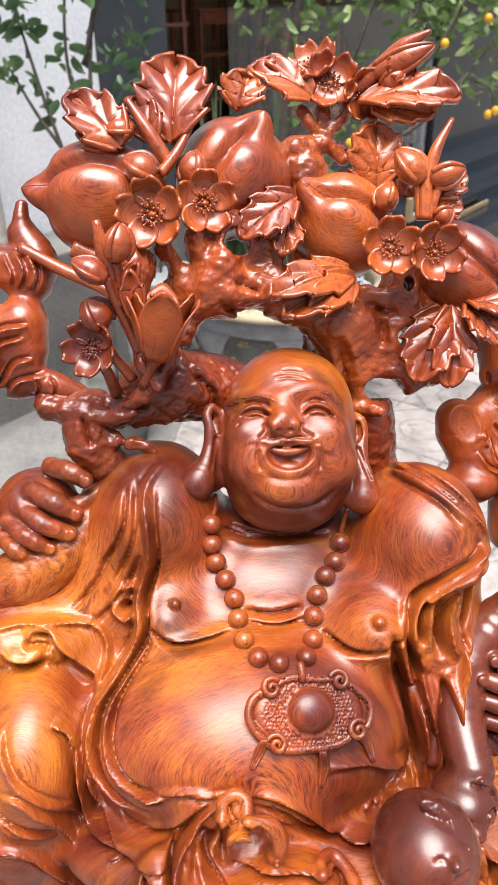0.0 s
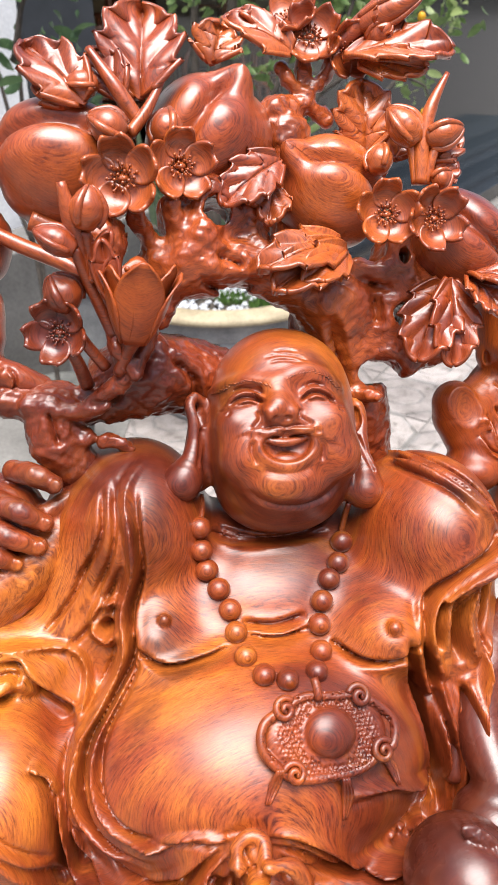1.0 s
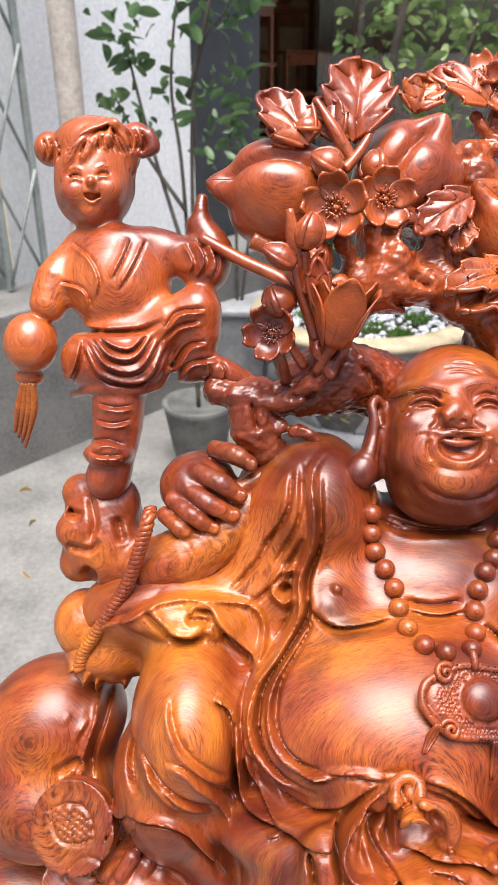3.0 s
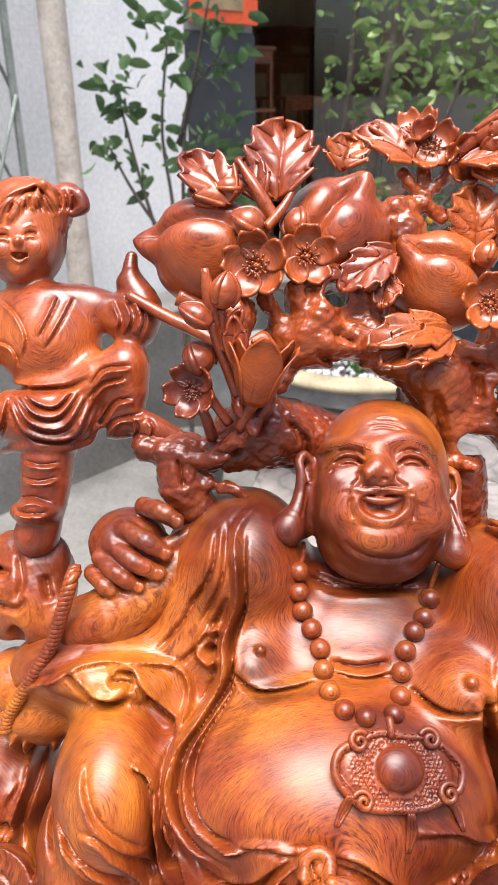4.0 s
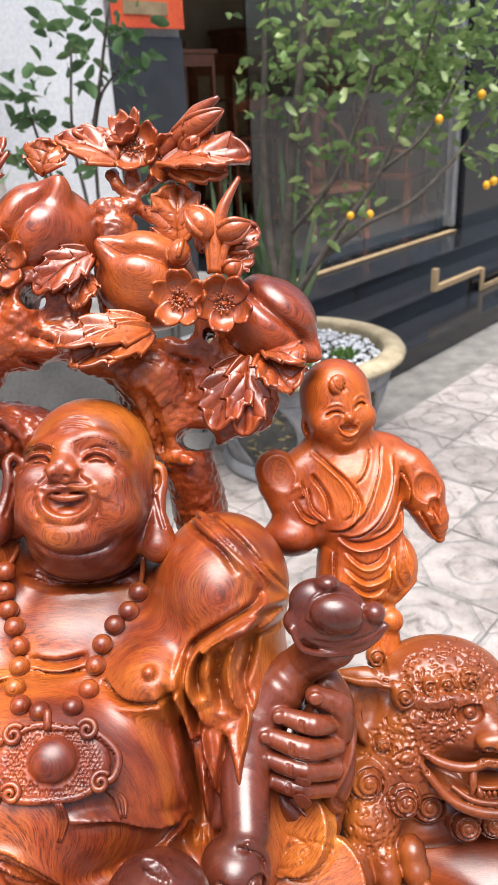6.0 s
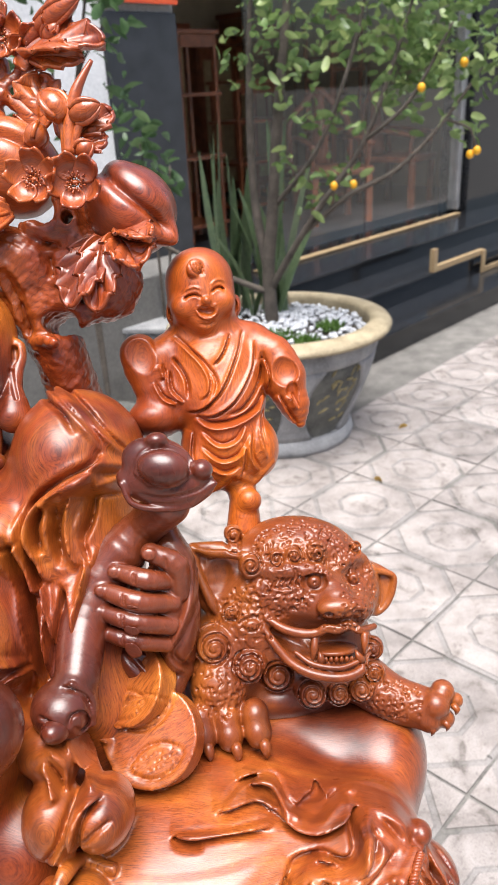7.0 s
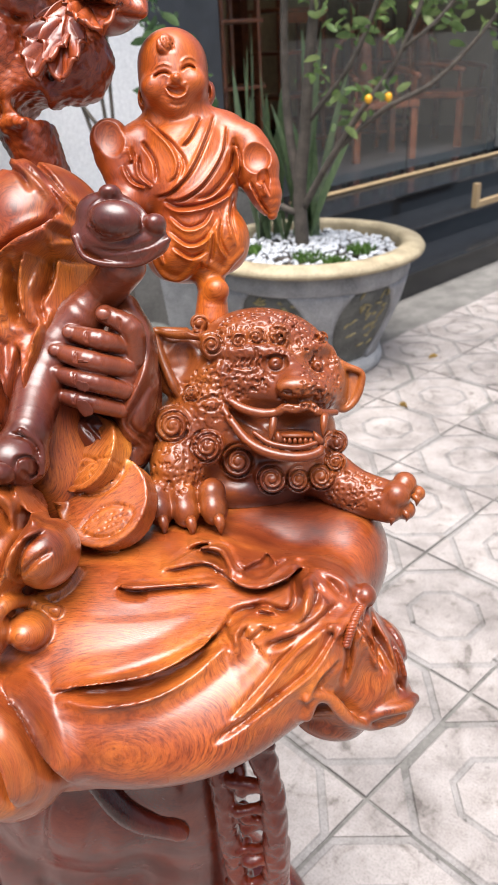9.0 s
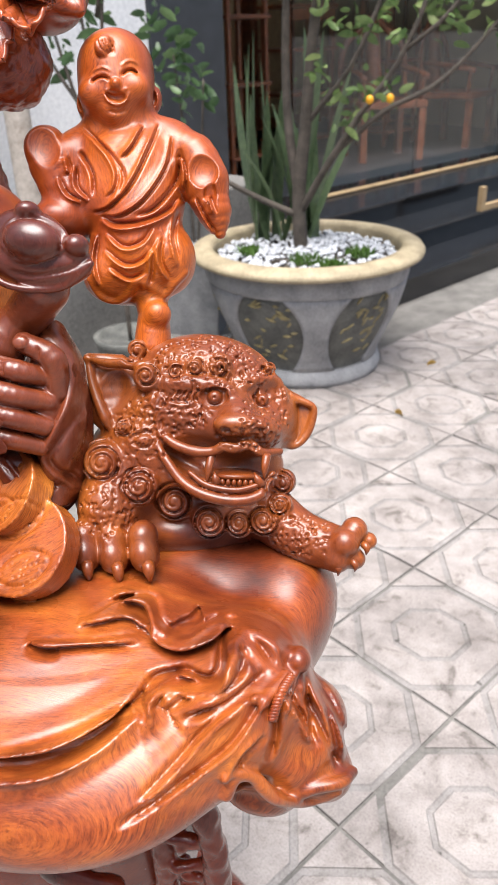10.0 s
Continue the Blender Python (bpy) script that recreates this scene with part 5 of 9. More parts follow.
pieces.append(rod(((0.2015, 0.6250, 1.3080), (0.1990, 0.6260, 1.2940), (0.1961, 0.6228, 1.2790)), (0.0024,), 10))
pend = Clay((0.1, 0.42, 1.19), (0.25, 0.52, 1.31), 0.0008)
pend.ball((0.1686, 0.4674, 1.2377), (0.0411, 0.0256, 0.0075), (42.7, 8.1, 12.4), 0.002)
pend.ball((0.1707, 0.462, 1.2439), (0.0366, 0.0214, 0.004), (42.7, 8.1, 12.4), 0.003, True)
pend.ball((0.1702, 0.4663, 1.2417), (0.017, 0.0154, 0.01), (42.7, 8.1, 12.4), 0.002)
pend.tube(((0.1413, 0.4724, 1.2562), (0.1559, 0.4804, 1.2582), (0.1753, 0.4834, 1.2543), (0.1909, 0.4864, 1.2517), (0.205, 0.4834, 1.2442), (0.2137, 0.4772, 1.2359), (0.212, 0.4675, 1.2279), (0.2038, 0.4626, 1.2263), (0.1899, 0.4536, 1.2231), (0.1714, 0.4477, 1.2242), (0.1492, 0.4434, 1.2279), (0.1354, 0.4467, 1.2355), (0.1267, 0.4538, 1.2447), (0.128, 0.4633, 1.2526), (0.1359, 0.4696, 1.2555), (0.1413, 0.4724, 1.2562)), (0.0032,), 0.002)
pieces.append(curl_of((0.1419, 0.4708, 1.258), (0.25, -0.64, 0.73), 0.0073, 1.6, 0.34, 30, 1))
pieces.append(curl_of((0.1907, 0.4844, 1.2534), (0.25, -0.64, 0.73), 0.0074, 1.6, 0.34, 150, -1))
pieces.append(curl_of((0.2044, 0.4615, 1.2286), (0.25, -0.64, 0.73), 0.0073, 1.6, 0.34, 30, 1))
pieces.append(curl_of((0.1465, 0.4436, 1.2324), (0.25, -0.64, 0.73), 0.0071, 1.6, 0.34, 150, -1))
spots = random.Random(4)
for i in range(-15, 16):
    for j in range(-10, 11):
        x, y = 0.0029 * (i + 0.5 * (j & 1)) + spots.uniform(-0.0006, 0.0006), 0.0026 * j + spots.uniform(-0.0006, 0.0006)
        if 0.019 < math.hypot(x, y * 1.1) and math.hypot(x / 0.044, y / 0.026) < 1:
            at = np.array((0.1686, 0.4674, 1.2377)) + x * np.array((0.967, 0.212, -0.141)) + y * np.array((-0.064, 0.738, 0.672)) + 0.0047 * np.array((0.246, -0.641, 0.727))
            pend.ball(at, (0.0011, 0.0011, 0.0014), k=0.0004, cut=True)
pieces.append(rod(((0.1614, 0.4881, 1.2666), (0.1634, 0.4824, 1.2623), (0.1637, 0.4785, 1.2574)), (0.003,), 8))
pieces.append(rod(((0.1367, 0.4424, 1.2377), (0.1322, 0.4415, 1.2257), (0.1284, 0.4335, 1.2176)), (0.0013, 0.0019, 0.0008), 7))
pieces.append(rod(((0.138, 0.4427, 1.2375), (0.1344, 0.4419, 1.2255), (0.1295, 0.4337, 1.2175)), (0.0013, 0.0019, 0.0008), 7))
pieces.append(rod(((0.1393, 0.4429, 1.2374), (0.1365, 0.4426, 1.2249), (0.1307, 0.4335, 1.2179)), (0.0013, 0.0019, 0.0008), 7))
pieces.append(rod(((0.1775, 0.4451, 1.2246), (0.1783, 0.444, 1.2095), (0.1772, 0.4355, 1.1984)), (0.0013, 0.0019, 0.0008), 7))
pieces.append(rod(((0.1789, 0.4449, 1.225), (0.1805, 0.4443, 1.2094), (0.1782, 0.4367, 1.1969)), (0.0013, 0.0019, 0.0008), 7))
pieces.append(rod(((0.1801, 0.4458, 1.2241), (0.1828, 0.4445, 1.2094), (0.1792, 0.4372, 1.1964)), (0.0013, 0.0019, 0.0008), 7))
pieces.append(rod(((0.204, 0.4688, 1.2133), (0.211, 0.4678, 1.2053), (0.2163, 0.4596, 1.1967)), (0.0014, 0.002, 0.0008), 7))
pieces.append(rod(((0.2054, 0.4693, 1.2128), (0.2133, 0.4691, 1.2039), (0.2174, 0.4608, 1.1953)), (0.0014, 0.002, 0.0008), 7))
pieces.append(rod(((0.2067, 0.4706, 1.2114), (0.2156, 0.4707, 1.2021), (0.2186, 0.4612, 1.1948)), (0.0014, 0.002, 0.0008), 7))
# raised fist, rope and lump
arm = Clay((-0.24, 0.46, 1.13), (0.09, 0.7, 1.42), 0.0014)
raised_fist = Facing(arm, (-0.0628, 0.6133, 1.2948), (0.9944, 0.1045, 0.0138), (-0.0624, 0.4785, 0.8758), (0.2121, -0.8338, 0.5097), 0.000493, 0.6636)
B, AHEAD = raised_fist.free, tuple(-raised_fist.out)
arm.ball(B(-5, 28, -0.004), (0.0350, 0.0330, 0.032), k=0.01)
arm.tube((B(-85, -118, 0), B(-30, -98, 0.004), B(45, -50, 0.004), B(100, 20, -0.004)), (0.0260, 0.0280, 0.0235, 0.0160), 0.012)
for one, two, three, r in (((25, 95, 0.010), (58, 88, 0.022), (84, 72, 0.022), 8.2), ((-8, 55, 0.020), (32, 36, 0.033), (66, 15, 0.027), 8.4), ((-30, 30, 0.020), (12, 0, 0.033), (54, -20, 0.027), 8.4), ((-50, 4, 0.018), (-14, -24, 0.031), (18, -43, 0.025), 8.0), ((-66, -22, 0.014), (-38, -46, 0.026), (-14, -60, 0.020), 7.4)):
    arm.tube((B(*one), B(*two), B(*three)), (r * MM, r * MM * 1.05, r * MM * 0.82), 0.003)
    arm.ball(B(three[0] + 2, three[1] - 2, three[2] + 0.0066), (0.0052, 0.0046, 0.0022), (61.9, -30, 8.3), 0.0005)
arm.tube((B(70, 30, 0.012), B(112, 48, 0.004), B(122, 30, 0.0)), (0.0060, 0.0075, 0.0060), 0.006)
arm.ball((-0.156, 0.615, 1.258), (0.0367, 0.0471, 0.042), (61.9, 0, 8.3), 0.01)
arm.ball((-0.1789, 0.621, 1.2923), (0.0155, 0.0155, 0.014), (61.9, 0, 8.3), 0.014)
arm.ball((-0.1774, 0.5905, 1.2691), (0.0142, 0.0142, 0.014), (61.9, 0, 8.3), 0.014)
arm.ball((-0.176, 0.5873, 1.2345), (0.0155, 0.0155, 0.014), (61.9, 0, 8.3), 0.014)
arm.ball((-0.142, 0.6138, 1.2907), (0.0204, 0.0204, 0.014), (61.9, 0, 8.3), 0.014)
arm.ball((-0.1417, 0.5844, 1.2494), (0.0278, 0.0278, 0.014), (61.9, 0, 8.3), 0.014)
arm.stroke(((-0.1635, 0.6026, 1.3013), (-0.1532, 0.5829, 1.2852), (-0.1568, 0.5731, 1.2677)), (-0.13, 0.87, -0.47), 0.0064, 0.0045, "groove")
arm.stroke(((-0.184, 0.5965, 1.2856), (-0.1647, 0.5871, 1.2873)), (-0.13, 0.87, -0.47), 0.0065, 0.0045, "groove")
arm.stroke(((-0.1789, 0.5759, 1.2636), (-0.1568, 0.5717, 1.2627), (-0.147, 0.576, 1.2726)), (-0.13, 0.87, -0.47), 0.0064, 0.0045, "groove")
arm.stroke(((-0.1358, 0.5927, 1.2864), (-0.1284, 0.5799, 1.2659)), (-0.13, 0.87, -0.47), 0.0064, 0.0045, "groove")
arm.ball((-0.165, 0.57, 1.181), (0.0313, 0.0324, 0.03), (61.9, 0, 8.3), 0.008)
arm.ball((-0.1582, 0.5672, 1.2354), (0.008, 0.011, 0.012), (61.9, 0, 8.3), 0.006, True)
pieces += rope(((-0.099, 0.578, 1.306), (-0.099, 0.565, 1.302), (-0.105, 0.555, 1.279), (-0.116, 0.548, 1.248), (-0.133, 0.54, 1.219), (-0.155, 0.535, 1.183), (-0.162, 0.53, 1.163)), 0.0058, 0.0126)
# tree trunk, branches and peaches
tree = Clay((-0.19, 0.56, 1.25), (0.46, 0.9, 1.72), 0.0018)
tree.tube(((0.234, 0.74, 1.242), (0.224, 0.73, 1.331), (0.204, 0.74, 1.39), (0.189, 0.73, 1.432)), (0.0265, 0.0254, 0.0291, 0.0265), 0.01)
tree.tube(((0.25, 0.75, 1.404), (0.208, 0.735, 1.431), (0.164, 0.725, 1.449), (0.131, 0.715, 1.468), (0.084, 0.705, 1.47), (0.066, 0.7, 1.461), (0.06, 0.69, 1.436)), (0.0173, 0.0247, 0.0197, 0.0207, 0.0207, 0.0173, 0.0069), 0.01)
tree.tube(((0.094, 0.7, 1.376), (0.06, 0.695, 1.388), (0.024, 0.675, 1.38), (-0.017, 0.66, 1.38), (-0.054, 0.655, 1.387)), (0.0308, 0.0288, 0.0208, 0.0169, 0.0129), 0.01)
tree.tube(((0.06, 0.68, 1.401), (0.047, 0.67, 1.421), (0.038, 0.66, 1.42)), (0.0192, 0.0134, 0.0096), 0.01)
tree.tube(((-0.001, 0.65, 1.319), (-0.02, 0.645, 1.355), (-0.023, 0.65, 1.38)), (0.0196, 0.0206, 0.0171), 0.01)
tree.tube(((-0.031, 0.65, 1.363), (0.002, 0.642, 1.361), (0.025, 0.64, 1.358), (0.036, 0.638, 1.352)), (0.0087, 0.0063, 0.0039, 0.0014), 0.008)
tree.tube(((-0.035, 0.645, 1.387), (0.006, 0.64, 1.386), (0.044, 0.64, 1.419), (0.055, 0.65, 1.44)), (0.0075, 0.0065, 0.0061, 0.0037), 0.006)
tree.tube(((0.045, 0.635, 1.416), (0.035, 0.635, 1.431), (0.032, 0.64, 1.444)), (0.0045, 0.0041, 0.0036), 0.004)
tree.tube(((0.077, 0.7, 1.491), (0.072, 0.7, 1.518)), (0.0075, 0.0066), 0.01)
tree.tube(((0.055, 0.7, 1.491), (0.048, 0.69, 1.513)), (0.0066, 0.0066), 0.01)
tree.tube(((0.092, 0.7, 1.496), (0.099, 0.72, 1.52)), (0.0142, 0.0142), 0.01)
tree.tube(((0.131, 0.715, 1.468), (0.125, 0.73, 1.498), (0.108, 0.75, 1.523)), (0.0147, 0.0137, 0.0127), 0.01)
tree.tube(((0.169, 0.73, 1.448), (0.16, 0.775, 1.512), (0.159, 0.79, 1.554)), (0.0141, 0.0202, 0.0192), 0.01)
tree.tube(((0.138, 0.79, 1.559), (0.151, 0.79, 1.569), (0.173, 0.8, 1.575), (0.175, 0.81, 1.598)), (0.0101, 0.0121, 0.0081, 0.0066), 0.006)
tree.tube(((0.173, 0.8, 1.575), (0.193, 0.8, 1.562)), (0.0071, 0.0051), 0.005)
tree.tube(((0.173, 0.8, 1.58), (0.163, 0.8, 1.589), (0.158, 0.805, 1.598)), (0.0045, 0.004, 0.004), 0.004)
tree.tube(((0.176, 0.8, 1.582), (0.19, 0.81, 1.59), (0.195, 0.81, 1.6)), (0.0045, 0.004, 0.004), 0.004)
tree.tube(((0.208, 0.735, 1.462), (0.228, 0.73, 1.457), (0.247, 0.735, 1.463), (0.246, 0.74, 1.482)), (0.0069, 0.0078, 0.0088, 0.0098), 0.006)
tree.tube(((0.247, 0.735, 1.463), (0.258, 0.735, 1.437), (0.238, 0.735, 1.431)), (0.0109, 0.0119, 0.0099), 0.006)
tree.tube(((0.268, 0.735, 1.438), (0.274, 0.73, 1.402), (0.26, 0.72, 1.384), (0.24, 0.72, 1.389)), (0.014, 0.0151, 0.009, 0.007), 0.006)
tree.tube(((0.24, 0.735, 1.399), (0.23, 0.725, 1.38), (0.21, 0.715, 1.362), (0.231, 0.7, 1.362)), (0.0142, 0.0122, 0.0091, 0.0041), 0.008)
tree.tube(((0.239, 0.735, 1.426), (0.25, 0.735, 1.399), (0.275, 0.735, 1.394)), (0.0081, 0.0071, 0.0071), 0.006)
tree.ball((0.211, 0.745, 1.402), (0.0493, 0.0441, 0.03), (65.1, 1.2, 7), 0.012)
tree.ball((0.251, 0.745, 1.425), (0.028, 0.0585, 0.025), (65.1, 1.2, 7), 0.012)
tree.ball((0.083, 0.71, 1.471), (0.0412, 0.0204, 0.03), (65.1, 1.2, 7), 0.012)
tree.ball((0.1, 0.735, 1.501), (0.0442, 0.0246, 0.03), (65.1, 1.2, 7), 0.012)
tree.ball((0.049, 0.69, 1.39), (0.05, 0.029, 0.04), (65.1, 1.2, 7), 0.012)
tree.ball((0.28, 0.745, 1.407), (0.0281, 0.0358, 0.025), (65.1, 1.2, 7), 0.012)
tree.ball((0.021, 0.68, 1.497), (0.0185, 0.0277, 0.02), (65.1, 1.2, 7), 0.012)
tree.ball((0.0276, 0.7498, 1.4901), (0.0056, 0.0082, 0.16), (65.1, 1.2, 7), 0.006, True)
tree.ball((0.049, 0.7564, 1.4911), (0.0067, 0.0113, 0.16), (65.1, 1.2, 7), 0.006, True)
tree.ball((0.2025, 0.7699, 1.4559), (0.0073, 0.0068, 0.16), (65.1, 1.2, 7), 0.006, True)
tree.ball((0.22, 0.7713, 1.4585), (0.0073, 0.0073, 0.16), (65.1, 1.2, 7), 0.006, True)
tree.ball((0.2484, 0.7535, 1.4106), (0.0093, 0.0099, 0.16), (65.1, 1.2, 7), 0.006, True)
tree.ball((0.2585, 0.743, 1.3872), (0.0062, 0.0057, 0.16), (65.1, 1.2, 7), 0.006, True)
tree.ball((0.233, 0.7343, 1.3674), (0.0188, 0.0115, 0.16), (65.1, 1.2, 7), 0.006, True)
tree.ball((0.0969, 0.7661, 1.4848), (0.0124, 0.0124, 0.16), (65.1, 1.2, 7), 0.006, True)
tree.ball((-0.0085, 0.6986, 1.3897), (0.0082, 0.0112, 0.16), (65.1, 1.2, 7), 0.006, True)
tree.ball((0.2454, 0.7689, 1.4516), (0.0046, 0.0052, 0.16), (65.1, 1.2, 7), 0.006, True)
tree.stroke(((0.1905, 0.7033, 1.4321), (0.2002, 0.7087, 1.398), (0.2058, 0.7053, 1.3608)), (-0.12, 0.9, -0.42), 0.0089, 0.0062, "groove")
tree.stroke(((0.2284, 0.723, 1.4411), (0.234, 0.7161, 1.4176)), (-0.12, 0.9, -0.42), 0.0072, 0.005, "groove")
tree.stroke(((0.089, 0.682, 1.4681), (0.1108, 0.6906, 1.4605), (0.1432, 0.6979, 1.4611)), (-0.12, 0.9, -0.42), 0.0069, 0.0048, "groove")
tree.stroke(((0.1033, 0.687, 1.4862), (0.1254, 0.6928, 1.475)), (-0.12, 0.9, -0.42), 0.0068, 0.0048, "groove")
tree.stroke(((0.0664, 0.6602, 1.4156), (0.0836, 0.6638, 1.3988), (0.0861, 0.6676, 1.3754)), (-0.12, 0.9, -0.42), 0.007, 0.0049, "groove")
tree.stroke(((0.032, 0.653, 1.3915), (0.0091, 0.6333, 1.3901)), (-0.12, 0.9, -0.42), 0.0061, 0.0043, "groove")
tree.stroke(((-0.021, 0.6348, 1.388), (-0.0139, 0.6257, 1.3611)), (-0.12, 0.9, -0.42), 0.0061, 0.0043, "groove")
tree.stroke(((0.0146, 0.653, 1.369), (0.0052, 0.6432, 1.3463)), (-0.12, 0.9, -0.42), 0.0063, 0.0044, "groove")
# peaches
def peach(c, tip, side, radius, length):
    """A peach that points along tip: two lobes that meet in a deep curved cleft on the given side."""
    tip, side = np.array(tip, float) / np.linalg.norm(tip), np.array(side, float)
    side -= (side @ tip) * tip
    side /= np.linalg.norm(side)
    third = np.cross(tip, side)
    th, ph = np.meshgrid(np.linspace(0.01, np.pi - 0.01, 72), np.linspace(-np.pi, np.pi, 120, endpoint=False), indexing="ij")
    off = ph - 0.30 * np.sin(1.3 * th) + 0.10
    near = np.abs(off) * np.sin(th)
    open_ = np.clip(th / 0.25, 0, 1) * np.clip((2.75 - th) / 0.5, 0, 1)
    r = 1.0 + open_ * (0.075 * np.exp(-((near - 0.42) / 0.30) ** 2) - 0.16 * np.exp(-((near / 0.10) ** 2)) + 0.045 * np.exp(-np.clip(off, 0, 9) / 0.35) * (off > 0))
    r += 0.30 * np.exp(-((th / 0.20) ** 2)) - 0.05 * np.exp(-(((th - 0.42) / 0.2) ** 2))
    x, y, z = r * np.sin(th) * np.cos(ph) * radius, r * np.sin(th) * np.sin(ph) * radius, r * np.cos(th) * length
    return grid_skin(np.array(c) + x[..., None] * side + y[..., None] * third + z[..., None] * tip, closed_v=True)


red.append(peach((-0.006, 0.735, 1.537), (-0.98, -0.20, 0.22), (0.02, -0.70, 0.72), 0.047, 0.054))
red.append(peach((0.100, 0.770, 1.552), (0.42, -0.25, 0.86), (-0.45, -0.85, 0.30), 0.049, 0.047))
red.append(peach((0.190, 0.765, 1.510), (-0.55, -0.42, 0.72), (0.30, -0.75, 0.60), 0.043, 0.047))
red.append(peach((0.300, 0.765, 1.470), (0.80, -0.40, -0.42), (0.25, -0.75, 0.62), 0.041, 0.046))
# girl on the branch
girl = Clay((-0.28, 0.56, 1.23), (0.005, 0.78, 1.64), 0.0013)
dress = Facing(girl, (-0.1547, 0.6971, 1.4718), (0.9944, 0.1045, 0.0138), (-0.0624, 0.4785, 0.8758), (0.3337, -0.9139, 0.2312), 0.000490, 0.6972)
TURN, AHEAD = (61.9, 0, 8.3), tuple(-dress.out)


def G(x, y, w=0.0):
    return dress.free(x, y, w * 0.001)


def g_line(spots, width, height, kind):
    girl.stroke(dress.run(spots), AHEAD, width, height, kind)


girl.ball(G(-36, 200, 4), (0.0360, 0.0380, 0.036), TURN, 0.008)
girl.ball(G(-38, 155, 8), (0.0335, 0.0310, 0.032), TURN, 0.010)
girl.ball(G(10, -10, 0), (0.0470, 0.0460, 0.036), TURN, 0.012)
girl.ball(G(20, 60, -4), (0.0480, 0.0150, 0.026), TURN, 0.012)
girl.ball(G(8, -150, 0), (0.0500, 0.0330, 0.038), TURN, 0.012)
girl.tube((G(12, -190, 0), G(10, -270, 2), G(2, -330, 2), G(-6, -365, 0)), (0.0250, 0.0220, 0.0190, 0.0200), 0.008)
girl.ball(G(-8, -322, 14), (0.0210, 0.0120, 0.018), TURN, 0.004)
# arms, raised knee, boot
girl.tube((G(72, 52, -4), G(130, 36, 2), G(168, 18, 6)), (0.0170, 0.0185, 0.0195), 0.010)
girl.tube((G(168, 15, 4), G(184, 48, 2), G(160, 92, 0)), (0.0195, 0.0165, 0.0130), 0.008)
girl.tube((G(164, 90, 4), G(160, 120, 6), G(162, 142, 6)), (0.0075, 0.0070, 0.0050), 0.004)
girl.tube((G(-62, 46, -4), G(-104, -4, 4), G(-120, -48, 8)), (0.0170, 0.0190, 0.0165), 0.010)
girl.ball((-0.222, 0.655, 1.422), (0.0239, 0.0269, 0.022), TURN, 0.004)
girl.ball((-0.227, 0.652, 1.39), (0.0132, 0.0081, 0.012), TURN, 0.003)
girl.tube((G(30, -120, 2), G(105, -82, 8), G(152, -58, 10)), (0.0230, 0.0220, 0.0190), 0.012)
girl.tube((G(156, -62, 10), G(160, -105, 8), G(145, -158, 4)), (0.0185, 0.0175, 0.0160), 0.010)
girl.tube((G(140, -160, 6), G(190, -166, 6), G(240, -190, 2)), (0.0135, 0.0120, 0.0100), 0.006)
for n in range(4):
    pieces.append(rod(((-0.230 + 0.003 * n, 0.645, 1.388), (-0.238 + 0.005 * n, 0.643, 1.361), (-0.246 + 0.0027 * n, 0.645, 1.336 - 0.005 * n)), (0.0031, 0.0041, 0.0015), 8))
# hair: a cap with a swept fringe, two knots
girl.ball(G(-34, 232, 0), (0.0395, 0.0290, 0.0400), TURN, 0.002)
for line, w in ((((-18, 292), (-60, 262), (-86, 226), (-98, 190)), 5), (((-14, 290), (-40, 258), (-60, 226)), 6), (((-10, 290), (-14, 262), (-20, 244)), 6), (((-4, 290), (12, 258), (22, 228), (26, 206)), 6), (((0, 288), (24, 262), (34, 232), (34, 196)), 5)):
    girl.tube(dress.run(line, 0.0), (0.0024, 0.0046, 0.0050, 0.0024), 0.004)
for x, y, r in ((40, 254, 15), (-118, 240, 15)):
    girl.ball(G(x, y, 6), (r * MM, r * MM, r * MM), k=0.004)
    girl.tube((G(x + 4, y + 10, 14), G(x + 22, y + 8, 14), G(x + 30, y - 14, 12), G(x + 12, y - 26, 12)), (0.0040, 0.0062, 0.0060, 0.0034), 0.003)
    for g in (-10, 2, 14):
        g_line(((x + g - 8, y + 22), (x + g, y), (x + g - 4, y - 22)), 0.0020, 0.0024, "groove")
for n in range(13):
    x = -100 + 11 * n
    g_line(((-14, 286), ((x - 14) / 2 - 4 + 0.1 * x, 262), (x, 236 - 0.004 * (x + 34) ** 2)), 0.0017, 0.0016, "groove")
# face
for a, b, r in ((-76, 160, 10), (-10, 164, 10), (-44, 122, 8)):
    girl.ball(dress(a, b, -0.55 * r * MM), (r * MM,) * 3, k=0.008)
girl.ball(dress(-46, 180, 0.0004), (0.0036, 0.0032, 0.0038), k=0.003)
for line in (((-88, 188), (-76, 195), (-62, 189)), ((-36, 192), (-24, 198), (-10, 193))):
    g_line(line, 0.0017, 0.0026, "groove")
    g_line([(a, b + 13) for a, b in line], 0.0016, 0.0010, "ridge")
    g_line([(a, b - 8) for a, b in line], 0.0018, 0.0012, "ridge")
girl.ball(dress(-42, 154, 0.0), (0.0070, 0.0026, 0.0040), (61.9, 8, 8.3), 0.001, True)
g_line(((-60, 160), (-44, 148), (-24, 162)), 0.0018, 0.0018, "groove")
g_line(((-56, 148), (-42, 140), (-28, 150)), 0.0020, 0.0014, "ridge")
girl.ball(G(26, 166, 2), (0.0050, 0.0125, 0.008), TURN, 0.003)
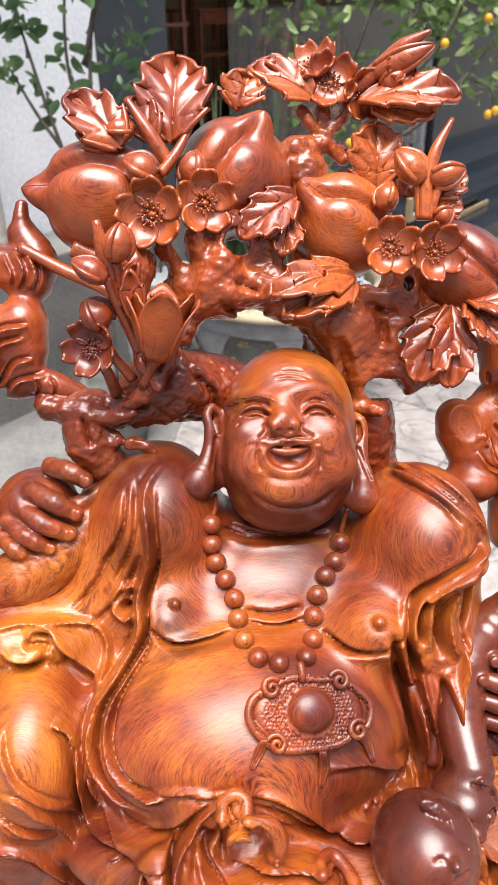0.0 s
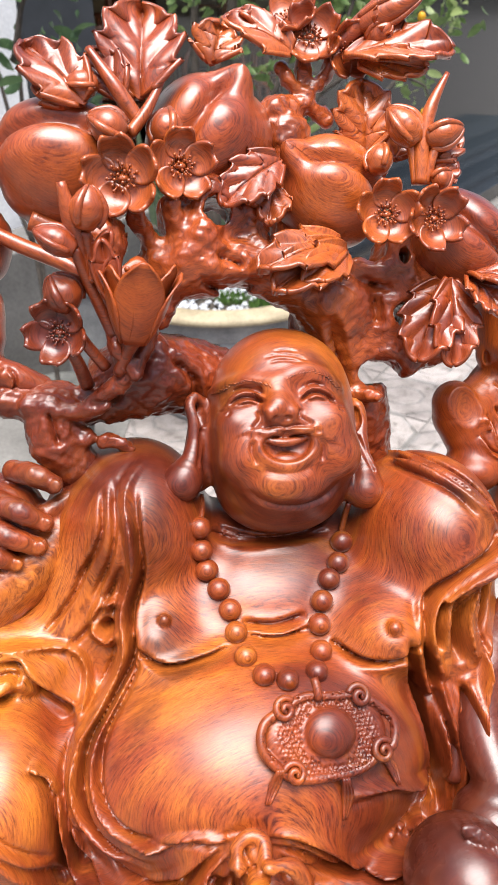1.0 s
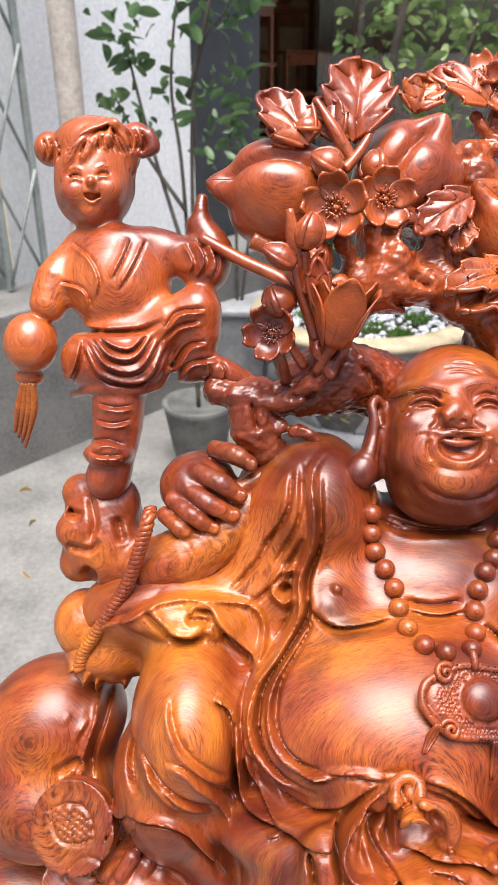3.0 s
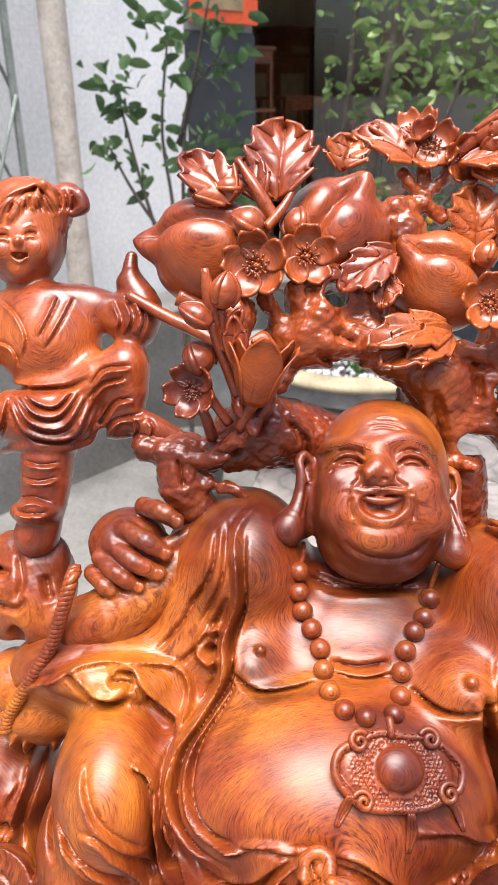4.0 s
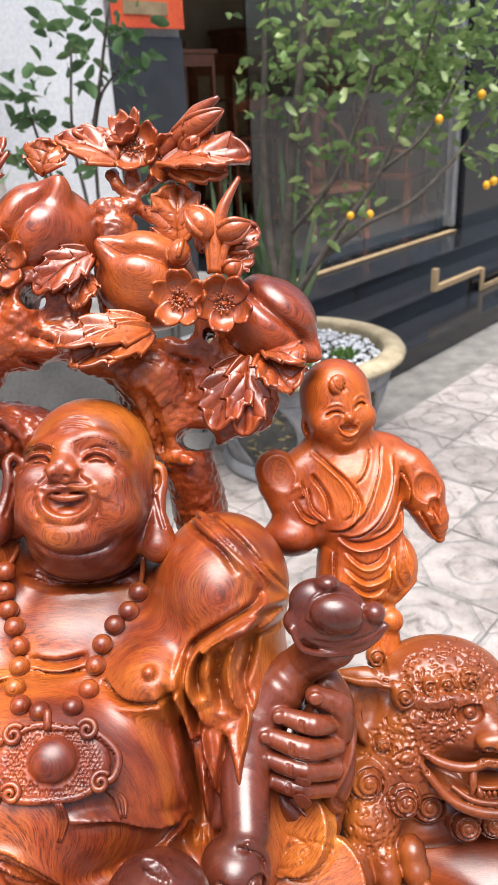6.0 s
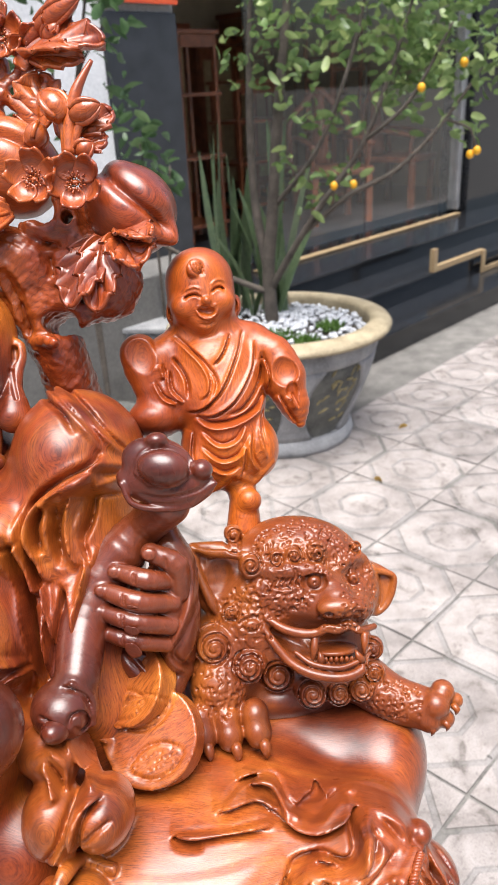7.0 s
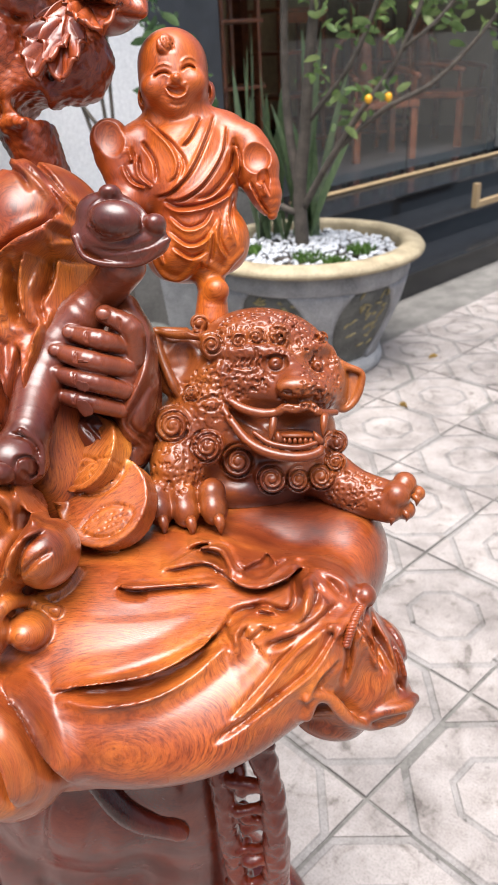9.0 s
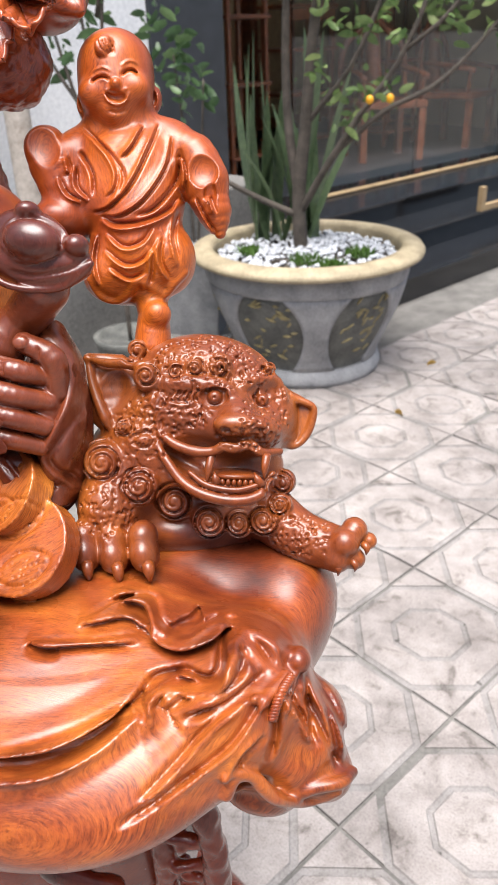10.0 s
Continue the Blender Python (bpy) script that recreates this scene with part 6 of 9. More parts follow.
# folds of the coat and skirt
for line in (((-100, -8), (-58, -22), (-42, -60)), ((56, 72), (36, 30), (6, -22)), ((-80, 64), (-50, 40), (-30, 0), (-36, -40)), ((28, 74), (14, 40), (-6, 0))):
    g_line(line, 0.0034, 0.0034, "edge")
g_line(((-70, -92), (-20, -100), (50, -96), (92, -78)), 0.0046, 0.0060, "groove")
for line in (((60, -100), (30, -128), (-4, -122), (-30, -100)), ((72, -104), (36, -146), (-8, -142), (-40, -104)), ((84, -112), (44, -168), (-14, -160), (-48, -112)), ((98, -122), (56, -188), (-22, -178), (-56, -124)), ((-60, -110), (-70, -160), (-84, -192)), ((96, -96), (120, -66), (168, -60)), ((92, -120), (118, -92), (160, -82)), ((110, -170), (140, -128), (172, -120)), ((112, -190), (140, -160), (190, -150)), ((130, 62), (144, 30), (136, 6)), ((148, 70), (166, 34), (152, 0)), ((168, 72), (186, 30), (176, -2))):
    g_line(line, 0.0046, 0.0058, "edge")
girl.tube(dress.run(((100, -170), (84, -196), (44, -206), (-6, -202), (-46, -206), (-70, -214)), -0.001), (0.003, 0.004, 0.004, 0.004, 0.004, 0.003), 0.004)
for line in (((-30, -232), (4, -240), (40, -236)), ((-32, -262), (2, -270), (34, -262)), ((-40, -306), (-10, -300), (22, -310)), ((-44, -322), (-8, -328), (18, -326)), ((164, -150), (176, -170), (170, -184)), ((196, -156), (204, -172), (198, -190))):
    g_line(line, 0.0034, 0.0044, "edge")
# boy on the beast
boy = Clay((0.25, 0.6, 1.15), (0.5, 0.82, 1.47), 0.0011)
robe = Facing(boy, (0.36867, 0.73145, 1.31236), (0.97873, 0.19854, -0.05176), (-0.04793, 0.46657, 0.88318), (0.2695, -0.9537, 0.1331), 0.0005587, 0.7944)
B, TURN = robe.free, (61.6, 2.5, 12.9)
AHEAD = tuple(-robe.out)
boy.ball(B(-12, 178, 0.006), (0.0330, 0.0320, 0.034), TURN, 0.012)
boy.ball(B(-8, 134, 0.008), (0.0325, 0.0300, 0.031), TURN, 0.012)
boy.ball(B(15, 8, -0.004), (0.0475, 0.0500, 0.036), TURN, 0.012)
boy.ball(B(25, 78, -0.010), (0.0460, 0.0140, 0.024), TURN, 0.012)
boy.ball(B(34, -116, -0.004), (0.0460, 0.0430, 0.036), TURN, 0.012)
boy.ball(B(20, -40, -0.004), (0.0430, 0.0350, 0.036), TURN, 0.012)
boy.ball(B(-8, -150, 0.002), (0.0250, 0.0220, 0.026), TURN, 0.010)
boy.ball(B(90, -122, 0.000), (0.0160, 0.0230, 0.022), TURN, 0.010)
boy.tube((B(50, -170, 0), B(58, -205, 0.002), B(58, -255, 0.0)), (0.0150, 0.0135, 0.0165), 0.006)
boy.ball(B(66, -205, 0.011), (0.0120, 0.0110, 0.012), k=0.004)
boy.ball((0.321, 0.705, 1.283), (0.0270, 0.0197, 0.030), TURN, 0.008)
# sleeves
boy.tube((B(75, 62, -0.005), B(115, 45, 0.0), B(140, 10, 0.006)), (0.0170, 0.0190, 0.0170), 0.010)
boy.tube((B(128, 5, 0.002), B(150, -40, 0.004), B(160, -74, 0.004)), (0.0200, 0.0150, 0.0050), 0.008)
boy.ball(B(133, 24, 0.0245), (0.0150, 0.0150, 0.0070), TURN, 0.0015, True)
boy.ball(B(146, -14, 0.022), (0.0060, 0.0110, 0.0060), TURN, 0.002, True)
boy.tube((B(-45, 62, -0.005), B(-92, 30, 0.0), B(-118, 52, 0.008)), (0.0190, 0.0230, 0.0190), 0.010)
boy.tube((B(-105, 20, 0.0), B(-82, -22, 0.002), B(-45, -40, 0.0)), (0.0200, 0.0210, 0.0190), 0.010)
boy.ball(B(-122, 55, 0.0275), (0.0165, 0.0210, 0.0060), TURN, 0.0015, True)
# face
for a, b, r in ((-45, 140, 10), (28, 150, 10), (-8, 112, 9)):
    boy.ball(robe(a, b, -0.55 * r * MM), (r * MM,) * 3, k=0.008)
boy.ball(robe(-4, 157, 0.0008), (0.0038, 0.0034, 0.0040), k=0.003)
for line in (((-44, 158), (-34, 166), (-22, 168), (-12, 162)), ((4, 170), (12, 178), (22, 179), (30, 172))):
    boy.stroke(robe.run(line), AHEAD, 0.0018, 0.0030, "groove")
    boy.stroke(robe.run([(a, b + 14) for a, b in line]), AHEAD, 0.0016, 0.0010, "ridge")
boy.ball(robe(-4, 139, 0.0), (0.0090, 0.0042, 0.0050), (61.6, 12, 12.9), 0.0012, True)
boy.tube(robe.run(((-18, 146), (-6, 143), (12, 149)), 0.0002), (0.0012, 0.0020, 0.0012), 0.001)
boy.stroke(robe.run(((-22, 143), (-16, 130), (-2, 124), (12, 130), (18, 146))), AHEAD, 0.0022, 0.0018, "ridge")
boy.stroke(robe.run(((-18, 116), (-2, 112), (14, 118))), AHEAD, 0.0026, 0.0012, "groove")
for a, b, w in ((-62, 122, 0.006), (52, 132, 0.0)):
    boy.ball(B(a, b, w), (0.0050, 0.0105, 0.008), TURN, 0.003)
    boy.ball(B(a - 2, b + 2, w + 0.008), (0.0026, 0.0060, 0.004), TURN, 0.002, True)
boy.ball(robe(-24, 216, 0.0), (0.0075, 0.0090, 0.0050), (61.6, 25, 12.9), 0.002)
for n in range(4):
    boy.stroke(robe.run(((-34 + 6 * n, 228), (-28 + 6 * n, 214), (-16 + 3 * n, 202))), AHEAD, 0.0012, 0.0014, "groove")
# folds
boy.stroke(robe.run(((-60, 84), (-22, 52), (-2, 20), (-4, -6), (-18, -20))), AHEAD, 0.0040, 0.0040, "edge")
boy.stroke(robe.run(((58, 96), (46, 56), (20, 0), (-12, -34), (-38, -44))), AHEAD, 0.0040, 0.0040, "edge")
boy.stroke(robe.run(((36, 92), (22, 62), (6, 42))), AHEAD, 0.0034, 0.0040, "edge")
boy.stroke(robe.run(((80, 78), (74, 30), (44, -20), (8, -46), (-20, -50))), AHEAD, 0.0036, 0.0036, "edge")
boy.stroke(robe.run(((96, 58), (90, 6), (60, -36), (30, -50))), AHEAD, 0.0034, 0.0040, "groove")
boy.stroke(robe.run(((-40, 70), (-8, 44), (12, 10), (2, -24))), AHEAD, 0.0028, 0.0030, "groove")
boy.stroke(robe.run(((-62, 50), (-40, 14), (-36, -22))), AHEAD, 0.0034, 0.0040, "groove")
boy.stroke(robe.run(((-26, -54), (0, -66), (40, -62), (80, -44), (96, -22))), AHEAD, 0.0052, 0.0070, "edge")
for line in (((-16, -78), (14, -100), (44, -92), (62, -66)), ((-18, -104), (18, -128), (48, -118), (70, -84)), ((-10, -132), (24, -150), (52, -138)), ((92, -40), (88, -80), (100, -128)), ((72, -80), (70, -118), (84, -150)), ((-30, -80), (-34, -120), (-24, -160)), ((58, -96), (56, -140), (44, -168))):
    boy.stroke(robe.run(line), AHEAD, 0.0042, 0.0042, "edge")
boy.tube(robe.run(((-40, -152), (-22, -178), (2, -184), (22, -170), (36, -152), (56, -160), (76, -172), (94, -152), (108, -138)), -0.001), (0.002, 0.0032, 0.0034, 0.0032, 0.0026, 0.0030, 0.0034, 0.0030, 0.002), 0.004)
for line in (((120, -20), (136, -50), (152, -76)), ((142, -16), (154, -44)), ((-96, 8), (-80, -18), (-56, -30)), ((-70, 26), (-66, -6), (-44, -28)), ((-84, 40), (-76, 14)), ((96, 44), (104, 20), (102, -12))):
    boy.stroke(robe.run(line), AHEAD, 0.0034, 0.0046, "edge")
boy.crisp(0.5, 3)
# beast: a lion with a curled mane, drawn from in front in half millimetres about the middle of its head
lion = Clay((0.28, 0.46, 0.96), (0.66, 0.8, 1.26), 0.0012)
beast = Facing(lion, (0.4676, 0.62692, 1.13036), (0.97873, 0.19854, -0.05176), (-0.04793, 0.46657, 0.88318), (0.1593, -0.9034, 0.398), 0.00054, 0.7229)
B, AHEAD = beast.free, tuple(-beast.out)
lion.ball((0.389, 0.622, 1.068), (0.048, 0.0506, 0.06), TURN, 0.02)
lion.ball((0.438, 0.630, 1.024), (0.0873, 0.0282, 0.06), TURN, 0.02)
lion.ball(B(-90, -40, -0.020), (0.0500, 0.0480, 0.050), TURN, 0.02)
lion.ball(B(-8, 62, -0.018), (0.0640, 0.0460, 0.048), (61, 8, 11), 0.012)
lion.ball(B(0, 20, -0.002), (0.0480, 0.0340, 0.036), (61, 8, 11), 0.012)
lion.ball(B(96, 20, -0.020), (0.0220, 0.0270, 0.028), TURN, 0.012)
lion.ball(B(30, -60, -0.020), (0.0480, 0.0330, 0.032), TURN, 0.012)
lion.ball(B(-62, 20, -0.008), (0.0420, 0.0330, 0.040), TURN, 0.015)
lion.ball(B(-45, 34, 0.004), (0.0300, 0.0190, 0.028), TURN, 0.012)
lion.ball(B(52, 2, 0.006), (0.0370, 0.0215, 0.037), (61, 8, 11), 0.012)
lion.ball(B(10, -86, -0.004), (0.0460, 0.0130, 0.040), (61, 8, 11), 0.010)
lion.ball(B(40, -128, -0.014), (0.0480, 0.0160, 0.034), TURN, 0.012)
# legs and paws
lion.ball(B(-152, -128, 0.014), (0.0250, 0.0330, 0.026), TURN, 0.015)
lion.tube((B(98, -135, -0.016), B(150, -166, -0.004), B(205, -182, 0.004)), (0.0240, 0.0215, 0.0195), 0.012)
for a, b, w, r in ((236, -152, 0.010, 11), (258, -168, 0.008, 7), (222, -172, 0.016, 13), (212, -198, 0.014, 11), (238, -196, 0.012, 9)):
    lion.ball(B(a, b, w), (r * MM,) * 3, k=0.0035)
for a, b in ((257, -178), (240, -205), (214, -212)):
    brown.append(rod((B(a - 4, b + 6, 0.018), B(a + 2, b, 0.022), B(a, b - 11, 0.017)), (0.0036, 0.0032, 0.0005), 8))
for a, b, c in ((-180, -198, -172), (-136, -200, -124), (-88, -196, -76)):
    lion.ball(B(a, b, 0.032), (0.0125, 0.0150, 0.015), (61.6, -10, 16), 0.003)
    lion.ball(B(a - 4, b + 26, 0.028), (0.0125, 0.0140, 0.015), TURN, 0.004)
    brown.append(rod((B(c - 4, b - 14, 0.042), B(c, b - 26, 0.046), B(c + 1, b - 44, 0.040)), (0.0056, 0.0046, 0.0006), 10))
# muzzle, nose, mouth
lion.tube((B(38, 56, 0.014), B(46, 36, 0.026), B(52, 22, 0.034)), (0.0100, 0.0120, 0.0130), 0.008)
lion.ball(B(55, 14, 0.044), (0.0190, 0.0090, 0.0095), TURN, 0.004)
for a in (36, 88):
    lion.ball(B(a, 10, 0.040), (0.0085, 0.0070, 0.0085), k=0.003)
    lion.ball(B(a + 2, 6, 0.049), (0.0048, 0.0026, 0.004), TURN, 0.0015, True)
lion.ball(B(46, -56, 0.042), (0.0280, 0.0135, 0.032), (61, 5, 11), 0.003, True)
lion.ball(B(-30, -48, 0.030), (0.0230, 0.0080, 0.020), (60, 30, 8), 0.003, True)
lion.ball(B(44, -72, 0.010), (0.0240, 0.0060, 0.026), TURN, 0.002)
lion.tube([B(a, b, w * MM) for a, b, w in ((-88, 12, 25), (-66, -8, 30), (-40, -24, 34), (-8, -32, 37), (18, -30, 39), (34, -22, 41), (52, -24, 42), (74, -18, 40), (92, -30, 36), (118, -30, 24))], (0.0026, 0.0034, 0.0040, 0.0042, 0.0036, 0.0042, 0.0040, 0.0042, 0.0036, 0.0024), 0.003)
lion.tube((B(-84, -10, 0.026), B(-56, -50, 0.032), B(-28, -82, 0.036), B(10, -100, 0.040), B(56, -106, 0.042), B(92, -96, 0.038), B(108, -66, 0.028)), (0.0028, 0.0036, 0.0042, 0.0046, 0.0046, 0.0042, 0.0028), 0.004)
lion.tube((B(-20, -66, 0.034), B(10, -84, 0.040), B(56, -90, 0.042), B(92, -80, 0.038)), (0.0018, 0.0024, 0.0024, 0.0018), 0.002)
for (a, b), (c, d) in (((14, -36), (8, -82)), ((100, -34), (98, -72)), ((94, -82), (82, -62)), ((24, -82), (20, -62))):
    brown.append(rod((B(a, b, 0.036), B((a + c) / 2, (b + d) / 2, 0.040), B(c, d, 0.038)), (0.0040, 0.0032, 0.0006), 9))
for n in range(7):
    brown.append(globe(B(32 + 9 * n, -80, 0.034), (0.0022, 0.0026, 0.0034), sides=8))
lion.ball(B(-95, -17, 0.024), (0.0140, 0.0120, 0.010), TURN, 0.003)
lion.ball(B(-97, -17, 0.034), (0.0110, 0.0085, 0.006), TURN, 0.002, True)
lion.ball(B(-94, -19, 0.028), (0.0090, 0.0060, 0.006), TURN, 0.001)
# brows and eyes
lion.tube([beast(a, b, -0.001) for a, b in ((-86, 70), (-50, 74), (-14, 72), (18, 70), (36, 62))], (0.0040, 0.0062, 0.0070, 0.0066, 0.0046), 0.006)
lion.tube([beast(a, b, -0.001) for a, b in ((60, 74), (84, 82), (104, 74), (116, 52))], (0.0040, 0.0056, 0.0052, 0.003), 0.006)
for a, b, r in ((15, 53, 6.6), (86, 48, 5.4)):
    lion.ball(beast(a, b, 0.002), (1.7 * r * MM, 1.25 * r * MM, 0.0045), TURN, 0.003, True)
    at = beast(a, b, 0.0)
    lion.ball(at, (r * MM,) * 3, k=0.001)
    lion.ball(at + r * MM * beast.out, (0.0016,) * 3, k=0.0008, cut=True)
for n in range(5):
    lion.stroke([beast(a, b) for a, b in ((-8 - 9 * n, 66 - n), (-16 - 10 * n, 54 - n), (-8 - 9 * n, 40 + n))], AHEAD, 0.0016, 0.0022, "groove")
# ears
lion.ball(B(-146, 50, 0.004), (0.0230, 0.0320, 0.012), (57.3, 22, -2.8), 0.006)
lion.ball(B(-150, 56, 0.018), (0.0140, 0.0210, 0.009), (57.3, 22, -2.8), 0.003, True)
lion.tube((B(-192, 106, 0.012), B(-160, 100, 0.018), B(-120, 100, 0.024), B(-92, 92, 0.028), B(-82, 76, 0.028), B(-96, 66, 0.028), B(-106, 78, 0.028)), (0.0016, 0.0036, 0.0044, 0.0048, 0.0046, 0.004, 0.003), 0.003)
lion.tube((B(-192, 106, 0.012), B(-180, 60, 0.014), B(-160, 14, 0.016), B(-146, -8, 0.012)), (0.0016, 0.0036, 0.0046, 0.0030), 0.003)
for n in range(7):
    s = n / 6
    lion.tube((B(-190 + 44 * s, 104 - 108 * s, 0.006), B(-140 + 20 * s, 98 - 92 * s, 0.000), B(-100, 90 - 80 * s, 0.004)), (0.0050, 0.0075, 0.0085), 0.005)
    lion.tube((B(100 + 10 * s, 54 - 66 * s, -0.018), B(130, 44 - 58 * s, -0.030), B(157 - 18 * s * s, 34 - 52 * s, -0.026)), (0.0085, 0.0060, 0.0036), 0.005)
lion.tube((B(104, 60, -0.012), B(130, 48, -0.018), B(159, 37, -0.020), B(160, 16, -0.022), B(150, -10, -0.024), B(132, -26, -0.022), B(114, -22, -0.016)), (0.0040, 0.0034, 0.0026, 0.0028, 0.0030, 0.0030, 0.0036), 0.003)


def scroll(a, b, r, turns=3.0, hand=1, turn=0.6, dome=0.55):
    """A lock of the mane: a dome cut with a spiral."""
    rr = r * beast.unit
    c = beast(a, b, 0.0)
    lion.ball(c - 0.25 * rr * beast.out, (rr, rr, 0.8 * rr + dome * rr * 0.4), TURN, 0.003)
    way = np.linspace(0, 1, 12 * int(math.ceil(turns)))
    path = [beast(a + r * (0.98 - 0.86 * q) * math.cos(turn + hand * q * turns * 2 * math.pi), b + r * (0.98 - 0.86 * q) * math.sin(turn + hand * q * turns * 2 * math.pi)) for q in way]
    lion.stroke(path, AHEAD, 0.0019, 0.0028, "groove", 0.02)


for a, b, r, hand in ((-160, -55, 36, 1), (-100, -90, 32, 1), (-48, -116, 34, 1), (10, -145, 29, -1), (56, -146, 24, 1), (94, -140, 26, -1), (118, -84, 22, -1), (118, -116, 19, 1), (-128, 0, 16, 1)):
    scroll(a, b, r, 3.0, hand)
for a, b, r, hand in ((20, 102, 19, 1), (-18, 98, 15, -1), (-48, 92, 14, 1), (-94, 84, 20, -1), (92, 96, 11, 1), (-118, 118, 18, 1)):
    scroll(a, b, r, 1.9, hand, 2.4, 0.3)
# hammered hide
bumps = random.Random(7)
for a0, b0, ra, rb, count in ((10, 110, 95, 50, 330), (-60, 26, 70, 36, 240), (-110, -30, 60, 60, 120), (-150, -120, 50, 55, 150), (150, -165, 55, 36, 130), (70, -10, 50, 22, 90), (96, 30, 36, 50, 130), (60, 110, 50, 50, 90)):
    for n in range(count):
        r, turn = math.sqrt(bumps.random()), bumps.uniform(0, 6.283)
        at = beast(a0 + ra * r * math.cos(turn), b0 + rb * r * math.sin(turn), bumps.uniform(0.0006, 0.0011))
        lion.ball(at, (bumps.uniform(0.0014, 0.0024), bumps.uniform(0.0011, 0.0018), 0.0016), (60, bumps.uniform(-90, 90), 10), 0.0008, True)
lion.crisp(0.4, 3)
# sack under the beast
sack = Clay((0.1, 0.28, 0.78), (0.68, 0.76, 1.14), 0.0017)
sack.ball((0.411, 0.577, 0.931), (0.1514, 0.0836, 0.12), (61.2, 9.5, 9), 0.03)
sack.ball((0.369, 0.44, 0.923), (0.1555, 0.0622, 0.1), (61.3, -8.1, 18.6), 0.03)
sack.ball((0.34, 0.488, 0.953), (0.1266, 0.0703, 0.11), (61.6, 2.5, 12.9), 0.03)
sack.ball((0.521, 0.485, 0.98), (0.0557, 0.0642, 0.08), (57.3, 28.5, -2.8), 0.03)
sack.ball((0.567, 0.478, 0.942), (0.0335, 0.0516, 0.05), (55.7, 32.6, -6), 0.02)
sack.ball((0.592, 0.466, 0.932), (0.0219, 0.0211, 0.03), (61.6, 2.5, 12.9), 0.01)
sack.ball((0.540, 0.590, 0.975), (0.0420, 0.0560, 0.06), (61, 11.2, 8), 0.03)
sack.ball((0.465, 0.605, 0.985), (0.1050, 0.0620, 0.050), k=0.03)
sack.ball((0.544, 0.45, 0.915), (0.0264, 0.0128, 0.028), (61, 11.2, 8), 0.01)
sack.ball((0.4, 0.445, 0.985), (0.14, 0.115, 0.052), (15, 0, 0), 0.03)
sack.ball((0.5454, 0.4123, 0.9695), (0.0099, 0.0084, 0.018), (61.6, 2.5, 12.9), 0.004, True)
sack.ball((0.57, 0.4777, 1.0282), (0.0096, 0.0096, 0.012), (61.6, 2.5, 12.9), 0.005)
sack.stroke(((0.4744, 0.4332, 1.0305), (0.4628, 0.4187, 1.0258), (0.4484, 0.4034, 1.0221), (0.4304, 0.3879, 1.0187), (0.4072, 0.3774, 1.0154), (0.3789, 0.37, 1.012), (0.3527, 0.3645, 1.0051)), (-0.18, 0.88, -0.45), 0.0064, 0.0118, "edge")
sack.stroke(((0.3663, 0.3657, 1.0052), (0.4001, 0.3705, 1.0099), (0.428, 0.3792, 1.0135), (0.4503, 0.3942, 1.0188), (0.4677, 0.4154, 1.0239)), (-0.18, 0.88, -0.45), 0.0087, 0.0093, "groove")
sack.stroke(((0.356, 0.3634, 1.0034), (0.3801, 0.3633, 1.0035), (0.4052, 0.3662, 1.0052), (0.4287, 0.3745, 1.0084), (0.4488, 0.3897, 1.0136), (0.4663, 0.4103, 1.0202), (0.4799, 0.421, 1.0256)), (-0.18, 0.88, -0.45), 0.0055, 0.007, "edge")
sack.stroke(((0.4564, 0.4651, 1.0375), (0.4239, 0.455, 1.0407), (0.3983, 0.446, 1.0413), (0.3771, 0.4422, 1.0425)), (-0.18, 0.88, -0.45), 0.006, 0.0051, "edge")
sack.stroke(((0.3787, 0.441, 1.0413), (0.3872, 0.4363, 1.0406), (0.4044, 0.4402, 1.0389)), (-0.18, 0.88, -0.45), 0.0038, 0.0056, "groove")
sack.stroke(((0.4649, 0.4696, 1.0374), (0.4512, 0.4803, 1.0407), (0.4371, 0.4836, 1.0426), (0.4198, 0.4724, 1.0443), (0.4073, 0.4655, 1.0442)), (-0.18, 0.88, -0.45), 0.0071, 0.0058, "edge")
sack.stroke(((0.4665, 0.4733, 1.0374), (0.458, 0.4894, 1.0409), (0.4466, 0.5028, 1.0424), (0.4315, 0.5049, 1.0443), (0.4217, 0.4944, 1.0457)), (-0.18, 0.88, -0.45), 0.0072, 0.006, "edge")
sack.stroke(((0.4303, 0.4892, 1.0458), (0.4467, 0.4909, 1.0423), (0.4613, 0.4766, 1.04)), (-0.18, 0.88, -0.45), 0.0054, 0.0039, "groove")
sack.stroke(((0.4746, 0.407, 1.0223), (0.4798, 0.4145, 1.0222), (0.4737, 0.4255, 1.0263), (0.484, 0.4344, 1.0306), (0.5047, 0.4324, 1.0321), (0.5202, 0.4338, 1.0358), (0.5259, 0.4431, 1.0408), (0.5215, 0.4701, 1.0458), (0.5276, 0.4873, 1.044), (0.548, 0.4885, 1.0409), (0.5668, 0.4733, 1.0374)), (-0.22, 0.85, -0.47), 0.0095, 0.014, "edge")
sack.stroke(((0.4842, 0.4148, 1.0271), (0.4893, 0.4198, 1.0358), (0.5058, 0.4169, 1.0373)), (-0.22, 0.85, -0.47), 0.0056, 0.0062, "groove")
sack.stroke(((0.4892, 0.4171, 1.0256), (0.5095, 0.4175, 1.0374), (0.5275, 0.422, 1.0414), (0.5368, 0.4393, 1.0452), (0.535, 0.4648, 1.0479)), (-0.22, 0.85, -0.47), 0.0057, 0.0063, "groove")
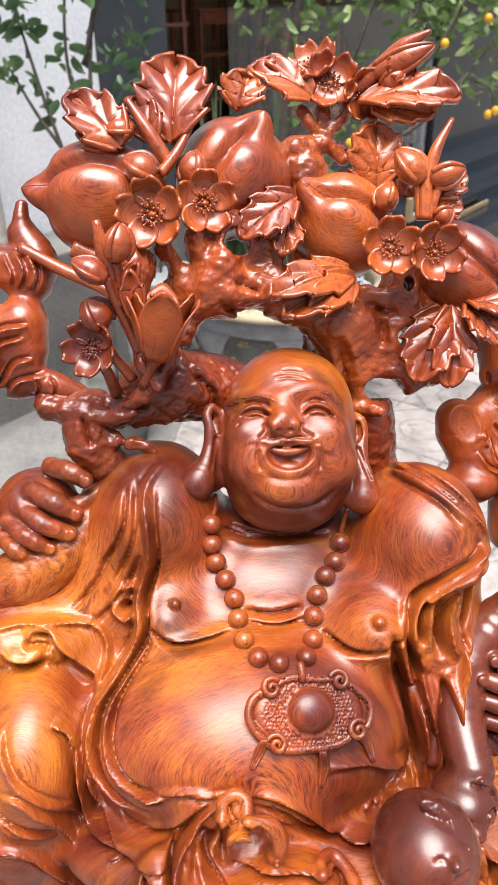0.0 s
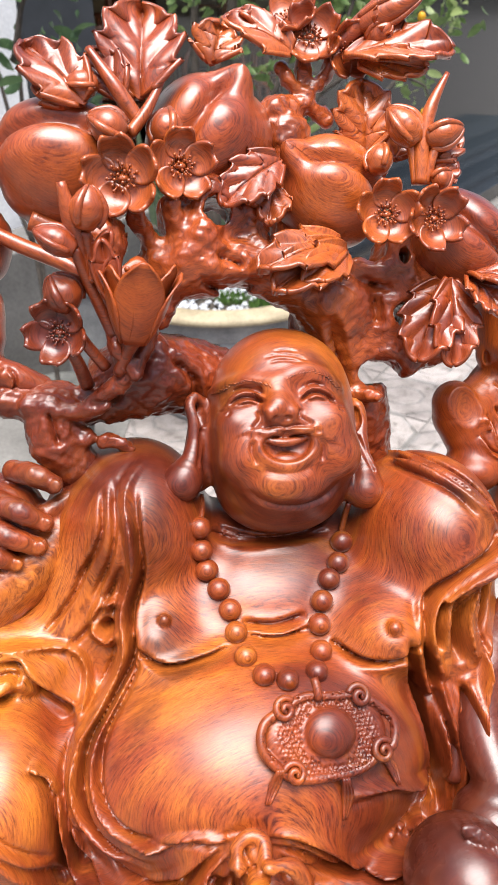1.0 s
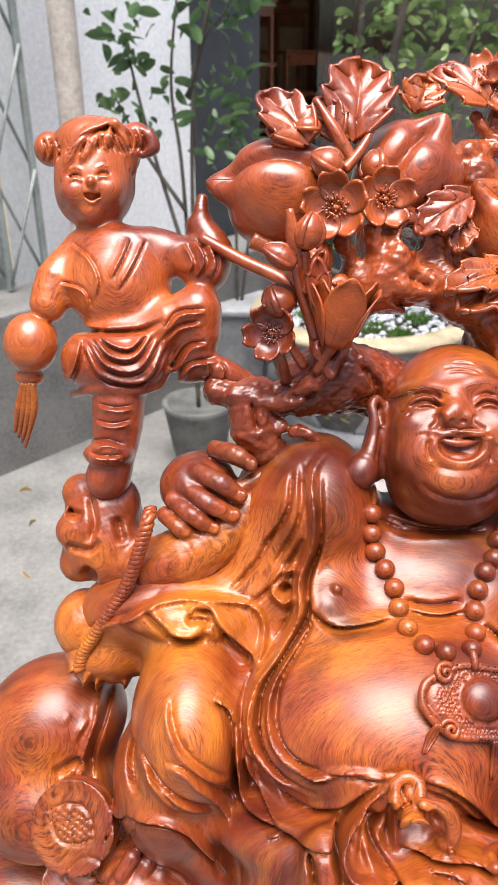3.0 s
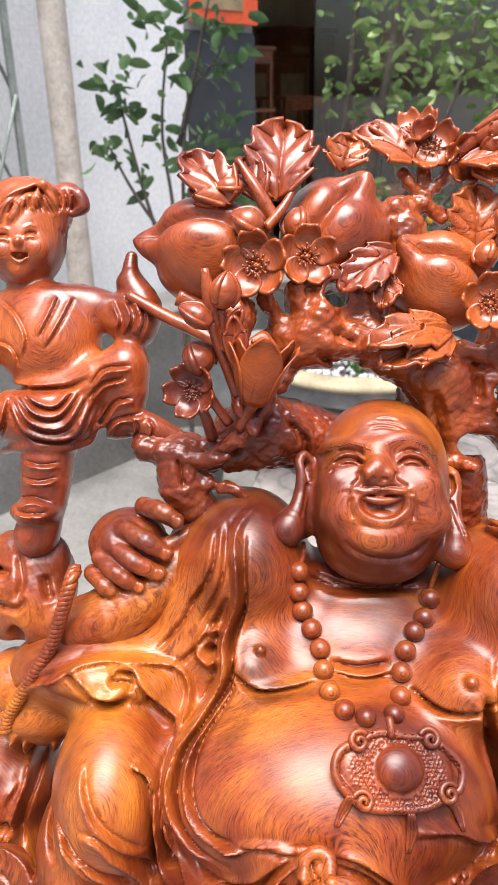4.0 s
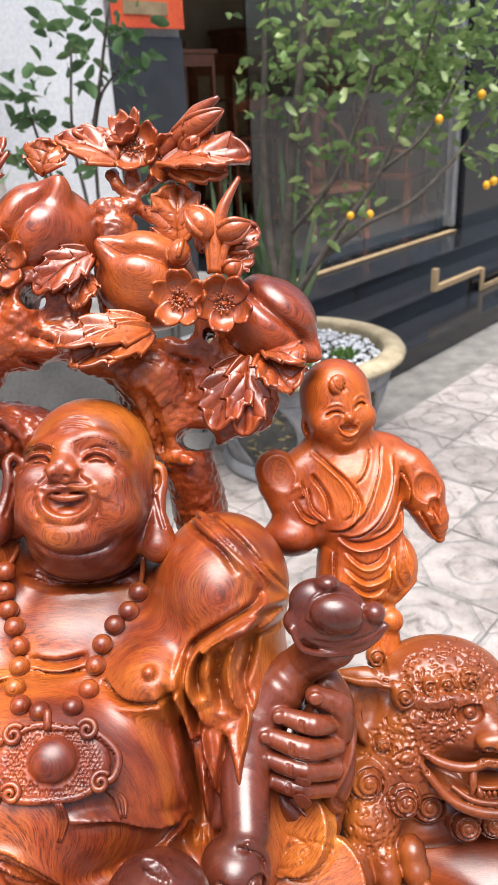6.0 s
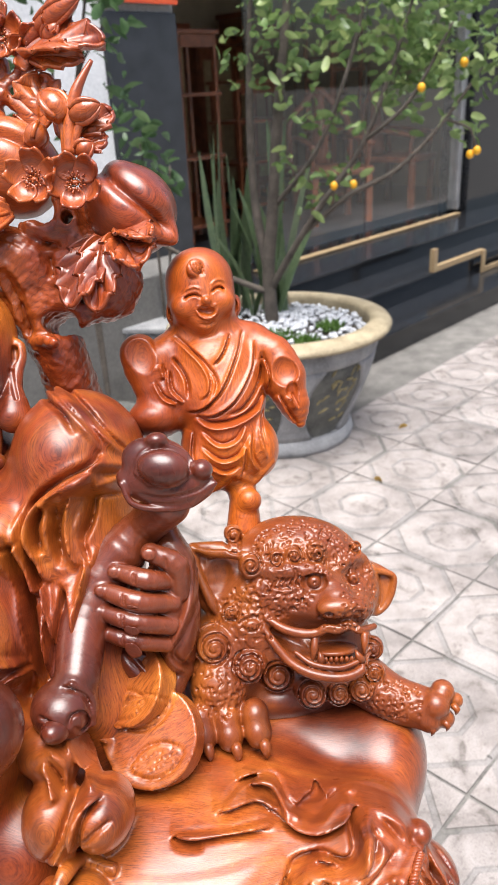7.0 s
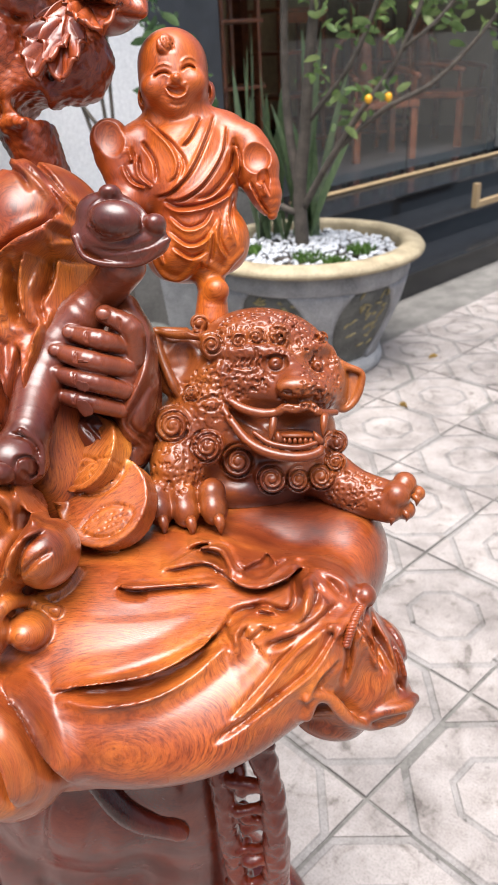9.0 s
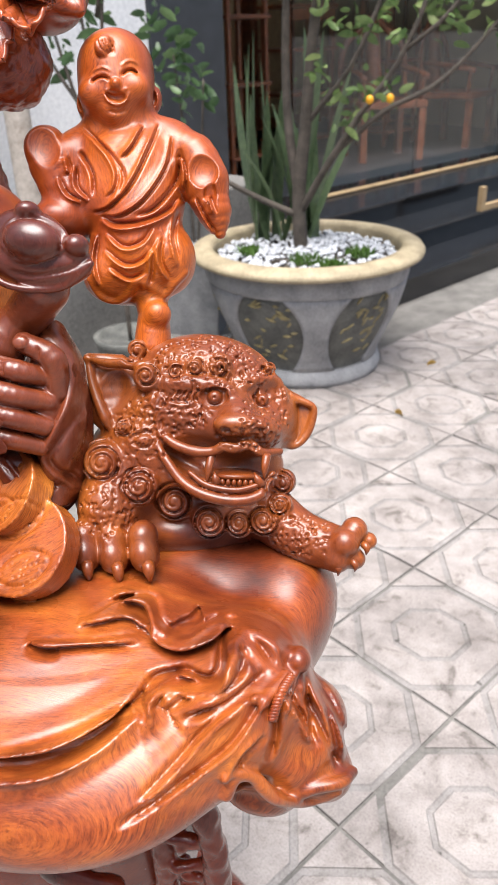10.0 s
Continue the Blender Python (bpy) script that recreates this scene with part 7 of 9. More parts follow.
sack.stroke(((0.5018, 0.4133, 1.0221), (0.5239, 0.4189, 1.031), (0.543, 0.4358, 1.0373), (0.5547, 0.4535, 1.0392)), (-0.22, 0.85, -0.47), 0.0057, 0.0052, "groove")
sack.stroke(((0.5445, 0.486, 1.0453), (0.5238, 0.4863, 1.0458), (0.5048, 0.4703, 1.0426), (0.4869, 0.466, 1.0372), (0.4689, 0.4694, 1.0373), (0.4541, 0.4786, 1.0424)), (-0.22, 0.85, -0.47), 0.0058, 0.0091, "edge")
sack.stroke(((0.4746, 0.4726, 1.0406), (0.4887, 0.4887, 1.0389), (0.4901, 0.506, 1.0357)), (-0.22, 0.85, -0.47), 0.0055, 0.007, "groove")
sack.stroke(((0.5314, 0.472, 1.0509), (0.5444, 0.4669, 1.0476), (0.5577, 0.458, 1.0378)), (-0.22, 0.85, -0.47), 0.0052, 0.0049, "groove")
sack.stroke(((0.4849, 0.3686, 0.9908), (0.4947, 0.3803, 0.9966), (0.5088, 0.3986, 1.0064), (0.5282, 0.4154, 1.0254), (0.547, 0.4339, 1.0339)), (-0.22, 0.85, -0.47), 0.0055, 0.0051, "edge")
sack.stroke(((0.5735, 0.468, 1.0279), (0.57, 0.453, 1.0188), (0.5683, 0.4397, 1.0116)), (-0.22, 0.85, -0.47), 0.0044, 0.0043, "edge")
sack.stroke(((0.5768, 0.4858, 1.0102), (0.5914, 0.4699, 0.9876), (0.6015, 0.4561, 0.9592)), (-0.22, 0.85, -0.47), 0.0065, 0.0064, "edge")
sack.stroke(((0.575, 0.4708, 1.017), (0.5806, 0.4602, 0.9963), (0.5842, 0.4492, 0.9813)), (-0.22, 0.85, -0.47), 0.0045, 0.0044, "edge")
sack.stroke(((0.5562, 0.4231, 1.0119), (0.5435, 0.4102, 1.003), (0.535, 0.4019, 0.9838)), (-0.22, 0.85, -0.47), 0.0059, 0.0058, "edge")
sack.stroke(((0.5834, 0.4831, 1.0001), (0.5992, 0.4733, 0.9795), (0.6083, 0.4706, 0.9487)), (-0.22, 0.85, -0.47), 0.0056, 0.0055, "edge")
sack.tube(((0.5348, 0.4005, 0.974), (0.54, 0.4054, 0.9859), (0.5498, 0.4124, 0.9822), (0.5591, 0.4122, 0.9704), (0.5694, 0.4276, 0.943), (0.5882, 0.4355, 0.9494), (0.607, 0.4445, 0.9484), (0.6137, 0.4597, 0.9423)), (0.0043, 0.0043, 0.0043, 0.0043, 0.0047, 0.0047, 0.0043, 0.0039), 0.0044)
sack.tube(((0.5497, 0.4303, 1.0342), (0.5577, 0.437, 1.0311), (0.5657, 0.4568, 1.0327), (0.5602, 0.444, 1.0319), (0.5515, 0.4306, 1.0316)), (0.003, 0.0041, 0.0041, 0.0041, 0.003), 0.0044)
pieces += rope(((0.57, 0.4542, 1.0362), (0.565, 0.439, 1.0331), (0.5608, 0.4293, 1.0192)), 0.0034, 0.0068)
for c, axis, r in (((0.330, 0.532, 1.108), (-0.42, -0.62, 0.72), 0.036), ((0.352, 0.505, 1.078), (-0.12, -0.66, 0.74), 0.040)):
    axis = np.array(axis) / np.linalg.norm(axis)
    right, up, _ = frame_of(axis)
    sack.drum(c, axis, r, 0.011, 0.0016)
    top = np.array(c) + 0.0112 * axis
    for turn in (0, 180):
        g, h = math.radians(turn + 30), math.radians(turn + 120)
        one, two = math.cos(g) * right + math.sin(g) * up, math.cos(h) * right + math.sin(h) * up
        sack.pits(top + 0.48 * r * two, 0.66 * r * one, 0.26 * r * two, 0.0012, 0.0038)
        for bow in (0.16, 0.82):
            arc = [top + 0.66 * r * q * one + r * (0.48 + (bow - 0.48) * (1 - q * q)) * two for q in (-1, -0.5, 0, 0.5, 1)]
            sack.stroke(arc, -axis, 0.0020, 0.0018, "groove")
sack.ball((0.332, 0.43, 1.079), (0.0236, 0.0271, 0.035), (62.1, 16.4, 3.1), 0.004)
sack.stroke(((0.3376, 0.4243, 1.1071), (0.3271, 0.4109, 1.1035), (0.3219, 0.4016, 1.0896), (0.3195, 0.3935, 1.0696)), (-0.18, 0.88, -0.45), 0.0056, 0.0082, "edge")
sack.stroke(((0.3253, 0.4001, 1.0806), (0.3393, 0.3999, 1.0954), (0.3488, 0.4098, 1.0985)), (-0.18, 0.88, -0.45), 0.0035, 0.0035, "groove")
sack.tube(((0.2962, 0.4212, 1.0305), (0.3201, 0.4246, 1.0371), (0.3359, 0.4343, 1.0405), (0.3405, 0.4548, 1.0438)), (0.005, 0.0054, 0.0054, 0.0041), 0.0033)
sack.ball((0.323, 0.398, 1.029), (0.0173, 0.0147, 0.024), (62.7, 12, 5.5), 0.003)
sack.ball((0.304, 0.378, 1.041), (0.0126, 0.0184, 0.024), (63.3, 3, 10.1), 0.004)
sack.tube(((0.3112, 0.382, 1.0575), (0.3137, 0.3953, 1.0564), (0.3142, 0.4173, 1.039), (0.3383, 0.4146, 1.0355)), (0.0047, 0.0052, 0.0052, 0.0047), 0.0033)
sack.ball((0.294, 0.425, 1.073), (0.0242, 0.0308, 0.03), (63.3, 3, 10.1), 0.006)
sack.ball((0.283, 0.46, 1.104), (0.0273, 0.0227, 0.03), (63.3, 3, 10.1), 0.008)
sack.stroke(((0.2885, 0.4493, 1.1275), (0.3048, 0.4438, 1.1139), (0.3048, 0.4486, 1.0886)), (-0.18, 0.88, -0.45), 0.0059, 0.0087, "edge")
sack.stroke(((0.3015, 0.4545, 1.1222), (0.3099, 0.4595, 1.1031), (0.3311, 0.4341, 1.1071)), (-0.18, 0.88, -0.45), 0.0059, 0.0086, "edge")
sack.stroke(((0.2896, 0.4342, 1.1197), (0.2969, 0.4324, 1.1057), (0.3045, 0.4191, 1.1004)), (-0.18, 0.88, -0.45), 0.0057, 0.0084, "edge")
sack.stroke(((0.2997, 0.4824, 1.1031), (0.3119, 0.4786, 1.0925), (0.3236, 0.4747, 1.0933)), (-0.18, 0.88, -0.45), 0.0062, 0.0091, "edge")
sack.stroke(((0.2976, 0.3924, 1.06), (0.308, 0.4002, 1.0734), (0.3157, 0.4067, 1.0928), (0.3196, 0.4172, 1.1032)), (-0.18, 0.88, -0.45), 0.0064, 0.0083, "edge")
sack.ball((0.319, 0.345, 0.965), (0.0463, 0.0547, 0.05), (61.6, -19.2, 21.7), 0.008)
sack.stroke(((0.3771, 0.3159, 0.9571), (0.3597, 0.3278, 0.9828), (0.3434, 0.3365, 1.0069), (0.3178, 0.3594, 1.0151)), (-0.18, 0.88, -0.45), 0.0092, 0.0124, "edge")
sack.stroke(((0.3165, 0.3555, 1.017), (0.3449, 0.3286, 1.014), (0.362, 0.3185, 0.9925), (0.3778, 0.3082, 0.9685)), (-0.18, 0.88, -0.45), 0.0052, 0.005, "groove")
sack.stroke(((0.3471, 0.3014, 0.957), (0.3393, 0.3082, 0.9905), (0.3232, 0.3184, 1.0072)), (-0.18, 0.88, -0.45), 0.0074, 0.0098, "edge")
sack.stroke(((0.3285, 0.2968, 0.9425), (0.3284, 0.2962, 0.9607), (0.3194, 0.2979, 0.9805)), (-0.18, 0.88, -0.45), 0.0067, 0.0076, "edge")
cloth = Facing(sack, (0.4819, 0.4527, 0.9899), (0.9787, 0.1985, -0.0518), (-0.0479, 0.4666, 0.8832), (0.1552, -0.7364, 0.6585), 0.000474, 0.6502)
sack.ball(cloth(128, -112, 0.004), (0.0150, 0.0085, 0.0140), TURN, 0.003, True)
for line, width, height, kind in ((((-325, -82), (-220, -62), (-130, -32), (-55, 8), (-10, 34)), 0.0090, 0.0070, "edge"), (((-225, 96), (-130, 100), (-50, 110)), 0.0040, 0.0036, "edge"),
                                  (((-140, 130), (-95, 155), (-50, 160), (-25, 125), (20, 110), (60, 135), (100, 130)), 0.0060, 0.0066, "edge"), (((-25, -12), (-15, 35), (20, 60), (70, 50), (100, 90), (98, 128)), 0.0060, 0.0070, "edge"),
                                  (((0, -130), (80, -70), (120, -30), (160, 38)), 0.0052, 0.0056, "edge"), (((180, 40), (206, -10), (226, -52)), 0.0050, 0.0056, "edge"), (((168, 36), (172, -20), (160, -70)), 0.0046, 0.0050, "groove"),
                                  (((196, 44), (236, -20), (262, -90)), 0.0046, 0.0050, "groove"), (((-60, -168), (10, -120), (60, -80)), 0.0044, 0.0040, "groove")):
    sack.stroke(cloth.run(line), tuple(-cloth.out), width, height, kind)
sack.tube(cloth.run(((100, -92), (112, -84), (140, -92), (172, -128), (214, -140), (262, -122)), 0.0005), (0.0026, 0.0034, 0.0034, 0.0036, 0.0034, 0.0024), 0.003)
# sceptre and the hand that holds it
staff = Clay((0.2, 0.42, 1.02), (0.47, 0.69, 1.36), 0.0013)
staff.ball((0.364, 0.575, 1.285), (0.04, 0.02, 0.014), (64.3, 7.5, 7), 0.004)
staff.ball((0.358, 0.579, 1.299), (0.0299, 0.0209, 0.014), (63.3, 16.5, 2.5), 0.004)
staff.ball((0.366, 0.5657, 1.3017), (0.0204, 0.0146, 0.012), (64.1, 10.2, 5.7), 0.001)
staff.tube(((0.3441, 0.5633, 1.298), (0.3483, 0.5701, 1.3121), (0.365, 0.5778, 1.3159), (0.3814, 0.5816, 1.3069), (0.3868, 0.5752, 1.297), (0.3785, 0.5608, 1.2905), (0.3578, 0.5601, 1.2885), (0.3441, 0.5633, 1.298)), (0.0016,), 0.00165)
staff.ball((0.3584, 0.5807, 1.3186), (0.009, 0.0067, 0.01), (64.5, 3, 9.2), 0.003)
staff.ball((0.3938, 0.5778, 1.2951), (0.009, 0.0085, 0.011), (64.5, 3, 9.2), 0.003)
staff.tube(((0.3318, 0.5612, 1.289), (0.3409, 0.5562, 1.2742), (0.3619, 0.561, 1.2674), (0.3859, 0.5675, 1.2689), (0.4036, 0.5768, 1.2834)), (0.0023, 0.0027, 0.0027, 0.0027, 0.0023), 0.0033)
staff.stroke(((0.3453, 0.5598, 1.2815), (0.3657, 0.5602, 1.2779), (0.3898, 0.5664, 1.2814), (0.4008, 0.5763, 1.287)), (-0.17, 0.89, -0.43), 0.0027, 0.002, "groove")
grip = Clay((0.24, 0.44, 1.06), (0.44, 0.66, 1.32), 0.0012)
grip.tube(((0.363, 0.578, 1.262), (0.338, 0.584, 1.236), (0.319, 0.574, 1.216), (0.304, 0.560, 1.197), (0.295, 0.530, 1.172), (0.3, 0.490, 1.152)), (0.0180, 0.0170, 0.0215, 0.0235, 0.0205, 0.0180), 0.008)
grip.ball((0.292, 0.476, 1.133), (0.0259, 0.0232, 0.03), (64.5, 3, 9.2), 0.008)
grip.stroke(((0.3052, 0.4509, 1.1383), (0.3072, 0.4558, 1.1462), (0.3135, 0.4617, 1.1439), (0.3153, 0.4636, 1.1324), (0.3112, 0.4586, 1.1286), (0.3098, 0.4547, 1.1376)), (-0.17, 0.89, -0.43), 0.0026, 0.0026, "groove")
grip.stroke(((0.2946, 0.4714, 1.1594), (0.3111, 0.4733, 1.1526), (0.3176, 0.4704, 1.1345)), (-0.17, 0.89, -0.43), 0.0026, 0.0017, "groove")
grip.stroke(((0.2821, 0.453, 1.1465), (0.2928, 0.449, 1.1454), (0.3008, 0.4495, 1.1359)), (-0.17, 0.89, -0.43), 0.0026, 0.0021, "groove")
grip.tube(((0.3035, 0.4731, 1.1614), (0.3153, 0.4771, 1.1454), (0.3166, 0.4696, 1.1266)), (0.0013, 0.0022, 0.0018), 0.0033)
fist = Facing(grip, (0.34014, 0.55883, 1.18774), (0.97873, 0.19854, -0.05176), (-0.04793, 0.46657, 0.88318), (0.3599, -0.8678, 0.3417), 0.000495, 0.6741)
B, AHEAD = fist.free, tuple(-fist.out)
grip.ball(B(34, -22, -0.006), (0.0220, 0.0370, 0.022), (63.3, 3, 10.1), 0.008)
fingers = (((48, 22, 0.008), (0, 32, 0.024), (-50, 44, 0.016), 8.4), ((44, -16, 0.010), (-14, -4, 0.026), (-74, 13, 0.016), 8.8), ((40, -54, 0.010), (-16, -38, 0.024), (-78, -24, 0.014), 8.4), ((34, -86, 0.006), (-20, -72, 0.018), (-72, -62, 0.010), 7.6), ((58, 0, 0.006), (52, 50, 0.016), (8, 76, 0.020), 9.4))
for one, two, three, r in fingers:
    grip.tube((B(*one), B(*two), B(*three)), (r * MM * 0.95, r * MM * 1.08, r * MM * 0.84), 0.002)
    grip.ball(B(three[0] - 3, three[1] + 1, three[2] + 0.0072), (0.0058, 0.0048, 0.0024), (61.3, 12, 6), 0.0005)
    for q in (0.42, 0.50):
        mid = [two[n] + (three[n] - two[n]) * q for n in range(3)]
        grip.stroke([fist(mid[0], mid[1] + c) for c in (10, 0, -10)], AHEAD, 0.0012, 0.0012, "groove")
grip.crisp(0.8, 3)
staff.ball((0.337, 0.548, 1.116), (0.0351, 0.018, 0.022), (59, 29.5, -4.9), 0.006)
staff.stroke(((0.3834, 0.549, 1.1111), (0.3825, 0.5429, 1.1008), (0.366, 0.5399, 1.0942), (0.3521, 0.5287, 1.1142), (0.3339, 0.5326, 1.1324), (0.3267, 0.5257, 1.1443)), (-0.18, 0.88, -0.45), 0.0064, 0.0064, "edge")
staff.stroke(((0.3313, 0.5313, 1.1386), (0.35, 0.5311, 1.1268), (0.3674, 0.5422, 1.1114)), (-0.18, 0.88, -0.45), 0.0068, 0.0063, "groove")
staff.ball((0.352, 0.585, 1.136), (0.0266, 0.0664, 0.03), (64.5, 3, 9.2), 0.01)
staff.tube(((0.3524, 0.6017, 1.1972), (0.3712, 0.5879, 1.1773), (0.3752, 0.5725, 1.1523), (0.3635, 0.5531, 1.1356), (0.3611, 0.5422, 1.1228)), (0.003, 0.0044, 0.0044, 0.0039, 0.003), 0.0044)
staff.stroke(((0.3604, 0.5965, 1.1948), (0.3721, 0.5602, 1.1777), (0.3599, 0.5535, 1.141)), (-0.17, 0.89, -0.43), 0.0055, 0.0039, "groove")
staff.tube(((0.275, 0.55, 1.196), (0.277, 0.53, 1.164), (0.274, 0.51, 1.138)), (0.0076, 0.0085, 0.0076), 0.01)
staff.ball((0.36, 0.575, 1.175), (0.0208, 0.062, 0.03), (63.3, -1.4, 12.3), 0.008)
staff.stroke(((0.3605, 0.5893, 1.2296), (0.3776, 0.5859, 1.2066), (0.3813, 0.5701, 1.1795), (0.3746, 0.542, 1.1619), (0.363, 0.5379, 1.1391), (0.3714, 0.556, 1.1109), (0.3756, 0.5672, 1.0926)), (-0.18, 0.88, -0.45), 0.0069, 0.0064, "edge")
staff.stroke(((0.3567, 0.5755, 1.2239), (0.3721, 0.5628, 1.2026), (0.3736, 0.5461, 1.1805), (0.363, 0.5278, 1.1588)), (-0.18, 0.88, -0.45), 0.0057, 0.0052, "groove")
# blossom, buds and leaves
red += blossom((0.041, 0.688, 1.539), (-0.09, -0.95, 0.29), 0.0283, 10, 0.25, 1.0)
red += blossom((0.079, 0.708, 1.543), (0.32, -0.9, 0.28), 0.0259, -5, 0.25, 1.0)
red += blossom((0.179, 0.812, 1.62), (0.03, -0.87, 0.5), 0.0256, 20, 0.25, 1.0)
red += blossom((0.209, 0.808, 1.61), (0.29, -0.94, 0.17), 0.0222, 0, 0.27, 1.0)
red += blossom((0.165, 0.825, 1.631), (-0.28, -0.51, 0.82), 0.0249, 40, 0.25, 1.0)
red += blossom((0.231, 0.718, 1.505), (0.03, -0.94, 0.34), 0.0251, 0, 0.31, 1.0)
red += blossom((0.267, 0.72, 1.501), (0.21, -0.94, 0.25), 0.0251, 25, 0.31, 1.0)
red += blossom((-0.003, 0.63, 1.45), (-0.14, -0.93, 0.33), 0.0230, 30, 0.31, 1.0)
red += blossom((0.231, 0.815, 1.624), (0.44, -0.72, 0.53), 0.0144, 0, 0.75, 1.0)
red.append(leaf((0.016, 0.715, 1.584), (-0.025, 0.735, 1.620), (-0.17, -0.45, 0.84), 0.0246, 0.12, 4, 0.25, 0.0035))
red.append(leaf((0.005, 0.715, 1.582), (-0.017, 0.725, 1.599), (-0.27, -0.64, 0.72), 0.0140, 0.12, 3, 0.25, 0.0035))
red.append(leaf((0.053, 0.735, 1.585), (0.053, 0.775, 1.643), (0.03, -0.70, 0.69), 0.0340, 0.12, 5, 0.25, 0.0035))
red.append(leaf((0.041, 0.730, 1.585), (0.021, 0.750, 1.616), (-0.27, -0.64, 0.72), 0.0163, 0.12, 4, 0.25, 0.0035))
red.append(leaf((0.103, 0.775, 1.604), (0.110, 0.790, 1.630), (0.13, -0.67, 0.73), 0.0220, 0.12, 4, 0.25, 0.0035))
red.append(leaf((0.165, 0.800, 1.610), (0.113, 0.800, 1.633), (-0.17, -0.49, 0.86), 0.0228, 0.12, 4, 0.25, 0.0035))
red.append(leaf((0.154, 0.815, 1.619), (0.122, 0.815, 1.639), (-0.17, -0.35, 0.90), 0.0159, 0.12, 3, 0.25, 0.0035))
red.append(leaf((0.204, 0.795, 1.606), (0.283, 0.785, 1.614), (0.13, -0.48, 0.86), 0.0262, 0.12, 5, 0.25, 0.0035))
red.append(leaf((0.215, 0.790, 1.601), (0.265, 0.780, 1.601), (0.13, -0.86, 0.50), 0.0155, 0.12, 4, 0.25, 0.0035))
red.append(leaf((0.222, 0.770, 1.541), (0.219, 0.790, 1.589), (0.03, -0.81, 0.59), 0.0281, 0.12, 5, 0.25, 0.0035))
red.append(leaf((0.243, 0.760, 1.536), (0.256, 0.780, 1.559), (0.23, -0.72, 0.65), 0.0150, 0.12, 4, 0.25, 0.0035))
red.append(leaf((0.266, 0.750, 1.537), (0.292, 0.765, 1.556), (0.33, -0.62, 0.70), 0.0172, 0.12, 4, 0.25, 0.0035))
red.append(leaf((0.271, 0.745, 1.525), (0.289, 0.750, 1.537), (0.33, -0.67, 0.62), 0.0138, 0.12, 3, 0.25, 0.0035))
red.append(leaf((0.152, 0.735, 1.542), (0.110, 0.705, 1.518), (0.13, -0.67, 0.73), 0.0220, 0.12, 5, 0.25, 0.0035))
red.append(leaf((0.146, 0.735, 1.525), (0.143, 0.705, 1.503), (0.13, -0.91, 0.41), 0.0166, 0.12, 4, 0.25, 0.0035))
red.append(leaf((0.200, 0.720, 1.480), (0.137, 0.675, 1.480), (0.03, -0.48, 0.86), 0.0243, 0.12, 4, 0.25, 0.0035))
red.append(leaf((0.200, 0.720, 1.478), (0.148, 0.670, 1.465), (0.03, -0.72, 0.65), 0.0232, 0.12, 4, 0.25, 0.0035))
red.append(leaf((0.203, 0.720, 1.477), (0.169, 0.675, 1.470), (0.23, -0.72, 0.65), 0.0188, 0.12, 3, 0.25, 0.0035))
red.append(leaf((0.284, 0.725, 1.449), (0.259, 0.685, 1.402), (-0.17, -0.78, 0.57), 0.0276, 0.12, 5, 0.25, 0.0035))
red.append(leaf((0.286, 0.720, 1.454), (0.286, 0.680, 1.400), (0.13, -0.81, 0.59), 0.0228, 0.12, 5, 0.25, 0.0035))
red.append(leaf((0.299, 0.720, 1.453), (0.326, 0.690, 1.435), (0.43, -0.57, 0.68), 0.0264, 0.12, 5, 0.25, 0.0035))
red.append(leaf((0.300, 0.720, 1.456), (0.335, 0.700, 1.457), (0.33, -0.34, 0.89), 0.0195, 0.12, 4, 0.25, 0.0035))
red += bud((0.043, 0.7, 1.564), (0.019, 0.7, 1.578), 0.0122)
red += bud((0.07, 0.715, 1.556), (0.071, 0.73, 1.579), 0.0120)
red += bud((0.024, 0.725, 1.595), (0.001, 0.72, 1.596), 0.0092)
red.append(rod(((0.051, 0.72, 1.571), (0.036, 0.725, 1.593), (0.018, 0.735, 1.617)), (0.006, 0.0055, 0.0028), 10))
red.append(rod(((0.045, 0.71, 1.564), (0.057, 0.72, 1.578), (0.068, 0.735, 1.596)), (0.0046, 0.0042, 0.0023), 10))
red += bud((0.226, 0.735, 1.532), (0.23, 0.75, 1.55), 0.0103)
red += bud((0.256, 0.745, 1.551), (0.234, 0.755, 1.575), 0.0122)
red += bud((0.262, 0.745, 1.553), (0.29, 0.745, 1.562), 0.0103)
red += bud((0.268, 0.735, 1.523), (0.282, 0.735, 1.532), 0.0084)
red.append(rod(((0.259, 0.735, 1.523), (0.26, 0.745, 1.549), (0.266, 0.755, 1.574), (0.279, 0.767, 1.597)), (0.0061, 0.0061, 0.0051, 0.0019), 10))
red.append(rod(((0.256, 0.735, 1.523), (0.253, 0.745, 1.544), (0.247, 0.75, 1.561)), (0.0038, 0.0038, 0.0038), 10))
red.append(rod(((0.271, 0.745, 1.551), (0.267, 0.74, 1.54), (0.263, 0.735, 1.523)), (0.0037, 0.0037, 0.0037), 10))
red += bud((0.214, 0.81, 1.626), (0.264, 0.8, 1.649), 0.0098)
red.append(rod(((0.202, 0.81, 1.614), (0.222, 0.81, 1.632), (0.24, 0.805, 1.648), (0.26, 0.8, 1.659)), (0.0068, 0.0077, 0.0068, 0.0019), 10))
red += bud((0.225, 0.805, 1.614), (0.241, 0.8, 1.631), 0.0088)
red.append(rod(((0.008, 0.64, 1.546), (0.012, 0.638, 1.523), (0.019, 0.64, 1.491)), (0.003, 0.0064, 0.0051), 10))
red += bud((0.02, 0.635, 1.517), (0.026, 0.64, 1.544), 0.0111)
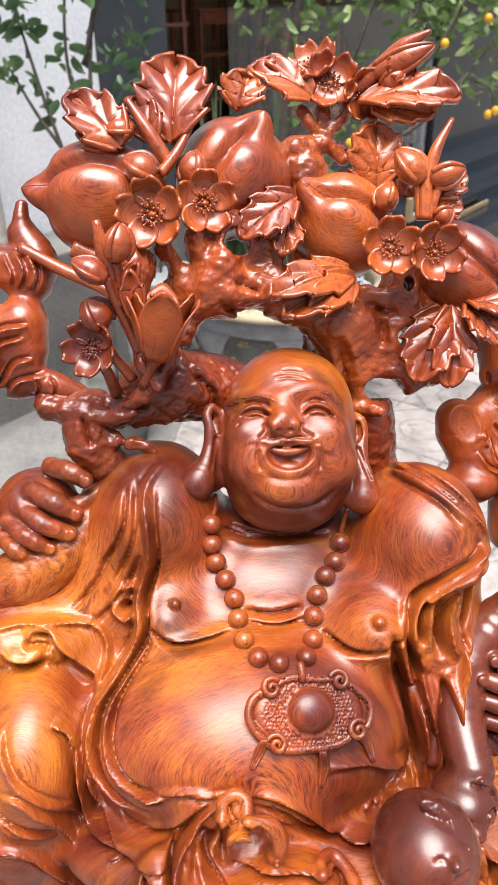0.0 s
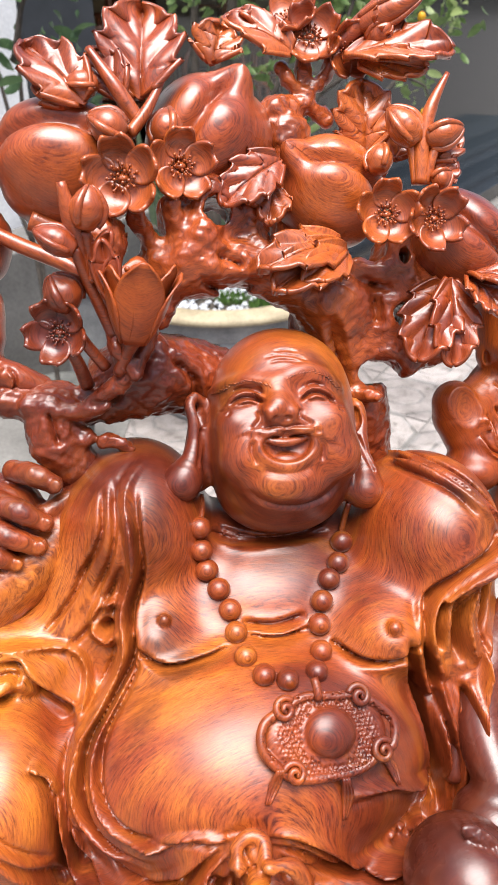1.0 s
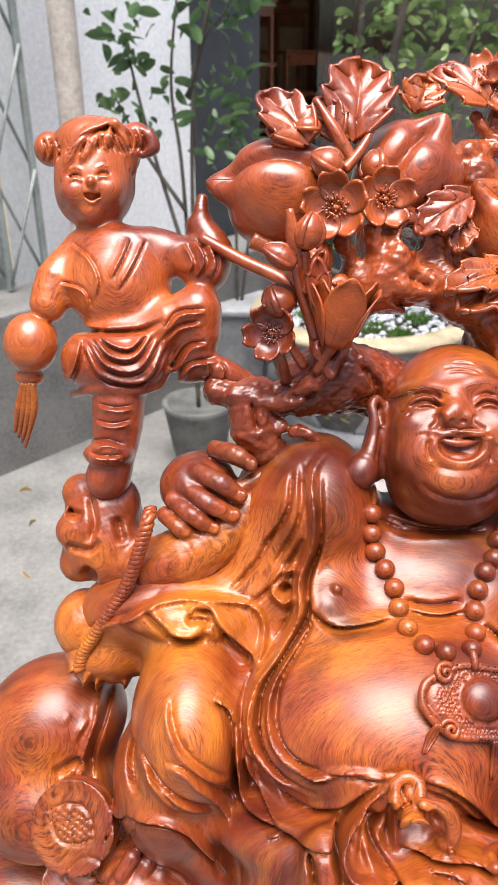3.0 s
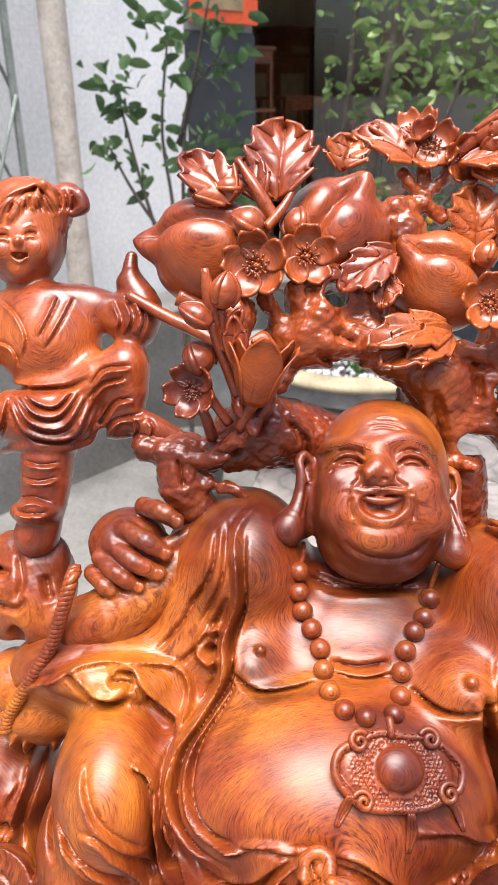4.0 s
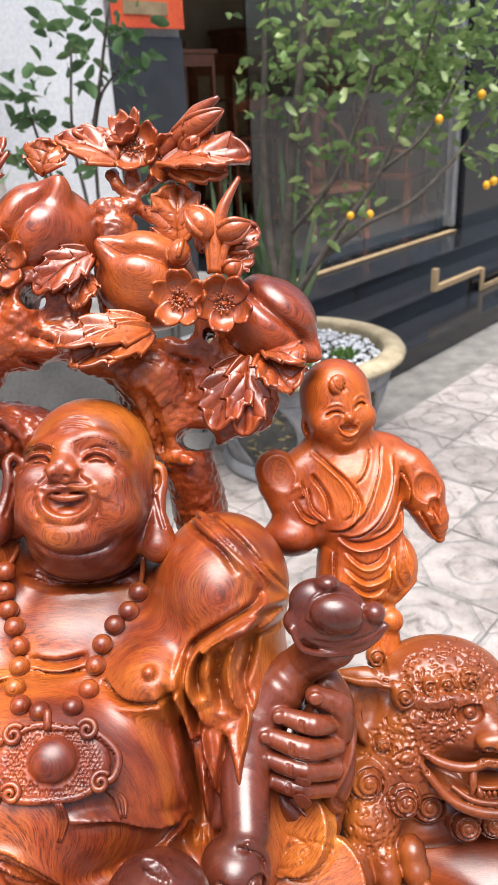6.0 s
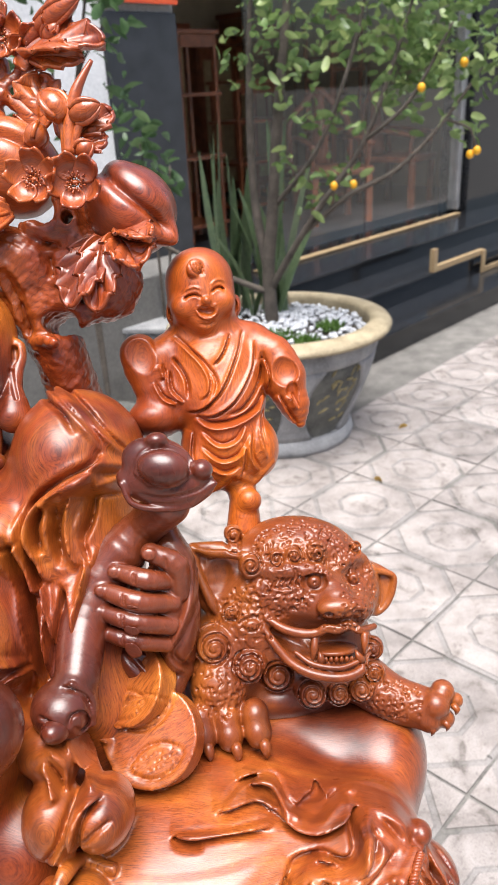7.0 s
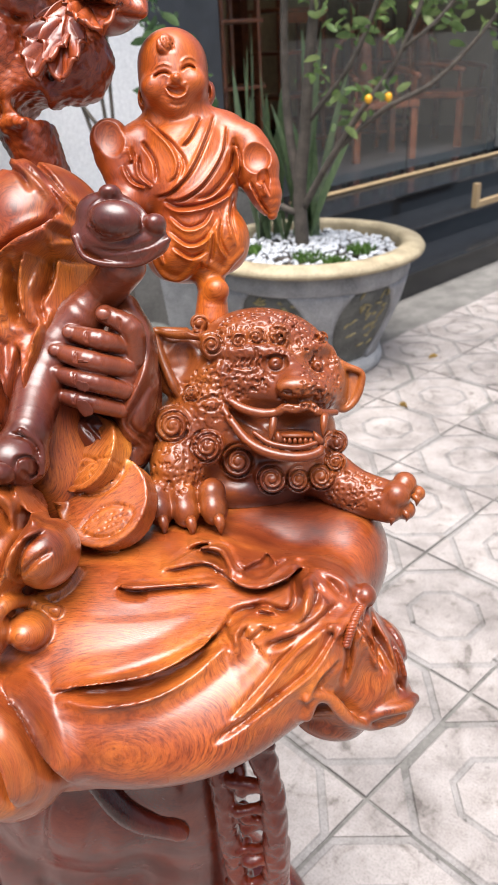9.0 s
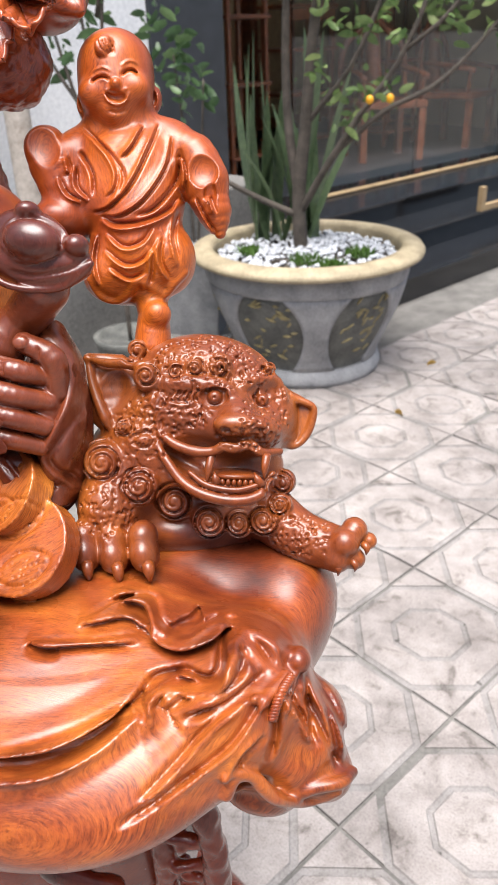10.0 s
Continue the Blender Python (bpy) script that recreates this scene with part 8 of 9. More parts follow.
red += bud((0.014, 0.63, 1.505), (-0.011, 0.63, 1.519), 0.0094)
red += bud((0.006, 0.635, 1.464), (-0.005, 0.635, 1.488), 0.0133)
red.append(rod(((-0.005, 0.638, 1.443), (0.003, 0.642, 1.424), (0.007, 0.65, 1.4)), (0.0042, 0.0046, 0.0056), 10))
red.append(rod(((0.003, 0.638, 1.468), (0.008, 0.642, 1.442), (0.023, 0.645, 1.416)), (0.0036, 0.0041, 0.0045), 10))
red.append(rod(((0.013, 0.632, 1.506), (0.019, 0.638, 1.482), (0.032, 0.64, 1.444)), (0.0035, 0.0048, 0.0057), 10))
red.append(rod(((0.02, 0.637, 1.516), (0.024, 0.64, 1.491), (0.034, 0.642, 1.443)), (0.0039, 0.0053, 0.0057), 10))
red.append(rod(((-0.029, 0.7, 1.509), (-0.001, 0.7, 1.497), (0.038, 0.7, 1.491)), (0.0086, 0.0076, 0.0076), 10))
red.append(rod(((-0.074, 0.7, 1.509), (-0.037, 0.69, 1.493), (0.004, 0.68, 1.477), (0.033, 0.67, 1.451)), (0.0047, 0.0057, 0.0062, 0.0066), 10))
bright += cup_flower((0.046, 0.628, 1.442), (0.008, 0.012, 0.050), 0.0255)
red.append(rod(((0.047, 0.63, 1.446), (0.041, 0.632, 1.433), (0.033, 0.635, 1.416)), (0.0072, 0.0045, 0.0045), 10))
red.append(leaf((0.02, 0.635, 1.483), (0.036, 0.64, 1.514), (0.11, -0.76, 0.72), 0.0093, 0.05, 2, 0.4, 0.003))
red.append(leaf((0.034, 0.63, 1.471), (0.03, 0.635, 1.51), (0.11, -0.76, 0.72), 0.0112, 0.05, 2, 0.4, 0.003))
parts = [block.skin() for block in (body.crisp(0.8, 3), head, pend)]
parts += [roughened(*arm.crisp(0.6, 3).skin(), 0.0004, 0.02, seed=1)]
red += [girl.crisp(0.5, 3).skin(), roughened(*roughened(*tree.crisp(1.2, 3).skin(), 0.0011, 0.020, (1, 1, 0.35), 2), 0.0006, 0.007, (1, 1, 0.25), 5)]
by_wood = ((WOOD, parts + pieces), (DARK_WOOD, [staff.skin(), child.skin(), grip.skin()]), (SACK_WOOD, [sack.crisp(0.4, 3).skin()]), (BEAST_WOOD, [lion.skin()] + brown), (BRIGHT_WOOD, [boy.skin()] + bright), (RED_WOOD, red))
plain = join_skins("wood_carving", [net for _, nets in by_wood for net in nets])
for wood, _ in by_wood:
    plain.materials.append(wood)
kinds = np.repeat(np.arange(len(by_wood), dtype=np.int32), [sum(len(f) for _, f in nets) for _, nets in by_wood])
plain.polygons.foreach_set("material_index", kinds)
carving = tagged(new("wood_carving", plain), "glossy carved red hardwood statue of a laughing seated monk", "statue")

# ---- shop front ----
steps = new("steps")
steps.matrix_world = FRONT
tagged(steps, "polished black granite steps along the shop front", "steps", kind="structure")
for n, (y, z) in enumerate(((0.0, 0.15), (0.32, 0.29), (0.64, 0.42))):
    front_box("step", (-0.62, y, -0.016 if n == 0 else (0.15, 0.29)[n - 1] - 0.004), (7.0, 1.30, z - 0.022), GRANITE, steps, 0.002)
    front_box("tread", (-0.64, y - 0.02, z - 0.022), (7.0, y + 0.34 if n < 2 else 1.30, z), GRANITE, steps, 0.005)
wall_white = tagged(front_box("wall_1", (-2.15, 1.0, -0.016), (-1.16, 1.3, 4.0), WALL_WHITE), "white plastered wall pier beside the shop", "wall", kind="structure")
pier = tagged(front_box("wall_2", (-1.157, 0.98, -0.016), (-0.66, 1.3, 1.96), GRANITE_MATT), "dark grey stone-clad pier beside the doorway", "wall", kind="structure")
upper = tagged(front_box("wall_3", (-1.157, 1.0, 1.963), (-0.66, 1.3, 4.0), WALL_GREY), "grey wall above the dark pier", "wall", kind="structure")
lintel = tagged(front_box("wall_4", (-0.657, 1.0, 3.0), (2.80, 1.3, 4.0), WALL_GREY), "grey wall above the shop window", "wall", kind="structure")
black = tagged(front_box("wall_5", (2.84, 1.0, -0.016), (9.0, 1.3, 4.0), GRANITE), "black granite wall beyond the shop window", "wall", kind="structure")
# plain unseen walls, added across the street and to the sides, shape reflected light
for n, (lo, hi) in enumerate((((-14, -9.3, -0.016), (14, -9.0, 6.0)), ((9.0, -8.9, -0.016), (9.3, 4.0, 8.0)), ((-9.3, -8.9, -0.016), (-9.0, 2.0, 8.0)))):
    tagged(part("wall_%d" % (8 + n), box(lo, hi), WALL_WHITE), "plain white wall out of view, added to shape reflected light", "wall", kind="structure")
front_box("step_edging", (1.03, 0.28, 0.294), (1.08, 0.318, 0.46), TRIM_TAN, steps, 0.003, "tan stone edging strip")
front_box("step_edging", (1.08, 0.28, 0.294), (1.80, 0.318, 0.335), TRIM_TAN, steps, 0.003, "tan stone edging strip")
front_box("step_edging", (1.75, 0.262, 0.154), (1.80, 0.278, 0.33), TRIM_TAN, steps, 0.003, "tan stone edging strip")
front_box("step_edging", (1.80, 0.262, 0.154), (2.50, 0.278, 0.195), TRIM_TAN, steps, 0.003, "tan stone edging strip")
plinth = tagged(front_box("wall_6", (-3.6, 0.62, -0.016), (-0.66, 0.97, 0.70), CEMENT, edge=0.01), "low grey concrete plinth under the white wall", "wall", kind="structure")
sill = tagged(front_box("window_sill", (-0.05, 1.0, 0.424), (2.74, 1.06, 0.438), TRIM_TAN), "tan stone sill under the shop window", "sill", kind="structure")

# shop window: panes in an aluminium frame
window = new("window_1")
window.matrix_world = FRONT
tagged(window, "tall shop window with aluminium frame", "window", kind="structure")
for x0, x1 in ((-0.02, 1.30), (1.305, 2.72)):
    pane = front_box("pane", (x0, 1.075, 0.468), (x1, 1.085, 2.99), GLASS, window, 0.0)
    pane.visible_shadow = False
for x0, x1, wide in ((2.722, 2.80, 0.06),):
    front_box("window_frame", (x0, 1.05, 0.468), (x1, 1.05 + wide + 0.03, 2.99), METAL, window, 0.003, "brushed aluminium upright")
front_box("window_frame", (2.70, 1.02, 0.468), (2.72, 1.074, 0.55), METAL, window, 0.002)

# room behind the glass
room = new("room")
room.matrix_world = FRONT
tagged(room, "dim shop room with cream walls and dark tiled floor", "room", kind="structure")
front_box("room_floor", (-0.65, 1.304, 0.30), (4.5, 5.0, 0.418), GRANITE_MATT, room, 0.0)
front_box("room_wall", (-0.65, 5.0, 0.3), (4.5, 5.1, 3.3), WALL_CREAM, room, 0.0)
front_box("room_wall", (4.5, 1.304, 0.3), (4.6, 5.1, 3.3), WALL_CREAM, room, 0.0)
front_box("room_wall", (-0.75, 1.304, -0.016), (-0.653, 5.1, 3.3), WALL_CREAM, room, 0.0)
ceiling = tagged(front_box("ceiling", (-0.75, 1.304, 3.3), (4.6, 5.1, 3.4), WALL_GREY), "grey ceiling of the shop room", "ceiling", kind="structure")


def display_stand(s, y, width, height, deep=0.35, label="dark red wooden display stand with open shelves", group="display stands in the shop"):
    """A tall open wooden stand: four posts, boards, an apron."""
    t = thing("display_stand", label, "display stand", group)
    t.matrix_world = FRONT @ pose(s, y, 0.42)
    for x in (0, width - 0.035):
        for v in (0, deep - 0.035):
            part("post", box((x, v, 0), (x + 0.035, v + 0.035, height), 0.004), CHAIR_WOOD, t)
    for z in (0.12, height * 0.42, height * 0.72, height):
        part("shelf", box((-0.02, -0.02, z), (width + 0.02, deep + 0.02, z + 0.03), 0.005), CHAIR_WOOD, t)
    part("apron", box((0.04, -0.005, height - 0.09), (width - 0.04, 0.015, height - 0.004), 0.003), CHAIR_WOOD, t)
    return t


display_stand(0.45, 2.2, 0.42, 1.55)
display_stand(1.5, 2.6, 0.6, 1.2)
display_stand(2.5, 2.3, 0.5, 1.75)
display_stand(3.3, 2.9, 0.7, 1.4)


def carved_cabinet(s, y, width, height, deep=0.45):
    t = thing("cabinet", "dark carved wooden cabinet with panelled doors", "cabinet", "cabinets in the shop")
    t.matrix_world = FRONT @ pose(s, y, 0.42)
    part("body", box((0, 0.02, 0.08), (width, deep, height), 0.008), CHAIR_WOOD, t)
    part("cornice", box((-0.03, -0.02, height), (width + 0.03, deep + 0.02, height + 0.06), 0.015), CHAIR_WOOD, t)
    for n in range(2):
        d = part("door", box((0.02 + n * width / 2, 0, 0.12), (width / 2 - 0.02 + n * width / 2, 0.018, height - 0.05), 0.005), CHAIR_WOOD, t)
        part("panel", box((0.07 + n * width / 2, -0.012, 0.2), (width / 2 - 0.07 + n * width / 2, -0.002, height - 0.15), 0.004), TRIM_TAN, d, "paler inset panel")
    for x in (0.03, width - 0.08):
        for v in (0.05, deep - 0.1):
            part("foot", box((x, v, 0), (x + 0.05, v + 0.05, 0.078), 0.005), CHAIR_WOOD, t)
    return t


carved_cabinet(0.9, 3.6, 1.0, 1.7)
carved_cabinet(2.3, 3.9, 1.1, 1.6)
carved_cabinet(3.4, 4.2, 0.9, 1.9)


def armchair(s, y, turn):
    t = thing("armchair", "dark carved wooden armchair with a tall back", "chair", "armchairs in the shop")
    t.matrix_world = FRONT @ pose(s, y, 0.42, 0, 0, turn)
    part("seat", box((-0.3, -0.27, 0.42), (0.3, 0.27, 0.48), 0.015), CHAIR_WOOD, t)
    part_net("backrest", [rod([(-0.3, 0.25, 0.48), (-0.28, 0.29, 0.85), (-0.12, 0.31, 1.02), (0, 0.32, 1.12), (0.12, 0.31, 1.02), (0.28, 0.29, 0.85), (0.3, 0.25, 0.48)], (0.028,), 10, 0.05),
                          rod([(0, 0.26, 0.48), (0, 0.30, 1.08)], (0.09, 0.05), 10, 0.1)], CHAIR_WOOD, t)
    for x in (-0.26, 0.26):
        part_net("armrest", [rod([(x, 0.26, 0.72), (x, 0.0, 0.70), (x * 1.08, -0.26, 0.66)], (0.025,), 8, 0.06), rod([(x, -0.2, 0.48), (x * 1.05, -0.22, 0.67)], (0.02,), 8, 0.06)], CHAIR_WOOD, t)
        for v in (-0.23, 0.23):
            part("leg", box((x - 0.03, v - 0.03, 0), (x + 0.03, v + 0.03, 0.418), 0.006), CHAIR_WOOD, t)
    return t


armchair(0.2, 3.0, 20)
armchair(1.95, 1.9, -30)
armchair(3.1, 1.9, 10)

banner = thing("banner", "red and orange printed banner above the dark pier", "banner")
banner.matrix_world = FRONT
part("cloth", box((-1.15, 0.955, 2.0), (-0.66, 0.965, 2.5), 0.002), BANNER, banner)
for n, (x, w) in enumerate(((-1.08, 0.30), (-1.0, 0.24))):
    part("print_bar", box((x, 0.950, 2.06 + 0.12 * n), (x + w, 0.9535, 2.12 + 0.12 * n), 0.0), WALL_WHITE if n else TRIM_TAN, banner)

# post and folding gate left of the white wall
post = thing("post", "weathered beige upright post beside the gate", "post")
post.matrix_world = FRONT @ pose(-2.06, 0.80, 0)
part_net("shaft", [lathe([(0.0, -0.016), (0.062, -0.016), (0.06, 0.6), (0.056, 1.4), (0.058, 2.2), (0.052, 3.4), (0.0, 3.4)], 24)], PIPE, post)
gate = thing("folding_gate", "grey-green folding metal lattice gate, closed", "gate")
gate.matrix_world = FRONT @ pose(0, 0.9, 0)
for n in range(9):
    x = -2.22 - 0.19 * n
    part("bar", box((x - 0.014, -0.012, 0.705), (x + 0.014, 0.012, 2.9), 0.003), GATE, gate)
    for z in (0.74, 1.22, 1.70, 2.18):
        for a, b in ((0, 0.46), (0.46, 0)):
            if n < 8:
                part_net("strut", [rod([(x, -0.017 if a else 0.017, z + a), (x - 0.19, -0.017 if a else 0.017, z + b)], (0.008,), 6, 0.2)], GATE, gate)
wall_far = tagged(front_box("wall_7", (-6.5, 1.3, -0.016), (-2.155, 1.5, 4.0), GATE), "grey-green wall behind the folding gate", "wall", kind="structure")


# ---- big stone planter ----
planter = thing("planter", "round grey stone planter with dark carved panels and an ochre rim", "planter", at=(0.085, 3.53, 0))
OUT = [(0.0, -0.004), (0.335, -0.004), (0.345, 0.02), (0.335, 0.06), (0.325, 0.085), (0.345, 0.13), (0.385, 0.22), (0.425, 0.32), (0.45, 0.41), (0.455, 0.455)]
part_net("bowl", [lathe(OUT + [(0.44, 0.455), (0.40, 0.40), (0.0, 0.38)], 96)], POT_DARK, planter, "dark carved stone bowl")
part_net("foot_ring", [lathe([(0.33, -0.003), (0.352, 0.0), (0.358, 0.025), (0.345, 0.07), (0.33, 0.078), (0.32, 0.06)], 96)], POT_STONE, planter)
part_net("neck_band", [lathe([(0.44, 0.44), (0.463, 0.443), (0.472, 0.46), (0.478, 0.52), (0.47, 0.528), (0.44, 0.52)], 96)], POT_STONE, planter)
part_net("rim", [lathe([(0.44, 0.53), (0.50, 0.531), (0.532, 0.542), (0.536, 0.556), (0.525, 0.572), (0.47, 0.584), (0.438, 0.582), (0.43, 0.56), (0.43, 0.50)], 96)], POT_RIM, planter, "ochre painted rim")
for n in range(6):
    rows = []
    for z in np.linspace(0.075, 0.445, 14):
        s = (z - 0.075) / 0.37
        r = np.interp(z, [q[1] for q in OUT[1:]], [q[0] for q in OUT[1:]]) + 0.012
        half = 0.135 + 0.17 * abs(2 * s - 0.95) ** 2.2
        rows.append([(r * math.cos(a), r * math.sin(a), z) for a in np.linspace(-half, half, 9) + math.radians(-75 + 60 * n)])
    part_net("pilaster", [thick(np.array(rows)[:, ::-1], 0.03)], POT_STONE, planter, "pale waisted stone panel")
    rng = random.Random(n)
    sprays = []
    for k in range(26):
        a, z = math.radians(-45 + 60 * n + rng.uniform(-15, 15)), rng.uniform(0.13, 0.42)
        r = np.interp(z, [q[1] for q in OUT[1:]], [q[0] for q in OUT[1:]]) + 0.004
        turn, size = rng.uniform(-0.5, 1.2), rng.uniform(0.025, 0.055)
        a2, z2 = a + size * math.cos(turn) / r, z + size * math.sin(turn)
        r2 = np.interp(z2, [q[1] for q in OUT[1:]], [q[0] for q in OUT[1:]]) + 0.005
        sprays.append(rod([(r * math.cos(a), r * math.sin(a), z), (r * math.cos((a + a2) / 2), r * math.sin((a + a2) / 2), (z + z2) / 2), (r2 * math.cos(a2), r2 * math.sin(a2), z2)], (0.002, 0.007, 0.002), 6, 0.02))
    part_net("relief", sprays, POT_GOLD, planter, "faded gold carved sprays")["kind"] = "stuff"
part_net("soil", [lathe([(0.0, 0.525), (0.2, 0.53), (0.428, 0.515), (0.428, 0.50), (0.0, 0.50)], 48)], BARK, planter)
rng = random.Random(11)
stones = []
for n in range(900):
    a, r = rng.uniform(0, 6.283), 0.41 * math.sqrt(rng.random())
    size = rng.uniform(0.008, 0.019)
    stones.append(globe((r * math.cos(a), r * math.sin(a), 0.533 + 0.03 * (1 - r / 0.41) + rng.uniform(-0.004, 0.008)), (size, size * rng.uniform(0.6, 0.9), size * rng.uniform(0.45, 0.7)), (rng.uniform(-30, 30), rng.uniform(-30, 30), rng.uniform(0, 180)), 8))
pebbles = tagged(part_net("pebbles", stones, PEBBLE), "loose white pebbles covering the planter soil", "pebbles", kind="stuff")
pebbles.location = planter.location


def blade_net(foot, tip, width, bend, twist=0.0, rows=7):
    """A flat leaf that tapers and arches from foot to tip."""
    foot, tip = np.array(foot, float), np.array(tip, float)
    along = tip - foot
    side = np.cross(along, (math.cos(twist), math.sin(twist), 0.3))
    side /= np.linalg.norm(side) + 1e-9
    out = np.cross(side, along / (np.linalg.norm(along) + 1e-9))
    net = []
    for s in np.linspace(0, 1, rows):
        w = width * (math.sin(math.pi * min(1, 0.12 + 0.88 * s)) ** 0.7 * 0.9 + 0.06)
        c = foot + along * s + out * bend * math.sin(math.pi * s)
        net.append([c - side * w + out * 0.25 * w, c, c + side * w + out * 0.25 * w])
    return grid_skin(np.array(net))


def tufts(rng, centre, spread, count, size, droop=0.2):
    """Leaves in loose rosettes round a place."""
    out = []
    for n in range(count):
        foot = np.array(centre) + [rng.gauss(0, s) for s in spread]
        a, lift = rng.uniform(0, 6.283), rng.uniform(-0.7, 0.7) - droop
        length = size * rng.uniform(0.65, 1.25)
        tip = foot + length * np.array((math.cos(a) * math.cos(lift), math.sin(a) * math.cos(lift), math.sin(lift)))
        out.append(blade_net(foot, tip, length * 0.23, length * 0.08, rng.uniform(0, 3.1), 5))
    return out


# ground cover in the pebbles
rng = random.Random(5)
cover = []
for x, y, r in ((0.03, -0.22, 0.07), (0.16, -0.30, 0.05), (0.25, -0.08, 0.06), (-0.25, -0.1, 0.05)):
    for n in range(150):
        a, d = rng.uniform(0, 6.283), r * math.sqrt(rng.random())
        foot = np.array((x + d * math.cos(a), y + d * math.sin(a), 0.545))
        cover.append(blade_net(foot, foot + np.array((rng.gauss(0, 0.014), rng.gauss(0, 0.014), rng.uniform(0.02, 0.045))), 0.004, 0.002, rng.uniform(0, 3), 3))
moss = tagged(part_net("ground_cover", cover, MOSS), "bright green ground cover among the pebbles", "plants", kind="stuff")
moss.location = planter.location

# ---- citrus tree in the planter ----
citrus = thing("citrus_tree", "small kumquat tree with glossy leaves in the stone planter", "tree", at=(0.085, 3.53, 0.54))


def limb(points, widths, name="limb"):
    part_net(name, [rod([np.array(p) - (0.085, 3.53, 0.54) for p in points], widths, 8, 0.04)], BARK, citrus)


limb([(0.06, 3.52, 0.53), (0.05, 3.52, 0.80), (0.08, 3.50, 1.06), (0.11, 3.50, 1.40), (0.16, 3.50, 1.80), (0.2, 3.52, 2.3)], (0.034, 0.03, 0.026, 0.022, 0.018, 0.01), "trunk")
limb([(0.05, 3.52, 0.78), (0.00, 3.54, 1.1), (-0.01, 3.56, 1.5), (0.03, 3.56, 2.2)], (0.022, 0.02, 0.016, 0.008), "trunk")
limb([(0.06, 3.52, 0.72), (0.18, 3.46, 0.92), (0.30, 3.42, 1.10), (0.48, 3.42, 1.35), (0.62, 3.45, 1.72), (0.7, 3.45, 2.0)], (0.018, 0.015, 0.013, 0.011, 0.008, 0.004))
limb([(0.22, 3.45, 0.98), (0.42, 3.40, 1.14), (0.62, 3.40, 1.24), (0.80, 3.42, 1.42), (0.95, 3.45, 1.62)], (0.012, 0.011, 0.010, 0.008, 0.004))
limb([(0.10, 3.50, 1.10), (0.30, 3.45, 1.35), (0.45, 3.48, 1.75), (0.5, 3.5, 2.1)], (0.013, 0.011, 0.008, 0.004))
limb([(0.05, 3.52, 0.70), (-0.15, 3.46, 0.80), (-0.36, 3.42, 0.92), (-0.5, 3.40, 1.02)], (0.016, 0.013, 0.011, 0.006))
limb([(0.48, 3.42, 1.35), (0.66, 3.38, 1.50), (0.82, 3.40, 1.78)], (0.009, 0.008, 0.004))
limb([(0.30, 3.42, 1.10), (0.36, 3.38, 1.17), (0.44, 3.36, 1.21)], (0.007, 0.006, 0.003))
limb([(0.80, 3.42, 1.42), (0.90, 3.40, 1.38), (0.92, 3.40, 1.31)], (0.006, 0.005, 0.003))
rng = random.Random(21)
crown = []
for x, z, r, count in ((0.10, 1.80, 0.10, 34), (0.02, 1.66, 0.07, 16), (0.14, 1.98, 0.12, 30), (0.28, 1.72, 0.10, 26), (0.20, 1.55, 0.07, 14), (0.36, 1.95, 0.13, 34), (0.46, 1.80, 0.11, 34), (0.58, 1.68, 0.10, 34), (0.66, 1.86, 0.11, 40),
                       (0.76, 1.76, 0.10, 40), (0.72, 1.62, 0.09, 34), (0.86, 1.86, 0.09, 26), (0.92, 1.70, 0.09, 26), (0.84, 1.52, 0.08, 22), (0.62, 1.50, 0.07, 18), (0.98, 1.58, 0.07, 16), (0.40, 1.22, 0.04, 9), (0.28, 1.15, 0.05, 10), (0.18, 1.28, 0.05, 8),
                       (0.45, 1.45, 0.06, 10), (0.92, 1.36, 0.03, 7), (0.05, 2.15, 0.14, 26), (0.4, 2.2, 0.16, 34), (0.75, 2.1, 0.15, 34), (1.0, 1.95, 0.1, 20), (0.55, 2.02, 0.1, 24), (0.30, 1.42, 0.05, 8)):
    crown += tufts(rng, (x - 0.085, rng.uniform(-0.20, 0.12), z - 0.54), (r * 0.85, 0.10, r * 0.80), int(1.9 * count), 0.060)
part_net("crown", crown, FOLIAGE, citrus, "loose crown of glossy green leaves")
for x, y, z in ((0.905, 3.40, 1.285), (0.93, 3.39, 1.30), (0.36, 3.37, 1.185), (0.44, 3.36, 1.19), (0.86, 3.40, 1.62), (0.70, 3.36, 1.54)):
    part_net("fruit", [globe((x - 0.085, y - 3.53, z - 0.54), (0.016, 0.016, 0.018), sides=14)], FRUIT, citrus, "small ripe yellow-orange fruit")

# ---- sword-leaved plants behind the tree ----
swords = thing("snake_plant", "tall upright sword-shaped dark green leaves", "plant", at=(-0.06, 3.76, 0.53))
rng = random.Random(8)
for n in range(26):
    a, r = rng.uniform(0, 6.283), 0.18 * math.sqrt(rng.random())
    foot = np.array((r * math.cos(a), r * math.sin(a) * 0.6, 0.0))
    tall = rng.uniform(0.45, 0.92)
    tip = foot + np.array((rng.gauss(0, 0.10), rng.gauss(0, 0.05), tall))
    part_net("leaf", [blade_net(foot, tip, rng.uniform(0.030, 0.052), rng.uniform(-0.04, 0.04), rng.uniform(-0.5, 0.5), 9)], BLADE, swords)

